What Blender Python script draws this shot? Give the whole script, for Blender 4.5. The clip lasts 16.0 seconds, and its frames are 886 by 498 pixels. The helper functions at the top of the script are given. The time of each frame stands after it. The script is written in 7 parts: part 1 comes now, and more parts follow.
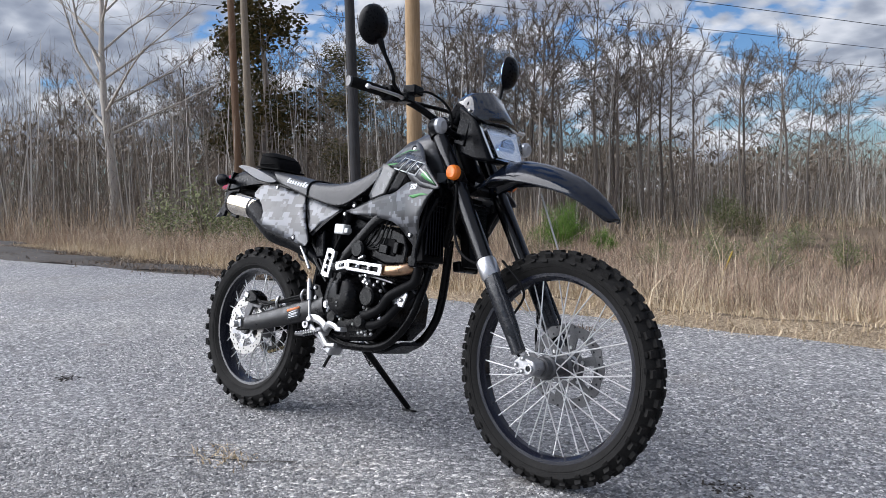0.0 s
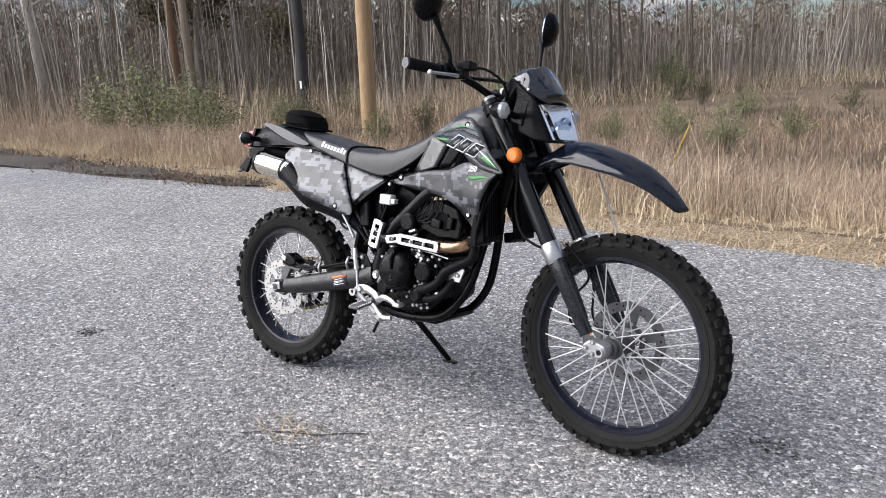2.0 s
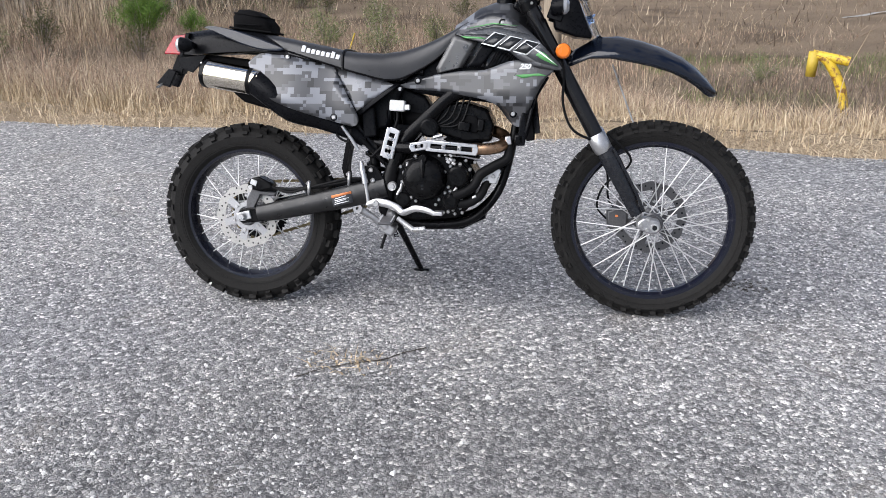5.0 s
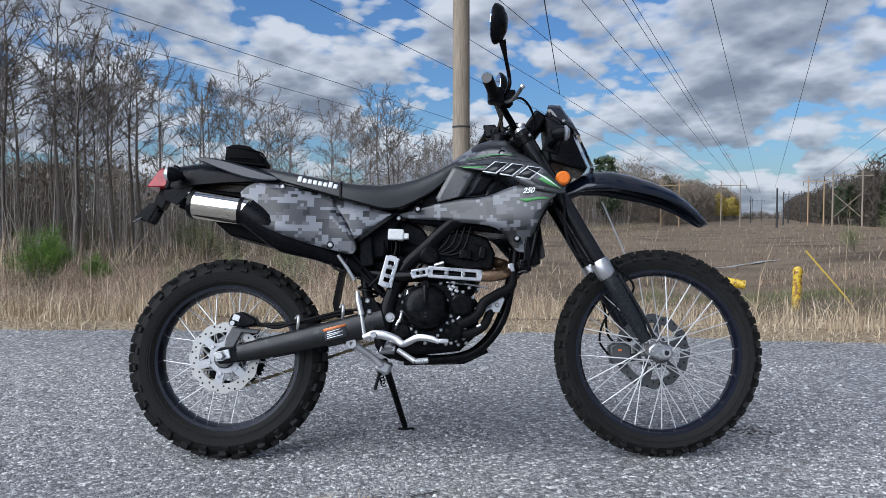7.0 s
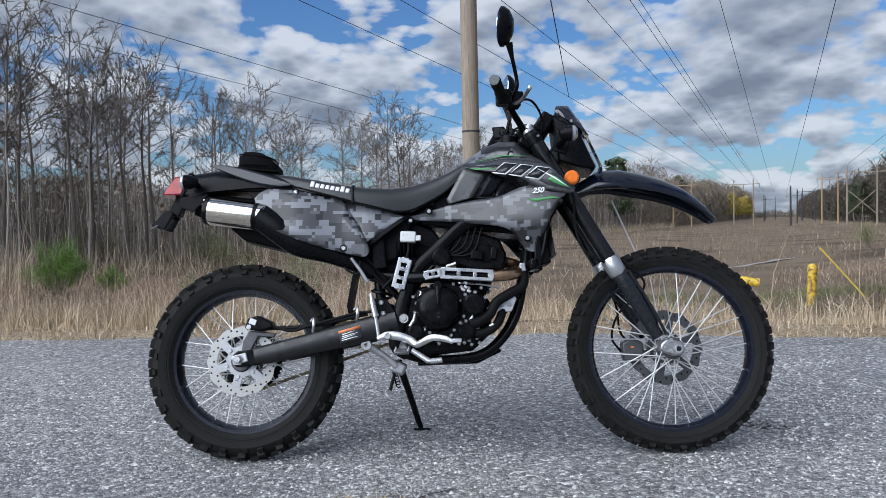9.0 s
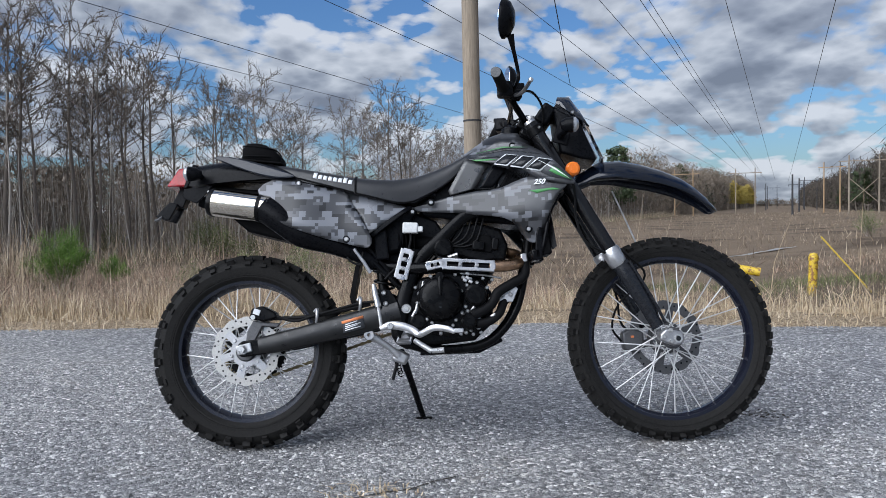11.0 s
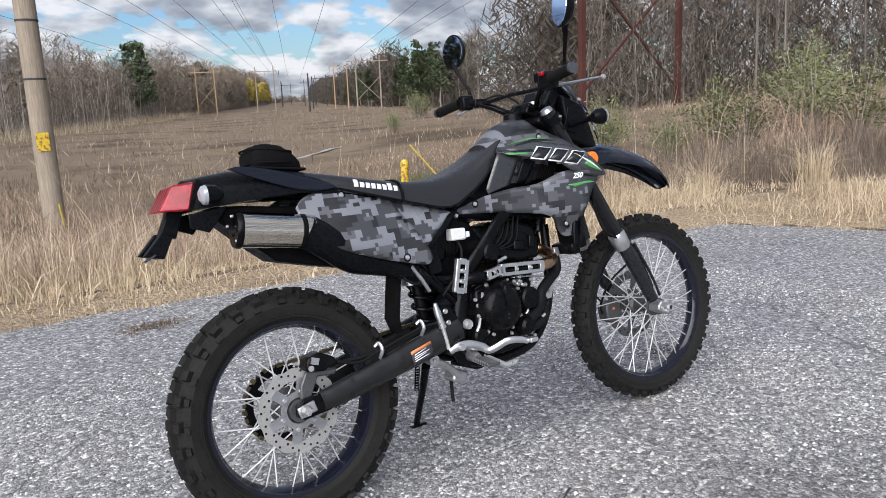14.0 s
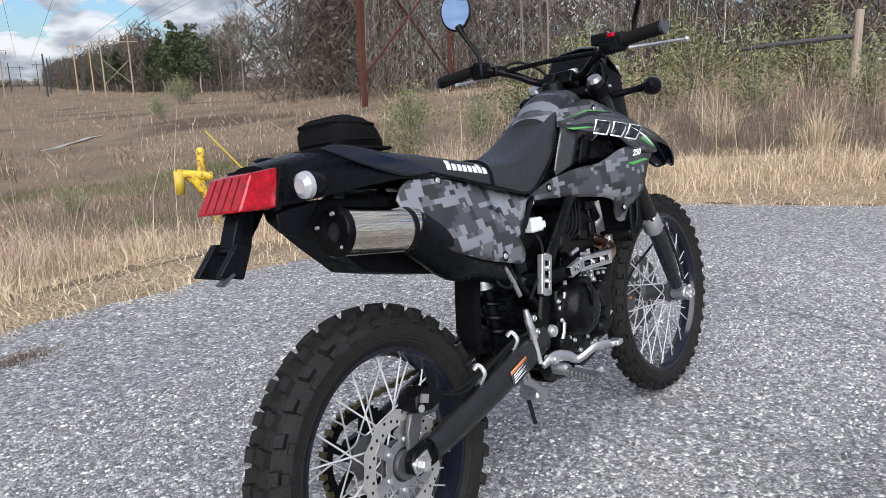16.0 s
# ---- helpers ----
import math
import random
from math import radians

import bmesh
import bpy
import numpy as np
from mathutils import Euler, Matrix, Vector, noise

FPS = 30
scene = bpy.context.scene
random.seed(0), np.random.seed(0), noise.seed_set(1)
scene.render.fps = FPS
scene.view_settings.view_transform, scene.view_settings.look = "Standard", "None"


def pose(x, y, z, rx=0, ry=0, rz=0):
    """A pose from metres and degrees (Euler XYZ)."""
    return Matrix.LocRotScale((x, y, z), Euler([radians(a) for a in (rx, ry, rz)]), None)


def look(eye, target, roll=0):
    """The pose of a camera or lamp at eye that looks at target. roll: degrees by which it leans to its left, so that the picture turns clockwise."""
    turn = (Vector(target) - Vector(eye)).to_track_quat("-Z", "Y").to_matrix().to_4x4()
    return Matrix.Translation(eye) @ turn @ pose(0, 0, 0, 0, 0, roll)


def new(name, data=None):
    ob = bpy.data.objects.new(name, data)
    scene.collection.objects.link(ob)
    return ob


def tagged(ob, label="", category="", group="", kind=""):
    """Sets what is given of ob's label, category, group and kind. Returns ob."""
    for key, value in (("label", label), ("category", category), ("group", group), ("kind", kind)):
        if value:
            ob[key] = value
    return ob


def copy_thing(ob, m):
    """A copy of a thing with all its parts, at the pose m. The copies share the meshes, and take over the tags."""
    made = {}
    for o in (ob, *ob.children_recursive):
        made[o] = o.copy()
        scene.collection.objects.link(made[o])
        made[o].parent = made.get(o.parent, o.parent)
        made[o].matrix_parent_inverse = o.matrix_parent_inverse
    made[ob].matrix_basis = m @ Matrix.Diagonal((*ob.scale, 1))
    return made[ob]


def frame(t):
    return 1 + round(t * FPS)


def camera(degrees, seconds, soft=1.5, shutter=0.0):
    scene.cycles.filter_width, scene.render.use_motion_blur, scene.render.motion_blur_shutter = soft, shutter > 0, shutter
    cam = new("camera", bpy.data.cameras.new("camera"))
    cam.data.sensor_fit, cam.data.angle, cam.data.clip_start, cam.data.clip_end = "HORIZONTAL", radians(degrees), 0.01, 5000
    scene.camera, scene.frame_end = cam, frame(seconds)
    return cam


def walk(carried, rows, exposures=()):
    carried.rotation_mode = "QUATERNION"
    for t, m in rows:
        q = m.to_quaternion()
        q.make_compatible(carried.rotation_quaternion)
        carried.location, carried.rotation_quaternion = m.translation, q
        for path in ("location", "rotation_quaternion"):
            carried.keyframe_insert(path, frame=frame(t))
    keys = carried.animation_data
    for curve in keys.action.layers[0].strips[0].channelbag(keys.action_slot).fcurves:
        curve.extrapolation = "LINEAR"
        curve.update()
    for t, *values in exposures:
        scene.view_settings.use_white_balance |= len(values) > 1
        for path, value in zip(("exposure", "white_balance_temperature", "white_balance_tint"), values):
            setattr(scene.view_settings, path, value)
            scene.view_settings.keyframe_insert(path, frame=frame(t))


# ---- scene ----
cam = camera(60.3, 16.0, 0.5)
PATH = [
    (0, (1.836, -1.894, 0.841), (0.569, -0.353, 0.699), -1.2),
    (0.5, (1.834, -1.964, 1.117), (0.567, -0.453, 0.783), -1.5),
    (1, (1.818, -2.157, 1.249), (0.563, -0.662, 0.814), -1.3),
    (1.5, (1.735, -2.175, 1.259), (0.518, -0.653, 0.807), -2.0),
    (2, (1.536, -2.083, 1.219), (0.411, -0.506, 0.722), -2.5),
    (2.5, (1.292, -2.175, 1.197), (0.284, -0.547, 0.619), -3.0),
    (3, (1.025, -2.251, 1.191), (0.173, -0.565, 0.533), -3.0),
    (3.5, (0.715, -2.191, 1.195), (0.065, -0.447, 0.464), -2.8),
    (3.7, (0.631, -2.218, 1.213), (0.065, -0.449, 0.472), -2.5),
    (5.8, (-0.058, -2.638, 1.216), (-0.096, -0.763, 0.523), -1.4),
    (6, (-0.131, -2.61, 1.159), (-0.133, -0.716, 0.515), -1.6),
    (6.5, (-0.109, -2.521, 0.941), (-0.079, -0.546, 0.625), -0.5),
    (7, (-0.083, -2.509, 0.788), (-0.026, -0.512, 0.701), -0.0),
    (7.5, (-0.067, -2.517, 0.781), (-0.029, -0.519, 0.712), -0.7),
    (8, (-0.079, -2.535, 0.778), (-0.053, -0.536, 0.706), -1.0),
    (8.5, (-0.082, -2.546, 0.778), (-0.057, -0.547, 0.713), -1.1),
    (9, (-0.082, -2.541, 0.776), (-0.057, -0.542, 0.703), -1.2),
    (9.8, (-0.082, -2.541, 0.776), (-0.057, -0.542, 0.703), -1.2),
    (10.8, (-0.082, -2.541, 0.776), (-0.057, -0.542, 0.703), -1.2),
    (11.3, (-0.114, -2.604, 0.877), (-0.105, -0.618, 0.645), -1.3),
    (11.5, (-0.184, -2.59, 1.055), (-0.149, -0.622, 0.704), -0.3),
    (12, (-0.335, -2.635, 1.127), (-0.187, -0.703, 0.632), -1.5),
    (12.5, (-0.535, -2.45, 1.084), (-0.189, -0.54, 0.6), -2.8),
    (13, (-0.861, -2.295, 1.144), (-0.222, -0.457, 0.685), -2.6),
    (13.5, (-1.216, -2.132, 1.152), (-0.317, -0.397, 0.727), -2.2),
    (14, (-1.483, -1.83, 1.139), (-0.357, -0.227, 0.739), -2.3),
    (14.5, (-1.71, -1.661, 1.18), (-0.404, -0.198, 0.788), -2.5),
    (15, (-1.802, -1.456, 1.169), (-0.382, -0.11, 0.757), -2.8),
    (15.5, (-1.791, -1.249, 1.169), (-0.299, 0.008, 0.729), -2.7),
    (16, (-1.779, -0.975, 1.103), (-0.232, 0.208, 0.65), -1.6),
]
EXPOSURES = [(0.0, 0.12, 6120, 12), (0.7, 0.24, 6300, 12), (1.2, 0.38, 6420, 13), (2.5, 0.36, 6420, 13), (3.5, 0.31, 6370, 12), (6.0, 0.29, 6350, 12), (6.6, 0.28, 6250, 12), (7.0, -0.15, 5800, 9), (9.2, -0.15, 5800, 9), (11.3, -0.15, 5950, 10), (11.7, 0.04, 6120, 11), (12.2, 0.21, 6280, 12), (13.0, 0.2, 6340, 12), (16.0, 0.27, 6260, 12)]
walk(cam, [(t, look(eye, target, roll)) for t, eye, target, roll in PATH], EXPOSURES)

# ---- sky, sun ----
SUN_AZ, SUN_EL = 232.0, 36.0          # compass bearing from +y towards +x, elevation
world = bpy.data.worlds.new("sky")
scene.world = world
world.use_nodes = True
wn, wl = world.node_tree.nodes, world.node_tree.links
wn.clear()


def wnode(kind, **kw):
    n = wn.new(kind)
    for k, v in kw.items():
        setattr(n, k, v)
    return n


def wmath(op, a, b=None, c=None):
    n = wnode("ShaderNodeMath", operation=op)
    for i, v in enumerate((a, b, c)):
        if v is None:
            continue
        if isinstance(v, (int, float)):
            n.inputs[i].default_value = v
        else:
            wl.new(v, n.inputs[i])
    return n.outputs[0]


sky = wnode("ShaderNodeTexSky", sky_type="NISHITA", sun_disc=False, sun_elevation=radians(SUN_EL), sun_rotation=radians(SUN_AZ), air_density=1.3, dust_density=0.6, ozone_density=2.2)
coord = wnode("ShaderNodeTexCoord")
sep = wnode("ShaderNodeSeparateXYZ")
wl.new(coord.outputs["Generated"], sep.inputs[0])


def deck(rise):
    """Directions laid onto a flat cloud deck overhead; rise moves the sample towards the zenith."""
    drop = wmath("DIVIDE", 1.0 - rise, wmath("ADD", wmath("MAXIMUM", sep.outputs[2], 0.0), 0.34))
    flat = wnode("ShaderNodeCombineXYZ")
    wl.new(wmath("MULTIPLY", sep.outputs[0], drop), flat.inputs[0])
    wl.new(wmath("MULTIPLY", sep.outputs[1], drop), flat.inputs[1])
    flat.inputs[2].default_value = 0.37
    return flat.outputs[0]


def cloud_noise(vec, scale, detail, rough=0.56, dist=0.25):
    n = wnode("ShaderNodeTexNoise")
    n.inputs["Scale"].default_value = scale
    n.inputs["Detail"].default_value = detail
    n.inputs["Roughness"].default_value = rough
    n.inputs["Distortion"].default_value = dist
    wl.new(vec, n.inputs["Vector"])
    return n.outputs["Fac"]


def ramp_node(value, stops):
    r = wnode("ShaderNodeValToRGB")
    wl.new(value, r.inputs[0])
    while len(r.color_ramp.elements) < len(stops):
        r.color_ramp.elements.new(0.5)
    for e, (p, c) in zip(r.color_ramp.elements, stops):
        e.position, e.color = p, (*c, 1)
    return r.outputs[0]


def puffs(vec):
    """Round cauliflower lumps that edge the clouds."""
    total = None
    for scale, amount in ((6.0, 0.24), (13.0, 0.14), (31.0, 0.07)):
        v = wnode("ShaderNodeTexVoronoi", feature="SMOOTH_F1")
        v.inputs["Scale"].default_value = scale
        v.inputs["Smoothness"].default_value = 0.4
        wl.new(vec, v.inputs["Vector"])
        lump_ = wmath("MULTIPLY", wmath("SUBTRACT", 0.42, v.outputs["Distance"]), amount)
        total = lump_ if total is None else wmath("ADD", total, lump_)
    return total


def density(rise):
    vec = deck(rise)
    return wmath("ADD", cloud_noise(vec, 2.0, 9.0), puffs(vec))


big, above = density(0.0), density(0.045)
cover = ramp_node(big, [(0.395, (0, 0, 0)), (0.42, (0.6, 0.6, 0.6)), (0.465, (1, 1, 1))])
shade = wmath("ADD", wmath("MULTIPLY", wmath("SUBTRACT", big, above), 2.6), wmath("MULTIPLY", wmath("SUBTRACT", 0.535, big), 1.9))
body = ramp_node(wmath("ADD", shade, 0.42),
                 [(0.1, (2.7, 2.9, 3.4)), (0.36, (4.2, 4.45, 5.0)), (0.56, (6.5, 6.7, 7.05)), (0.78, (9.2, 9.2, 9.3))])
tint = wnode("ShaderNodeMix", data_type="RGBA", blend_type="MULTIPLY")
tint.inputs[0].default_value = 1.0
tint.inputs[7].default_value = (0.66, 0.9, 1.27, 1)
wl.new(sky.outputs[0], tint.inputs[6])
mixc = wnode("ShaderNodeMix", data_type="RGBA")
wl.new(wmath("MULTIPLY", cover, 0.93), mixc.inputs[0])
wl.new(tint.outputs[2], mixc.inputs[6])
wl.new(body, mixc.inputs[7])
back = wnode("ShaderNodeBackground")
back.inputs[1].default_value = 0.085
wl.new(mixc.outputs[2], back.inputs[0])
wo = wnode("ShaderNodeOutputWorld")
wl.new(back.outputs[0], wo.inputs[0])

sun_data = bpy.data.lights.new("sun", "SUN")
sun_data.energy, sun_data.angle, sun_data.color = 5.2, radians(70), (1.0, 0.97, 0.935)
sun = new("sun", sun_data)
a_, e_ = radians(SUN_AZ), radians(SUN_EL)
sun_dir = Vector((math.sin(a_) * math.cos(e_), math.cos(a_) * math.cos(e_), math.sin(e_)))
sun.matrix_world = look(sun_dir * 50, (0, 0, 0))


# ---- materials ----
class Mat:
    """A small builder for node materials in object space."""

    def __init__(self, name, rough=0.5, metal=0.0, spec=0.5, coat=0.0):
        self.m = bpy.data.materials.new(name)
        self.m.use_nodes = True
        self.n, self.l = self.m.node_tree.nodes, self.m.node_tree.links
        self.b = self.n["Principled BSDF"]
        self.b.inputs["Roughness"].default_value = rough
        self.b.inputs["Metallic"].default_value = metal
        self.b.inputs["Specular IOR Level"].default_value = spec
        self.b.inputs["Coat Weight"].default_value = coat
        self.c = self.n.new("ShaderNodeTexCoord")

    def node(self, kind, ins=None, **kw):
        n = self.n.new(kind)
        for k, v in kw.items():
            setattr(n, k, v)
        for k, v in (ins or {}).items():
            if hasattr(v, "links"):
                self.l.new(v, n.inputs[k])
            else:
                n.inputs[k].default_value = v
        return n

    def at(self, scale=(1, 1, 1), world=False):
        src = self.node("ShaderNodeNewGeometry").outputs["Position"] if world else self.c.outputs["Object"]
        return self.node("ShaderNodeMapping", {0: src, 3: scale}).outputs[0]

    def noise(self, scale, detail=4.0, rough=0.6, vec=None, out="Fac", dist=0.0):
        return self.node("ShaderNodeTexNoise", {"Vector": vec or self.c.outputs["Object"], "Scale": scale, "Detail": detail, "Roughness": rough, "Distortion": dist}).outputs[out]

    def ramp(self, fac, stops, interp="LINEAR"):
        r = self.node("ShaderNodeValToRGB", {0: fac})
        r.color_ramp.interpolation = interp
        while len(r.color_ramp.elements) < len(stops):
            r.color_ramp.elements.new(0.5)
        for e, (p, c) in zip(r.color_ramp.elements, stops):
            c = (c, c, c) if isinstance(c, (int, float)) else c
            e.position, e.color = p, (*c, 1)
        return r.outputs[0]

    def mix(self, fac, a, b, blend="MIX"):
        n = self.node("ShaderNodeMix", {0: fac, 6: a if hasattr(a, "links") else (*a, 1), 7: b if hasattr(b, "links") else (*b, 1)}, data_type="RGBA", blend_type=blend)
        return n.outputs[2]

    def math(self, op, a, b=0.0):
        return self.node("ShaderNodeMath", {0: a, 1: b}, operation=op).outputs[0]

    def color(self, c):
        if hasattr(c, "links"):
            self.l.new(c, self.b.inputs["Base Color"])
        else:
            self.b.inputs["Base Color"].default_value = (*c, 1)
        return self

    def rough(self, r):
        self.l.new(r, self.b.inputs["Roughness"])
        return self

    def bump(self, h, strength=0.3, dist=0.002):
        b = self.node("ShaderNodeBump", {"Height": h, "Strength": strength, "Distance": dist})
        self.l.new(b.outputs[0], self.b.inputs["Normal"])
        return self

    def rand(self):
        return self.node("ShaderNodeObjectInfo").outputs["Random"]

    def island(self):
        return self.node("ShaderNodeNewGeometry").outputs["Random Per Island"]


def plain(name, c, rough=0.5, metal=0.0, grain=60.0, amount=0.25, bump=0.15, coat=0.0, spec=0.4, rvar=0.15):
    """A colour with fine grain, broad dirt and uneven gloss."""
    m = Mat(name, rough, metal, spec, coat)
    f = m.noise(grain, 6.0, 0.65)
    g = m.noise(grain * 0.13, 4.0, 0.6)
    lo, hi = [tuple(max(0.0, v * k) for v in c) for k in (1 - amount, 1 + amount)]
    col = m.ramp(f, [(0.3, lo), (0.7, hi)])
    col = m.mix(m.ramp(g, [(0.45, 0.0), (0.75, amount)]), col, tuple(min(1, v * 0.85 + 0.012) for v in c))
    m.color(col)
    m.rough(m.ramp(g, [(0.3, max(0.03, rough - rvar)), (0.7, min(1, rough + rvar))]))
    if bump:
        m.bump(f, bump, 0.0006)
    return m.m


M = {}
M["black_plastic"] = plain("black_plastic", (0.003, 0.0033, 0.0045), 0.33, 0.0, 900, 0.2, 0.12, spec=0.1)
M["satin_panel"] = plain("satin_panel", (0.016, 0.0165, 0.0175), 0.34, 0.0, 300, 0.15, 0.05, spec=0.9)
M["gloss_plastic"] = plain("gloss_plastic", (0.004, 0.006, 0.012), 0.16, 0.0, 40, 0.15, 0.0, coat=0.15, rvar=0.06)
M["black_paint"] = plain("black_paint", (0.0022, 0.0022, 0.0027), 0.28, 0.0, 120, 0.2, 0.05, spec=0.13)
M["engine_black"] = plain("engine_black", (0.0022, 0.0022, 0.0026), 0.3, 0.0, 300, 0.3, 0.2, spec=0.13)
M["fin_black"] = plain("fin_black", (0.004, 0.004, 0.0045), 0.5, 0.0, 300, 0.3, 0.2, spec=0.04)
M["rubber"] = plain("rubber", (0.0125, 0.012, 0.0115), 0.7, 0.0, 160, 0.45, 0.3, spec=0.12)
M["grip_rubber"] = plain("grip_rubber", (0.006, 0.006, 0.006), 0.7, 0.0, 500, 0.2, 0.4, spec=0.1)
M["hose"] = plain("hose", (0.007, 0.007, 0.0075), 0.55, 0.0, 300, 0.2, 0.2, spec=0.1)
M["seat_vinyl"] = plain("seat_vinyl", (0.012, 0.0125, 0.0145), 0.42, 0.0, 700, 0.15, 0.35, spec=0.55)
M["fabric"] = plain("fabric", (0.005, 0.005, 0.0055), 0.85, 0.0, 900, 0.3, 0.6, spec=0.06)
M["aluminium"] = plain("aluminium", (0.55, 0.55, 0.56), 0.36, 0.92, 200, 0.12, 0.1)
M["cast_alu"] = plain("cast_alu", (0.4, 0.4, 0.41), 0.42, 0.9, 400, 0.2, 0.25)
M["steel"] = plain("steel", (0.5, 0.5, 0.5), 0.36, 0.7, 300, 0.2, 0.08)
M["spoke"] = plain("spoke", (0.55, 0.55, 0.55), 0.4, 0.4, 200, 0.1, 0.0)
M["rim_black"] = plain("rim_black", (0.006, 0.007, 0.014), 0.22, 0.0, 50, 0.2, 0.0, rvar=0.08)
M["fork_black"] = plain("fork_black", (0.006, 0.006, 0.007), 0.2, 0.0, 60, 0.2, 0.0, rvar=0.06)
M["swing_grey"] = plain("swing_grey", (0.008, 0.008, 0.0086), 0.38, 0.0, 300, 0.2, 0.1, spec=0.45)
M["fork_guard"] = plain("fork_guard", (0.009, 0.01, 0.013), 0.26, 0.0, 500, 0.2, 0.1)
M["chain"] = plain("chain", (0.16, 0.13, 0.075), 0.45, 0.9, 300, 0.4, 0.2)
M["heat_steel"] = plain("heat_steel", (0.42, 0.27, 0.17), 0.35, 1.0, 60, 0.35, 0.1)
M["orange_lens"] = plain("orange_lens", (0.85, 0.2, 0.02), 0.25, 0.0, 200, 0.1, 0.1)
M["white_lens"] = plain("white_lens", (0.4, 0.41, 0.43), 0.15, 0.4, 300, 0.1, 0.3)
M["red_lens"] = plain("red_lens", (0.25, 0.002, 0.008), 0.12, 0.0, 70, 0.55, 0.35, coat=0.4, spec=0.25, rvar=0.05)
M["red_bright"] = plain("red_bright", (0.09, 0.001, 0.003), 0.3, 0.0, 90, 0.35, 0.3, spec=0.3, rvar=0.05)
M["chrome"] = plain("chrome", (0.85, 0.87, 0.9), 0.18, 0.85, 60, 0.05, 0.3, rvar=0.05)
M["disc_steel"] = plain("disc_steel", (0.42, 0.41, 0.39), 0.42, 0.6, 200, 0.15, 0.1)
M["cast_dark"] = plain("cast_dark", (0.1, 0.1, 0.104), 0.45, 0.6, 200, 0.2, 0.1)
M["decal_white"] = plain("decal_white", (0.75, 0.77, 0.78), 0.26, 0.0, 200, 0.08, 0.0)
M["decal_black"] = plain("decal_black", (0.012, 0.013, 0.015), 0.24, 0.0, 200, 0.1, 0.0)
M["decal_green"] = plain("decal_green", (0.07, 0.25, 0.075), 0.4, 0.0, 200, 0.15, 0.0)
M["decal_grey"] = plain("decal_grey", (0.045, 0.048, 0.053), 0.26, 0.0, 200, 0.15, 0.0)
M["decal_orange"] = plain("decal_orange", (0.62, 0.2, 0.07), 0.5, 0.0, 200, 0.15, 0.0)
M["fluid_white"] = plain("fluid_white", (0.62, 0.63, 0.62), 0.35, 0.0, 100, 0.1, 0.0)
# the blue of a reflected sky is put into the mirror's own tint
M["mirror_glass"] = Mat("mirror_glass", 0.02, 1.0).color((0.46, 0.64, 0.95)).m
M["smoke"] = plain("smoke", (0.01, 0.012, 0.018), 0.1, 0.0, 30, 0.1, 0.0, coat=0.7, rvar=0.04)

m = Mat("polished_can", 0.16, 1.0)
v = m.at((3, 120, 120))
m.color(m.ramp(m.noise(3.0, 4.0, vec=v), [(0.3, (0.56, 0.5, 0.4)), (0.7, (0.8, 0.75, 0.66))])).rough(m.ramp(m.noise(6.0, 5.0), [(0.3, 0.05), (0.7, 0.15)]))
M["can_steel"] = m.m

m = Mat("headlight_glass", 0.05)
m.b.inputs["Transmission Weight"].default_value = 1.0
m.b.inputs["IOR"].default_value = 1.3
m.color((0.93, 0.96, 1.0))
M["glass"] = m.m


def camo_material(name="pixel_camo", k=1.0, cut=0.505):
    m = Mat(name, 0.36, spec=0.65)
    snap = m.node("ShaderNodeVectorMath", {0: m.c.outputs["Object"], 1: (0.0105, 1.0, 0.0105)}, operation="SNAP").outputs[0]
    snap2 = m.node("ShaderNodeVectorMath", {0: m.c.outputs["Object"], 1: (0.021, 1.0, 0.0105)}, operation="SNAP").outputs[0]
    stretch = m.node("ShaderNodeVectorMath", {0: snap, 1: (0.72, 0.0, 1.15)}, operation="MULTIPLY").outputs[0]
    stretch2 = m.node("ShaderNodeVectorMath", {0: snap2, 1: (0.72, 0.0, 1.2)}, operation="MULTIPLY").outputs[0]
    n1 = m.noise(15.0, 2.0, 0.6, vec=stretch)
    off = m.node("ShaderNodeVectorMath", {0: stretch2, 1: (3.1, 0.0, 5.7)}, operation="ADD").outputs[0]
    n2 = m.noise(14.0, 1.5, 0.55, vec=off)
    off3 = m.node("ShaderNodeVectorMath", {0: stretch, 1: (7.3, 0.0, 2.2)}, operation="ADD").outputs[0]
    n3 = m.noise(20.0, 1.0, 0.5, vec=off3)
    base = m.ramp(n1, [(0.0, tuple(v * k for v in (0.042, 0.0437, 0.049))), (cut, tuple(v * k for v in (0.172, 0.181, 0.202)))], "CONSTANT")
    a = m.mix(m.ramp(n2, [(0.0, 0.0), (0.53, 1.0)], "CONSTANT"), base, (0.013, 0.0135, 0.0155))
    b = m.mix(m.ramp(n3, [(0.0, 0.0), (0.6, 1.0)], "CONSTANT"), a, tuple(v * k for v in (0.088, 0.091, 0.1)))
    dirt = m.noise(9.0, 6.0)
    m.color(m.mix(m.ramp(dirt, [(0.5, 0.0), (0.8, 0.12)]), b, (0.11, 0.11, 0.112)))
    m.rough(m.ramp(dirt, [(0.3, 0.26), (0.7, 0.42)]))
    return m.m


M["camo"] = camo_material()
M["camo_dark"] = camo_material("pixel_camo_dark", 0.76, 0.53)


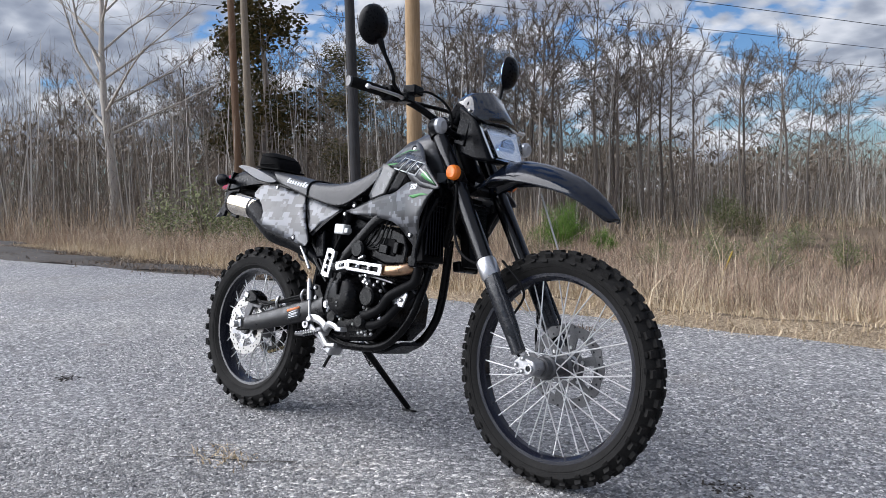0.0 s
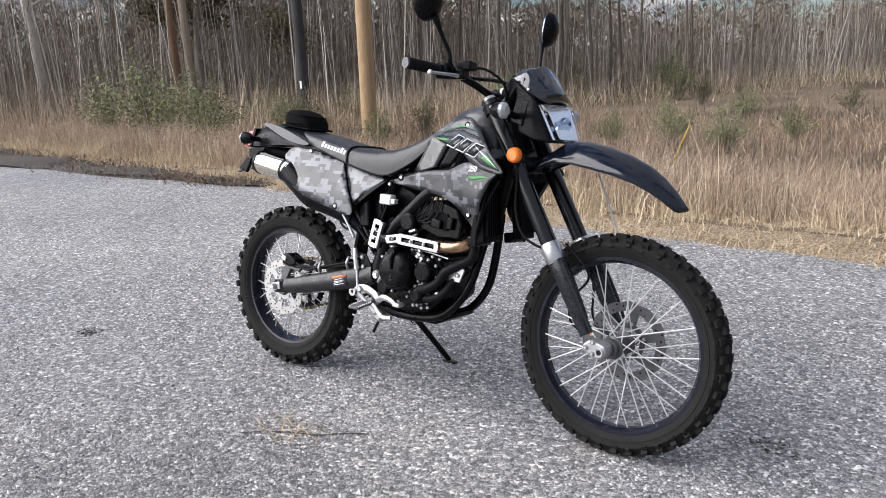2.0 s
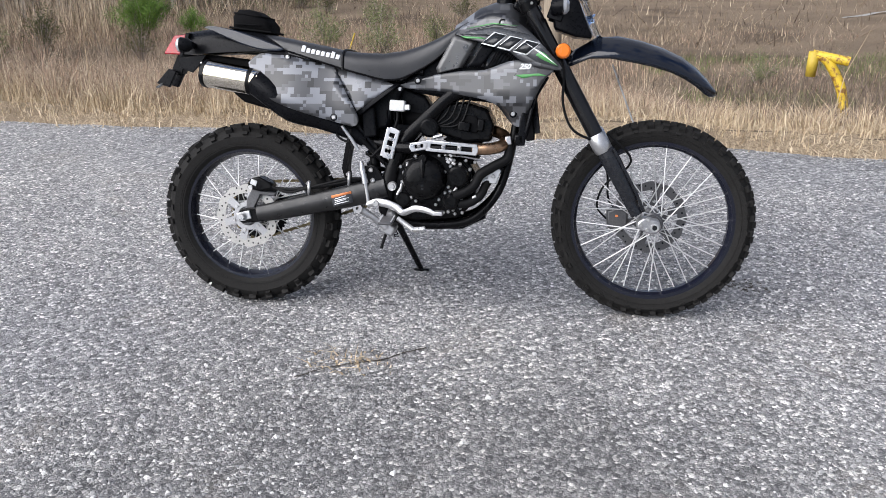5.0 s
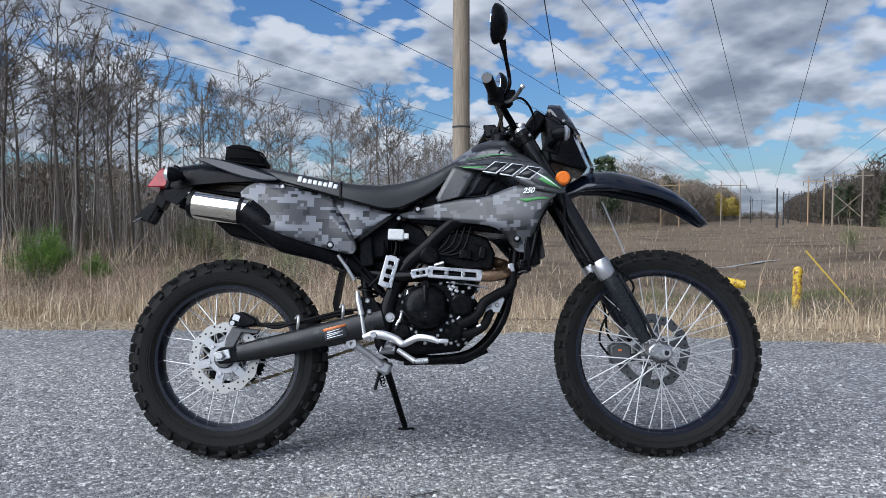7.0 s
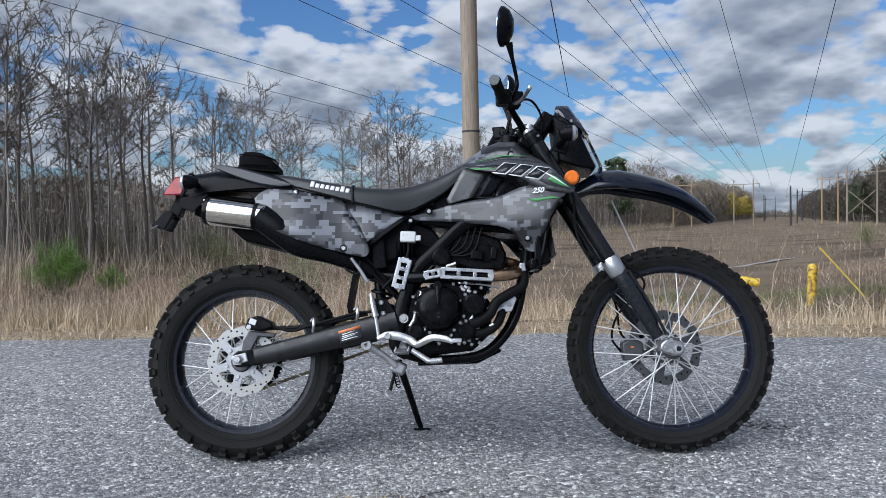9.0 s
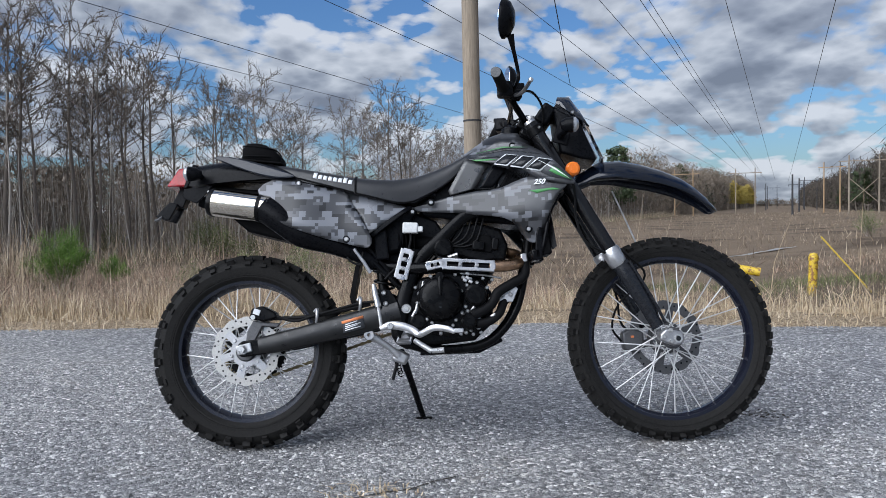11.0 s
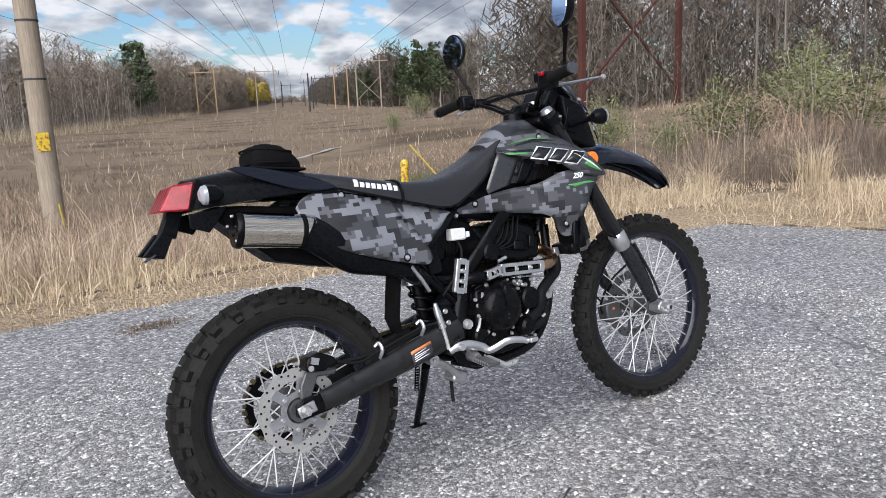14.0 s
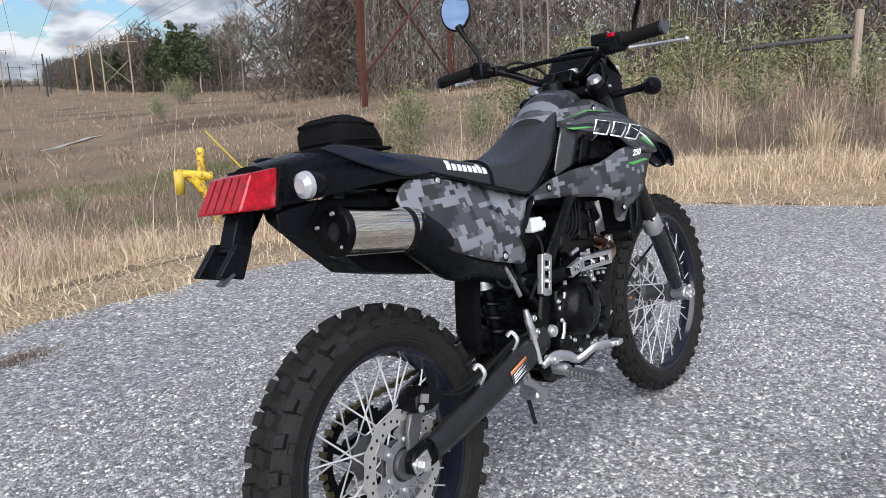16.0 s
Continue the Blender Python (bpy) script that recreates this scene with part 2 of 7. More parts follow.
def asphalt_material():
    m = Mat("chipseal_asphalt", 0.7, spec=0.5)
    p = m.at(world=True)
    warp = m.node("ShaderNodeVectorMath", {0: m.noise(55.0, 3.0, 0.7, vec=p, out="Color"), 1: (0.022, 0.022, 0.022)}, operation="MULTIPLY").outputs[0]
    pd = m.node("ShaderNodeVectorMath", {0: p, 1: warp}, operation="ADD").outputs[0]
    cell = m.node("ShaderNodeTexVoronoi", {"Vector": pd, "Scale": 74.0, "Randomness": 1.0})
    cell2 = m.node("ShaderNodeTexVoronoi", {"Vector": p, "Scale": 170.0, "Randomness": 1.0})
    edge = m.node("ShaderNodeTexVoronoi", {"Vector": pd, "Scale": 74.0, "Randomness": 1.0}, feature="DISTANCE_TO_EDGE")
    stone = m.node("ShaderNodeSeparateColor", {0: cell.outputs["Color"]}).outputs[0]
    stone2 = m.node("ShaderNodeSeparateColor", {0: cell2.outputs["Color"]}).outputs[1]
    tone = m.ramp(stone, [(0.0, (0.06, 0.06, 0.063)), (0.3, (0.16, 0.16, 0.165)), (0.68, (0.3, 0.3, 0.3)), (0.9, (0.5, 0.495, 0.48)), (1.0, (0.82, 0.81, 0.79))])
    tone = m.mix(m.ramp(stone2, [(0.55, 0.0), (1.0, 0.55)]), tone, (0.47, 0.455, 0.45))
    tone = m.mix(m.ramp(stone2, [(0.0, 0.7), (0.3, 0.0)]), tone, (0.075, 0.075, 0.079))
    gap = m.ramp(edge.outputs["Distance"], [(0.03, 1.0), (0.2, 0.0)])
    gap = m.math("MULTIPLY", gap, m.ramp(m.noise(38.0, 4.0, 0.7, vec=p), [(0.35, 0.2), (0.6, 0.95)]))
    tone = m.mix(m.math("MULTIPLY", gap, 0.85), tone, (0.05, 0.053, 0.056))
    patch = m.noise(0.55, 6.0, 0.6, vec=p)
    tone = m.mix(1.0, tone, m.ramp(patch, [(0.35, (0.86, 0.86, 0.87)), (0.7, (1.14, 1.13, 1.12))]), "MULTIPLY")
    stain = m.noise(2.3, 5.0, 0.65, vec=p, dist=0.8)
    tone = m.mix(m.ramp(stain, [(0.56, 0.0), (0.78, 0.4)]), tone, (0.17, 0.145, 0.115))
    sand = m.noise(0.33, 4.0, 0.5, vec=p)
    tone = m.mix(1.0, tone, m.ramp(sand, [(0.4, (0.95, 0.95, 0.96)), (0.66, (1.1, 1.08, 1.04))]), "MULTIPLY")
    # a ragged oval of darker asphalt on the motorcycle's right
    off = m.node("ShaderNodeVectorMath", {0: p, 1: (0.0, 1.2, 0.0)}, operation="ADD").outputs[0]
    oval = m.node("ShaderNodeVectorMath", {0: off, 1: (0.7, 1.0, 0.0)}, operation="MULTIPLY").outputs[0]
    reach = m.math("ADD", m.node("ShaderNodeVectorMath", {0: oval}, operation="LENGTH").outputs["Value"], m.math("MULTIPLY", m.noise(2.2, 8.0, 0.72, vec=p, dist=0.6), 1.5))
    patchy = m.ramp(m.math("MULTIPLY", reach, 0.5), [(0.6, 0.52), (0.85, 0.0)])
    tone = m.mix(patchy, tone, m.mix(1.0, tone, (0.36, 0.36, 0.37), "MULTIPLY"))
    veins = m.node("ShaderNodeTexVoronoi", {"Vector": m.mix(0.16, p, m.noise(1.7, 5.0, 0.6, vec=p, out="Color")), "Scale": 0.42}, feature="DISTANCE_TO_EDGE").outputs["Distance"]
    crack = m.math("MULTIPLY", m.ramp(veins, [(0.0, 1.0), (0.0014, 0.5), (0.003, 0.0)]), m.ramp(m.noise(0.8, 3.0, vec=p), [(0.54, 0.0), (0.62, 0.8)]))
    tone = m.mix(crack, tone, (0.035, 0.033, 0.03))
    tone = m.mix(1.0, tone, (1.3, 1.305, 1.31), "MULTIPLY")
    m.color(tone)
    m.rough(m.ramp(stone, [(0.0, 0.8), (1.0, 0.55)]))
    h = m.math("ADD", m.math("MULTIPLY", m.ramp(edge.outputs["Distance"], [(0.0, 0.0), (0.3, 1.0)]), m.math("ADD", stone, 0.4)), m.math("MULTIPLY", stone2, 0.35))
    m.bump(h, 0.7, 0.005)
    return m.m


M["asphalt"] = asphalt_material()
m = Mat("chip_stone", 0.7, spec=0.4)
m.color(m.mix(m.ramp(m.noise(400.0, 3.0, vec=m.at(world=True)), [(0.4, 0.0), (0.7, 0.4)]), m.ramp(m.island(), [(0.0, (0.07, 0.07, 0.074)), (0.4, (0.19, 0.19, 0.195)), (0.78, (0.38, 0.377, 0.37)), (1.0, (0.74, 0.73, 0.71))]), (0.2, 0.195, 0.19)))
M["chip_stone"] = m.m


def soil_material():
    m = Mat("dry_meadow_soil", 0.95, spec=0.15)
    p = m.at(world=True)
    broad = m.noise(0.12, 6.0, 0.6, vec=p)
    fine = m.noise(9.0, 8.0, 0.7, vec=p)
    straw = m.noise(60.0, 4.0, 0.7, vec=m.at((1, 0.25, 1), True))
    c = m.ramp(broad, [(0.36, (0.075, 0.055, 0.038)), (0.5, (0.22, 0.167, 0.117)), (0.64, (0.14, 0.106, 0.073))])
    c = m.mix(m.ramp(fine, [(0.45, 0.0), (0.75, 0.6)]), c, (0.25, 0.19, 0.135))
    c = m.mix(m.ramp(straw, [(0.5, 0.0), (0.62, 0.6)]), c, (0.06, 0.045, 0.03))
    m.color(c).bump(fine, 0.8, 0.05)
    return m.m


M["soil"] = soil_material()


def blade_material(name, stops, rough=0.75):
    m = Mat(name, rough, spec=0.25)
    c = m.ramp(m.island(), stops)
    m.color(m.mix(m.ramp(m.noise(30.0, 3.0), [(0.4, 0.0), (0.8, 0.4)]), c, tuple(v * 0.6 for v in stops[0][1])))
    return m.m


M["straw"] = blade_material("straw", [(0.0, (0.32, 0.24, 0.15)), (0.5, (0.53, 0.42, 0.28)), (1.0, (0.68, 0.57, 0.41))])
M["brush"] = blade_material("brush", [(0.0, (0.16, 0.117, 0.083)), (0.45, (0.42, 0.32, 0.23)), (0.8, (0.62, 0.5, 0.36)), (1.0, (0.78, 0.67, 0.5))])
M["rust_brush"] = blade_material("rust_brush", [(0.0, (0.2, 0.132, 0.096)), (0.6, (0.4, 0.275, 0.2)), (1.0, (0.56, 0.41, 0.3))])
M["olive_leaf"] = blade_material("olive_leaf", [(0.0, (0.07, 0.08, 0.032)), (0.5, (0.14, 0.155, 0.065)), (1.0, (0.225, 0.235, 0.11))])
M["dark_brush"] = blade_material("dark_brush", [(0.0, (0.075, 0.058, 0.046)), (0.5, (0.145, 0.112, 0.088)), (0.92, (0.22, 0.175, 0.135)), (1.0, (0.42, 0.34, 0.24))])
M["field_brush"] = blade_material("field_brush", [(0.0, (0.075, 0.054, 0.038)), (0.45, (0.22, 0.165, 0.116)), (0.82, (0.4, 0.32, 0.225)), (1.0, (0.64, 0.53, 0.38))])
M["green_leaf"] = blade_material("green_leaf", [(0.0, (0.06, 0.12, 0.02)), (0.5, (0.13, 0.24, 0.04)), (1.0, (0.24, 0.36, 0.08))])
M["pine_leaf"] = blade_material("pine_leaf", [(0.0, (0.026, 0.04, 0.02)), (0.6, (0.055, 0.075, 0.034)), (1.0, (0.095, 0.115, 0.055))])
M["oak_leaf"] = blade_material("oak_leaf", [(0.0, (0.04, 0.045, 0.018)), (0.5, (0.09, 0.08, 0.03)), (1.0, (0.17, 0.125, 0.05))])
M["dead_leaf"] = blade_material("dead_leaf", [(0.0, (0.09, 0.065, 0.047)), (0.6, (0.165, 0.12, 0.085)), (1.0, (0.25, 0.19, 0.14))])
# golden sunlight on the far trees, put into their leaf colour
M["sunlit_leaf"] = blade_material("sunlit_leaf", [(0.0, (0.2, 0.15, 0.03)), (0.6, (0.42, 0.32, 0.07)), (1.0, (0.55, 0.44, 0.12))])
M["pale_sapling"] = blade_material("pale_sapling", [(0.0, (0.28, 0.255, 0.22)), (1.0, (0.62, 0.58, 0.53))])
M["brown_twig"] = blade_material("brown_twig", [(0.0, (0.105, 0.088, 0.07)), (0.6, (0.2, 0.167, 0.137)), (1.0, (0.35, 0.3, 0.25))])
M["crown_twig"] = blade_material("crown_twig", [(0.0, (0.09, 0.074, 0.06)), (0.6, (0.15, 0.125, 0.104)), (1.0, (0.24, 0.205, 0.172))])
M["stem"] = blade_material("stem", [(0.0, (0.12, 0.1, 0.08)), (0.6, (0.24, 0.205, 0.165)), (1.0, (0.46, 0.4, 0.335))])
M["twig"] = blade_material("twig", [(0.0, (0.168, 0.138, 0.118)), (0.6, (0.312, 0.264, 0.228)), (1.0, (0.504, 0.438, 0.384))])


def bark(name, dark, light):
    m = Mat(name, 0.9, spec=0.2)
    n = m.noise(4.0, 6.0, 0.65, vec=m.at((6, 6, 1)))
    k = m.math("ADD", m.math("MULTIPLY", n, 0.6), m.math("MULTIPLY", m.rand(), 0.4))
    m.color(m.ramp(k, [(0.3, dark), (0.7, light)])).bump(n, 0.5, 0.02)
    return m.m


M["pale_bark"] = bark("pale_bark", (0.18, 0.16, 0.14), (0.52, 0.48, 0.43))
M["dark_bark"] = bark("dark_bark", (0.095, 0.08, 0.068), (0.26, 0.225, 0.195))


def pole_material(name, dark, light):
    m = Mat(name, 0.85, spec=0.2)
    n = m.noise(3.0, 6.0, 0.7, vec=m.at((14, 14, 0.8)))
    g = m.noise(1.2, 4.0)
    c = m.mix(m.ramp(g, [(0.4, 0.0), (0.75, 0.4)]), m.ramp(n, [(0.3, dark), (0.7, light)]), tuple(v * 0.7 for v in dark))
    m.color(c).bump(n, 0.5, 0.01)
    return m.m


M["pole_grey"] = pole_material("pole_grey", (0.2, 0.165, 0.125), (0.38, 0.32, 0.25))
M["pole_tan"] = pole_material("pole_tan", (0.3, 0.2, 0.11), (0.5, 0.36, 0.22))
M["pole_dark"] = pole_material("pole_dark", (0.035, 0.035, 0.036), (0.075, 0.075, 0.08))
M["pole_brown"] = pole_material("pole_brown", (0.16, 0.1, 0.065), (0.27, 0.18, 0.12))
M["rust_steel"] = pole_material("rust_steel", (0.05, 0.02, 0.017), (0.1, 0.038, 0.03))
M["wire"] = plain("wire", (0.03, 0.032, 0.036), 0.5, 0.5, 20, 0.1, 0.0)


def yellow_material():
    m = Mat("weathered_yellow_paint", 0.5)
    n = m.noise(14.0, 6.0, 0.7)
    m.color(m.mix(m.ramp(n, [(0.5, 0.0), (0.58, 1.0)]), m.ramp(m.noise(3.0), [(0.3, (0.5, 0.33, 0.02)), (0.7, (0.7, 0.5, 0.04))]), (0.2, 0.09, 0.03)))
    return m.m


M["yellow_paint"] = yellow_material()
M["yellow_clean"] = plain("yellow_clean", (0.46, 0.33, 0.04), 0.5, 0.0, 30, 0.15, 0.0)
def verge_material():
    m = Mat("trampled_straw", 0.9, spec=0.15)
    p = m.at(world=True)
    fine = m.noise(90.0, 6.0, 0.7, vec=m.at((1, 0.35, 1), True))
    mid = m.noise(6.0, 5.0, 0.65, vec=p)
    broad = m.noise(1.1, 4.0, 0.6, vec=p)
    c = m.ramp(fine, [(0.36, (0.12, 0.085, 0.055)), (0.5, (0.38, 0.29, 0.19)), (0.64, (0.64, 0.53, 0.38))])
    c = m.mix(m.ramp(mid, [(0.5, 0.0), (0.75, 0.6)]), c, (0.3, 0.23, 0.15))
    c = m.mix(m.ramp(broad, [(0.45, 0.0), (0.65, 0.7)]), c, (0.21, 0.16, 0.11))
    m.color(c).bump(m.math("ADD", fine, m.math("MULTIPLY", mid, 2.0)), 1.0, 0.02)
    return m.m


M["verge"] = verge_material()
M["puddle"] = plain("puddle", (0.3, 0.28, 0.25), 0.3, 0.0, 3, 0.2, 0.0, rvar=0.02)
M["dirt"] = plain("dirt", (0.045, 0.038, 0.032), 0.95, 0.0, 12, 0.5, 0.8)
M["rock_white"] = plain("rock_white", (0.62, 0.6, 0.56), 0.9, 0.0, 20, 0.2, 0.5)


# ---- mesh helpers ----
def to_bm(verts, faces):
    bm = bmesh.new()
    vs = [bm.verts.new(v) for v in verts]
    for f in faces:
        try:
            bm.faces.new([vs[i] for i in f])
        except ValueError:
            pass
    return bm


def part(name, bm, mat, parent=None, label="", smooth=35, bevel=0.0, solid=0.0, mtx=None, seg=2):
    """Links a bmesh (or a mesh) as one object, under a thing or a part."""
    if isinstance(bm, bpy.types.Mesh):
        me = bm
    else:
        bmesh.ops.recalc_face_normals(bm, faces=bm.faces)
        me = bpy.data.meshes.new(name)
        bm.to_mesh(me)
        bm.free()
        me.materials.append(M[mat] if isinstance(mat, str) else mat)
        if smooth:
            me.polygons.foreach_set("use_smooth", [True] * len(me.polygons))
            me.set_sharp_from_angle(angle=radians(smooth))
    ob = new(name, me)
    if solid:
        s = ob.modifiers.new("thickness", "SOLIDIFY")
        s.thickness, s.offset = solid, 0
    if bevel:
        b = ob.modifiers.new("edge", "BEVEL")
        b.width, b.segments, b.limit_method, b.angle_limit = bevel, seg, "ANGLE", radians(40)
    if parent:
        ob.parent = parent
    if mtx:
        ob.matrix_basis = mtx
    if label:
        ob["label"] = label
    return ob


def smooth_path(pts, step=6):
    """Catmull-Rom through the points."""
    p = [Vector(q) for q in pts]
    p = [2 * p[0] - p[1], *p, 2 * p[-1] - p[-2]]
    out = []
    for i in range(1, len(p) - 2):
        a, b, c, d = p[i - 1:i + 3]
        for k in range(step):
            t = k / step
            out.append(0.5 * (2 * b + (c - a) * t + (2 * a - 5 * b + 4 * c - d) * t * t + (3 * b - a - 3 * c + d) * t ** 3))
    out.append(p[-2])
    return out


def tube(pts, r, sides=10, curve=0, cap=True, bm=None, squash=None):
    """A swept round bar. r: one radius or one for each point; squash: (k, axis) flattens the section."""
    bm = bm or bmesh.new()
    n0 = len(pts)
    rs = list(r) if hasattr(r, "__len__") else [r] * n0
    if curve:
        path = smooth_path(pts, curve)
        rs = list(np.interp(np.linspace(0, n0 - 1, len(path)), range(n0), rs))
    else:
        path = [Vector(q) for q in pts]
    rings, u = [], None
    for i, q in enumerate(path):
        t = (path[min(i + 1, len(path) - 1)] - path[max(i - 1, 0)]).normalized()
        if u is None:
            u = t.orthogonal().normalized()
        u = (u - t * u.dot(t)).normalized()
        w = t.cross(u)
        ring = []
        for k in range(sides):
            a = 2 * math.pi * k / sides
            off = (u * math.cos(a) + w * math.sin(a)) * rs[i]
            if squash:
                ax = Vector(squash[1]).normalized()
                off -= ax * off.dot(ax) * (1 - squash[0])
            ring.append(bm.verts.new(q + off))
        rings.append(ring)
    for a, b in zip(rings, rings[1:]):
        for k in range(sides):
            bm.faces.new((a[k], a[(k + 1) % sides], b[(k + 1) % sides], b[k]))
    if cap:
        bm.faces.new(rings[0][::-1])
        bm.faces.new(rings[-1])
    return bm


def lathe(prof, segs=48, axis="y", bm=None, centre=(0, 0, 0), closed=False, wave=None):
    """Revolves (radius, offset along the axis) pairs."""
    bm = bm or bmesh.new()
    rings = []
    for s in range(segs):
        a = 2 * math.pi * s / segs
        ring = []
        for r, y in prof:
            rr = r * (1 + wave[1] * math.cos(wave[0] * a)) if wave and r > wave[2] else r
            c, d = rr * math.cos(a), rr * math.sin(a)
            v = {"y": (c, y, d), "z": (c, d, y), "x": (y, c, d)}[axis]
            ring.append(bm.verts.new(Vector(v) + Vector(centre)))
        rings.append(ring)
    n = len(prof)
    for s in range(segs):
        a, b = rings[s], rings[(s + 1) % segs]
        for k in range(n if closed else n - 1):
            bm.faces.new((a[k], a[(k + 1) % n], b[(k + 1) % n], b[k]))
    if not closed:
        for k in (0, n - 1):
            if prof[k][0] > 1e-5:
                bm.faces.new([rg[k] for rg in rings])
    return bm


def box(size, centre=(0, 0, 0), rot=(0, 0, 0), bm=None, taper=1.0):
    bm = bm or bmesh.new()
    mt = pose(*centre, *rot)
    vs = []
    for z in (-0.5, 0.5):
        k = taper if z > 0 else 1.0
        for x, y in ((-0.5, -0.5), (0.5, -0.5), (0.5, 0.5), (-0.5, 0.5)):
            vs.append(bm.verts.new(mt @ Vector((x * k * size[0], y * k * size[1], z * size[2]))))
    for f in ((3, 2, 1, 0), (4, 5, 6, 7), (0, 1, 5, 4), (1, 2, 6, 5), (2, 3, 7, 6), (3, 0, 4, 7)):
        bm.faces.new([vs[i] for i in f])
    return bm


def prism(outline, y0, y1, bm=None):
    """A side outline of (x, z) pairs, swept from y0 to y1."""
    bm = bm or bmesh.new()
    a = [bm.verts.new((x, y0, z)) for x, z in outline]
    b = [bm.verts.new((x, y1, z)) for x, z in outline]
    n = len(outline)
    bm.faces.new(a)
    bm.faces.new(b[::-1])
    for i in range(n):
        bm.faces.new((a[i], a[(i + 1) % n], b[(i + 1) % n], b[i]))
    return bm


def panel(outline, depth, cuts=4, round_it=True, step=3):
    """A curved sheet: the (x, z) outline filled, each point pushed to y = depth(x, z)."""
    pts = [(x, 0, z) for x, z in outline]
    if round_it:
        pts = [tuple(p) for p in smooth_path(pts + pts[:1], step)][:-1]
    bm = bmesh.new()
    vs = [bm.verts.new(p) for p in pts]
    es = [bm.edges.new((vs[i], vs[(i + 1) % len(vs)])) for i in range(len(vs))]
    bmesh.ops.triangle_fill(bm, edges=es, use_beauty=True)
    bmesh.ops.subdivide_edges(bm, edges=bm.edges[:], cuts=cuts, use_grid_fill=True)
    for v in bm.verts:
        v.co.y = depth(v.co.x, v.co.z)
    return bm


def loft(sections, closed=True, cap=True):
    """Joins rings of points of equal count."""
    bm = bmesh.new()
    rings = [[bm.verts.new(p) for p in s] for s in sections]
    n = len(rings[0])
    for a, b in zip(rings, rings[1:]):
        for k in range(n if closed else n - 1):
            bm.faces.new((a[k], a[(k + 1) % n], b[(k + 1) % n], b[k]))
    if cap and closed:
        bm.faces.new(rings[0][::-1])
        bm.faces.new(rings[-1])
    return bm


def smoothstep(a, b, x):
    t = min(1.0, max(0.0, (x - a) / (b - a)))
    return t * t * (3 - 2 * t)


def thing(name, label, category, mtx=None, group=""):
    ob = new(name)
    ob.empty_display_size = 0.05
    if mtx:
        ob.matrix_basis = mtx
    return tagged(ob, label, category, group)


# ---- ground ----
def edge_y(x):
    """The far edge of the paved lot, north of the motorcycle."""
    run = float(np.interp(x, (-40, -12, -8, -5, -3, -1.5, 0, 1, 2.4, 3.2), (5.0, 3.7, 3.3, 3.05, 2.9, 2.72, 2.64, 2.58, 2.2, 2.0)))
    return run + 0.07 * noise.noise((x * 0.8, 3.1, 0)) + 0.05 * noise.noise((x * 2.6, 1.7, 0)) + 0.03 * noise.noise((x * 7.0, 4.7, 0))


def edge_x(y):
    """Its edge on the east side."""
    return 4.75 - 0.42 * (y - 0.2) - 0.06 * (y - 0.2) ** 2 * (1 if y > 0.2 else -0.4) + 0.08 * noise.noise((y * 1.4, 8.3, 0))


def beyond(x, y):
    """Metres past the pavement's edge; below zero on it."""
    return max(y - edge_y(x), (x - edge_x(max(-25.0, min(y, 2.6)))) * 0.9)


def height(x, y):
    d = beyond(x, y)
    if d < -0.3:
        return -0.07
    low = -1.2 * (1 - math.exp(-max(0.0, d - 0.6) / 5.0)) - 0.004 * min(d, 260)
    high = 0.12 * smoothstep(0, 2, d) + 0.02 * min(d, 30)
    k = smoothstep(0.2, 0.75, math.atan2(x - 1.0, max(y, 0.01) + 1.0) / 1.571)
    z = low * (1 - k) + high * k
    rough = 0.05 * noise.noise((x * 0.9, y * 0.9, 0.5)) + 0.12 * noise.noise((x * 0.17, y * 0.17, 2.5)) * smoothstep(2, 8, d)
    lip = -0.07 + 0.075 * smoothstep(-0.3, 0.03, d)
    return (lip if d < 0.05 else 0.005) + (z + rough) * smoothstep(0.0, 0.8, d)


def spaced(lo, hi, fine_lo, fine_hi, step, grow=1.22):
    v = list(np.arange(fine_lo, fine_hi, step))
    s, x = step, fine_lo
    while x > lo:
        s *= grow
        x -= s
        v.insert(0, x)
    s, x = step, v[-1]
    while x < hi:
        s *= grow
        x += s
        v.append(x)
    return v


def ground_sheet():
    xs, ys = spaced(-1500, 1500, -9, 9, 0.22), spaced(-900, 2200, -1.5, 9, 0.2)
    verts = [(x, y, height(x, y)) for y in ys for x in xs]
    n = len(xs)
    faces = [(j * n + i, j * n + i + 1, (j + 1) * n + i + 1, (j + 1) * n + i) for j in range(len(ys) - 1) for i in range(n - 1)]
    me = bpy.data.meshes.new("ground")
    me.from_pydata(verts, [], faces)
    me.materials.append(M["soil"])
    me.polygons.foreach_set("use_smooth", [True] * len(me.polygons))
    return tagged(new("ground", me), "dry winter meadow soil with matted straw", "ground", kind="structure")


ground_sheet()


def pavement_sheet():
    north = [(x, edge_y(x)) for x in np.arange(-40, 3.05, 0.12)]
    east = [(edge_x(y), y) for y in np.arange(1.95, -25, -0.12)]
    west = [(-40, -25)]
    outline = north + east + west
    bm = bmesh.new()
    top = [bm.verts.new((x, y, 0)) for x, y in outline]
    low = [bm.verts.new((x + (0.02 if i > len(north) else 0), y + 0.03, -0.09)) for i, (x, y) in enumerate(outline)]
    bm.faces.new(top[::-1])
    for i in range(len(top)):
        j = (i + 1) % len(top)
        bm.faces.new((top[i], top[j], low[j], low[i]))
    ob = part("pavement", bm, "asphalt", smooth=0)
    return tagged(ob, "light grey chip-seal asphalt lot with a ragged edge", "pavement", kind="structure")


pavement_sheet()


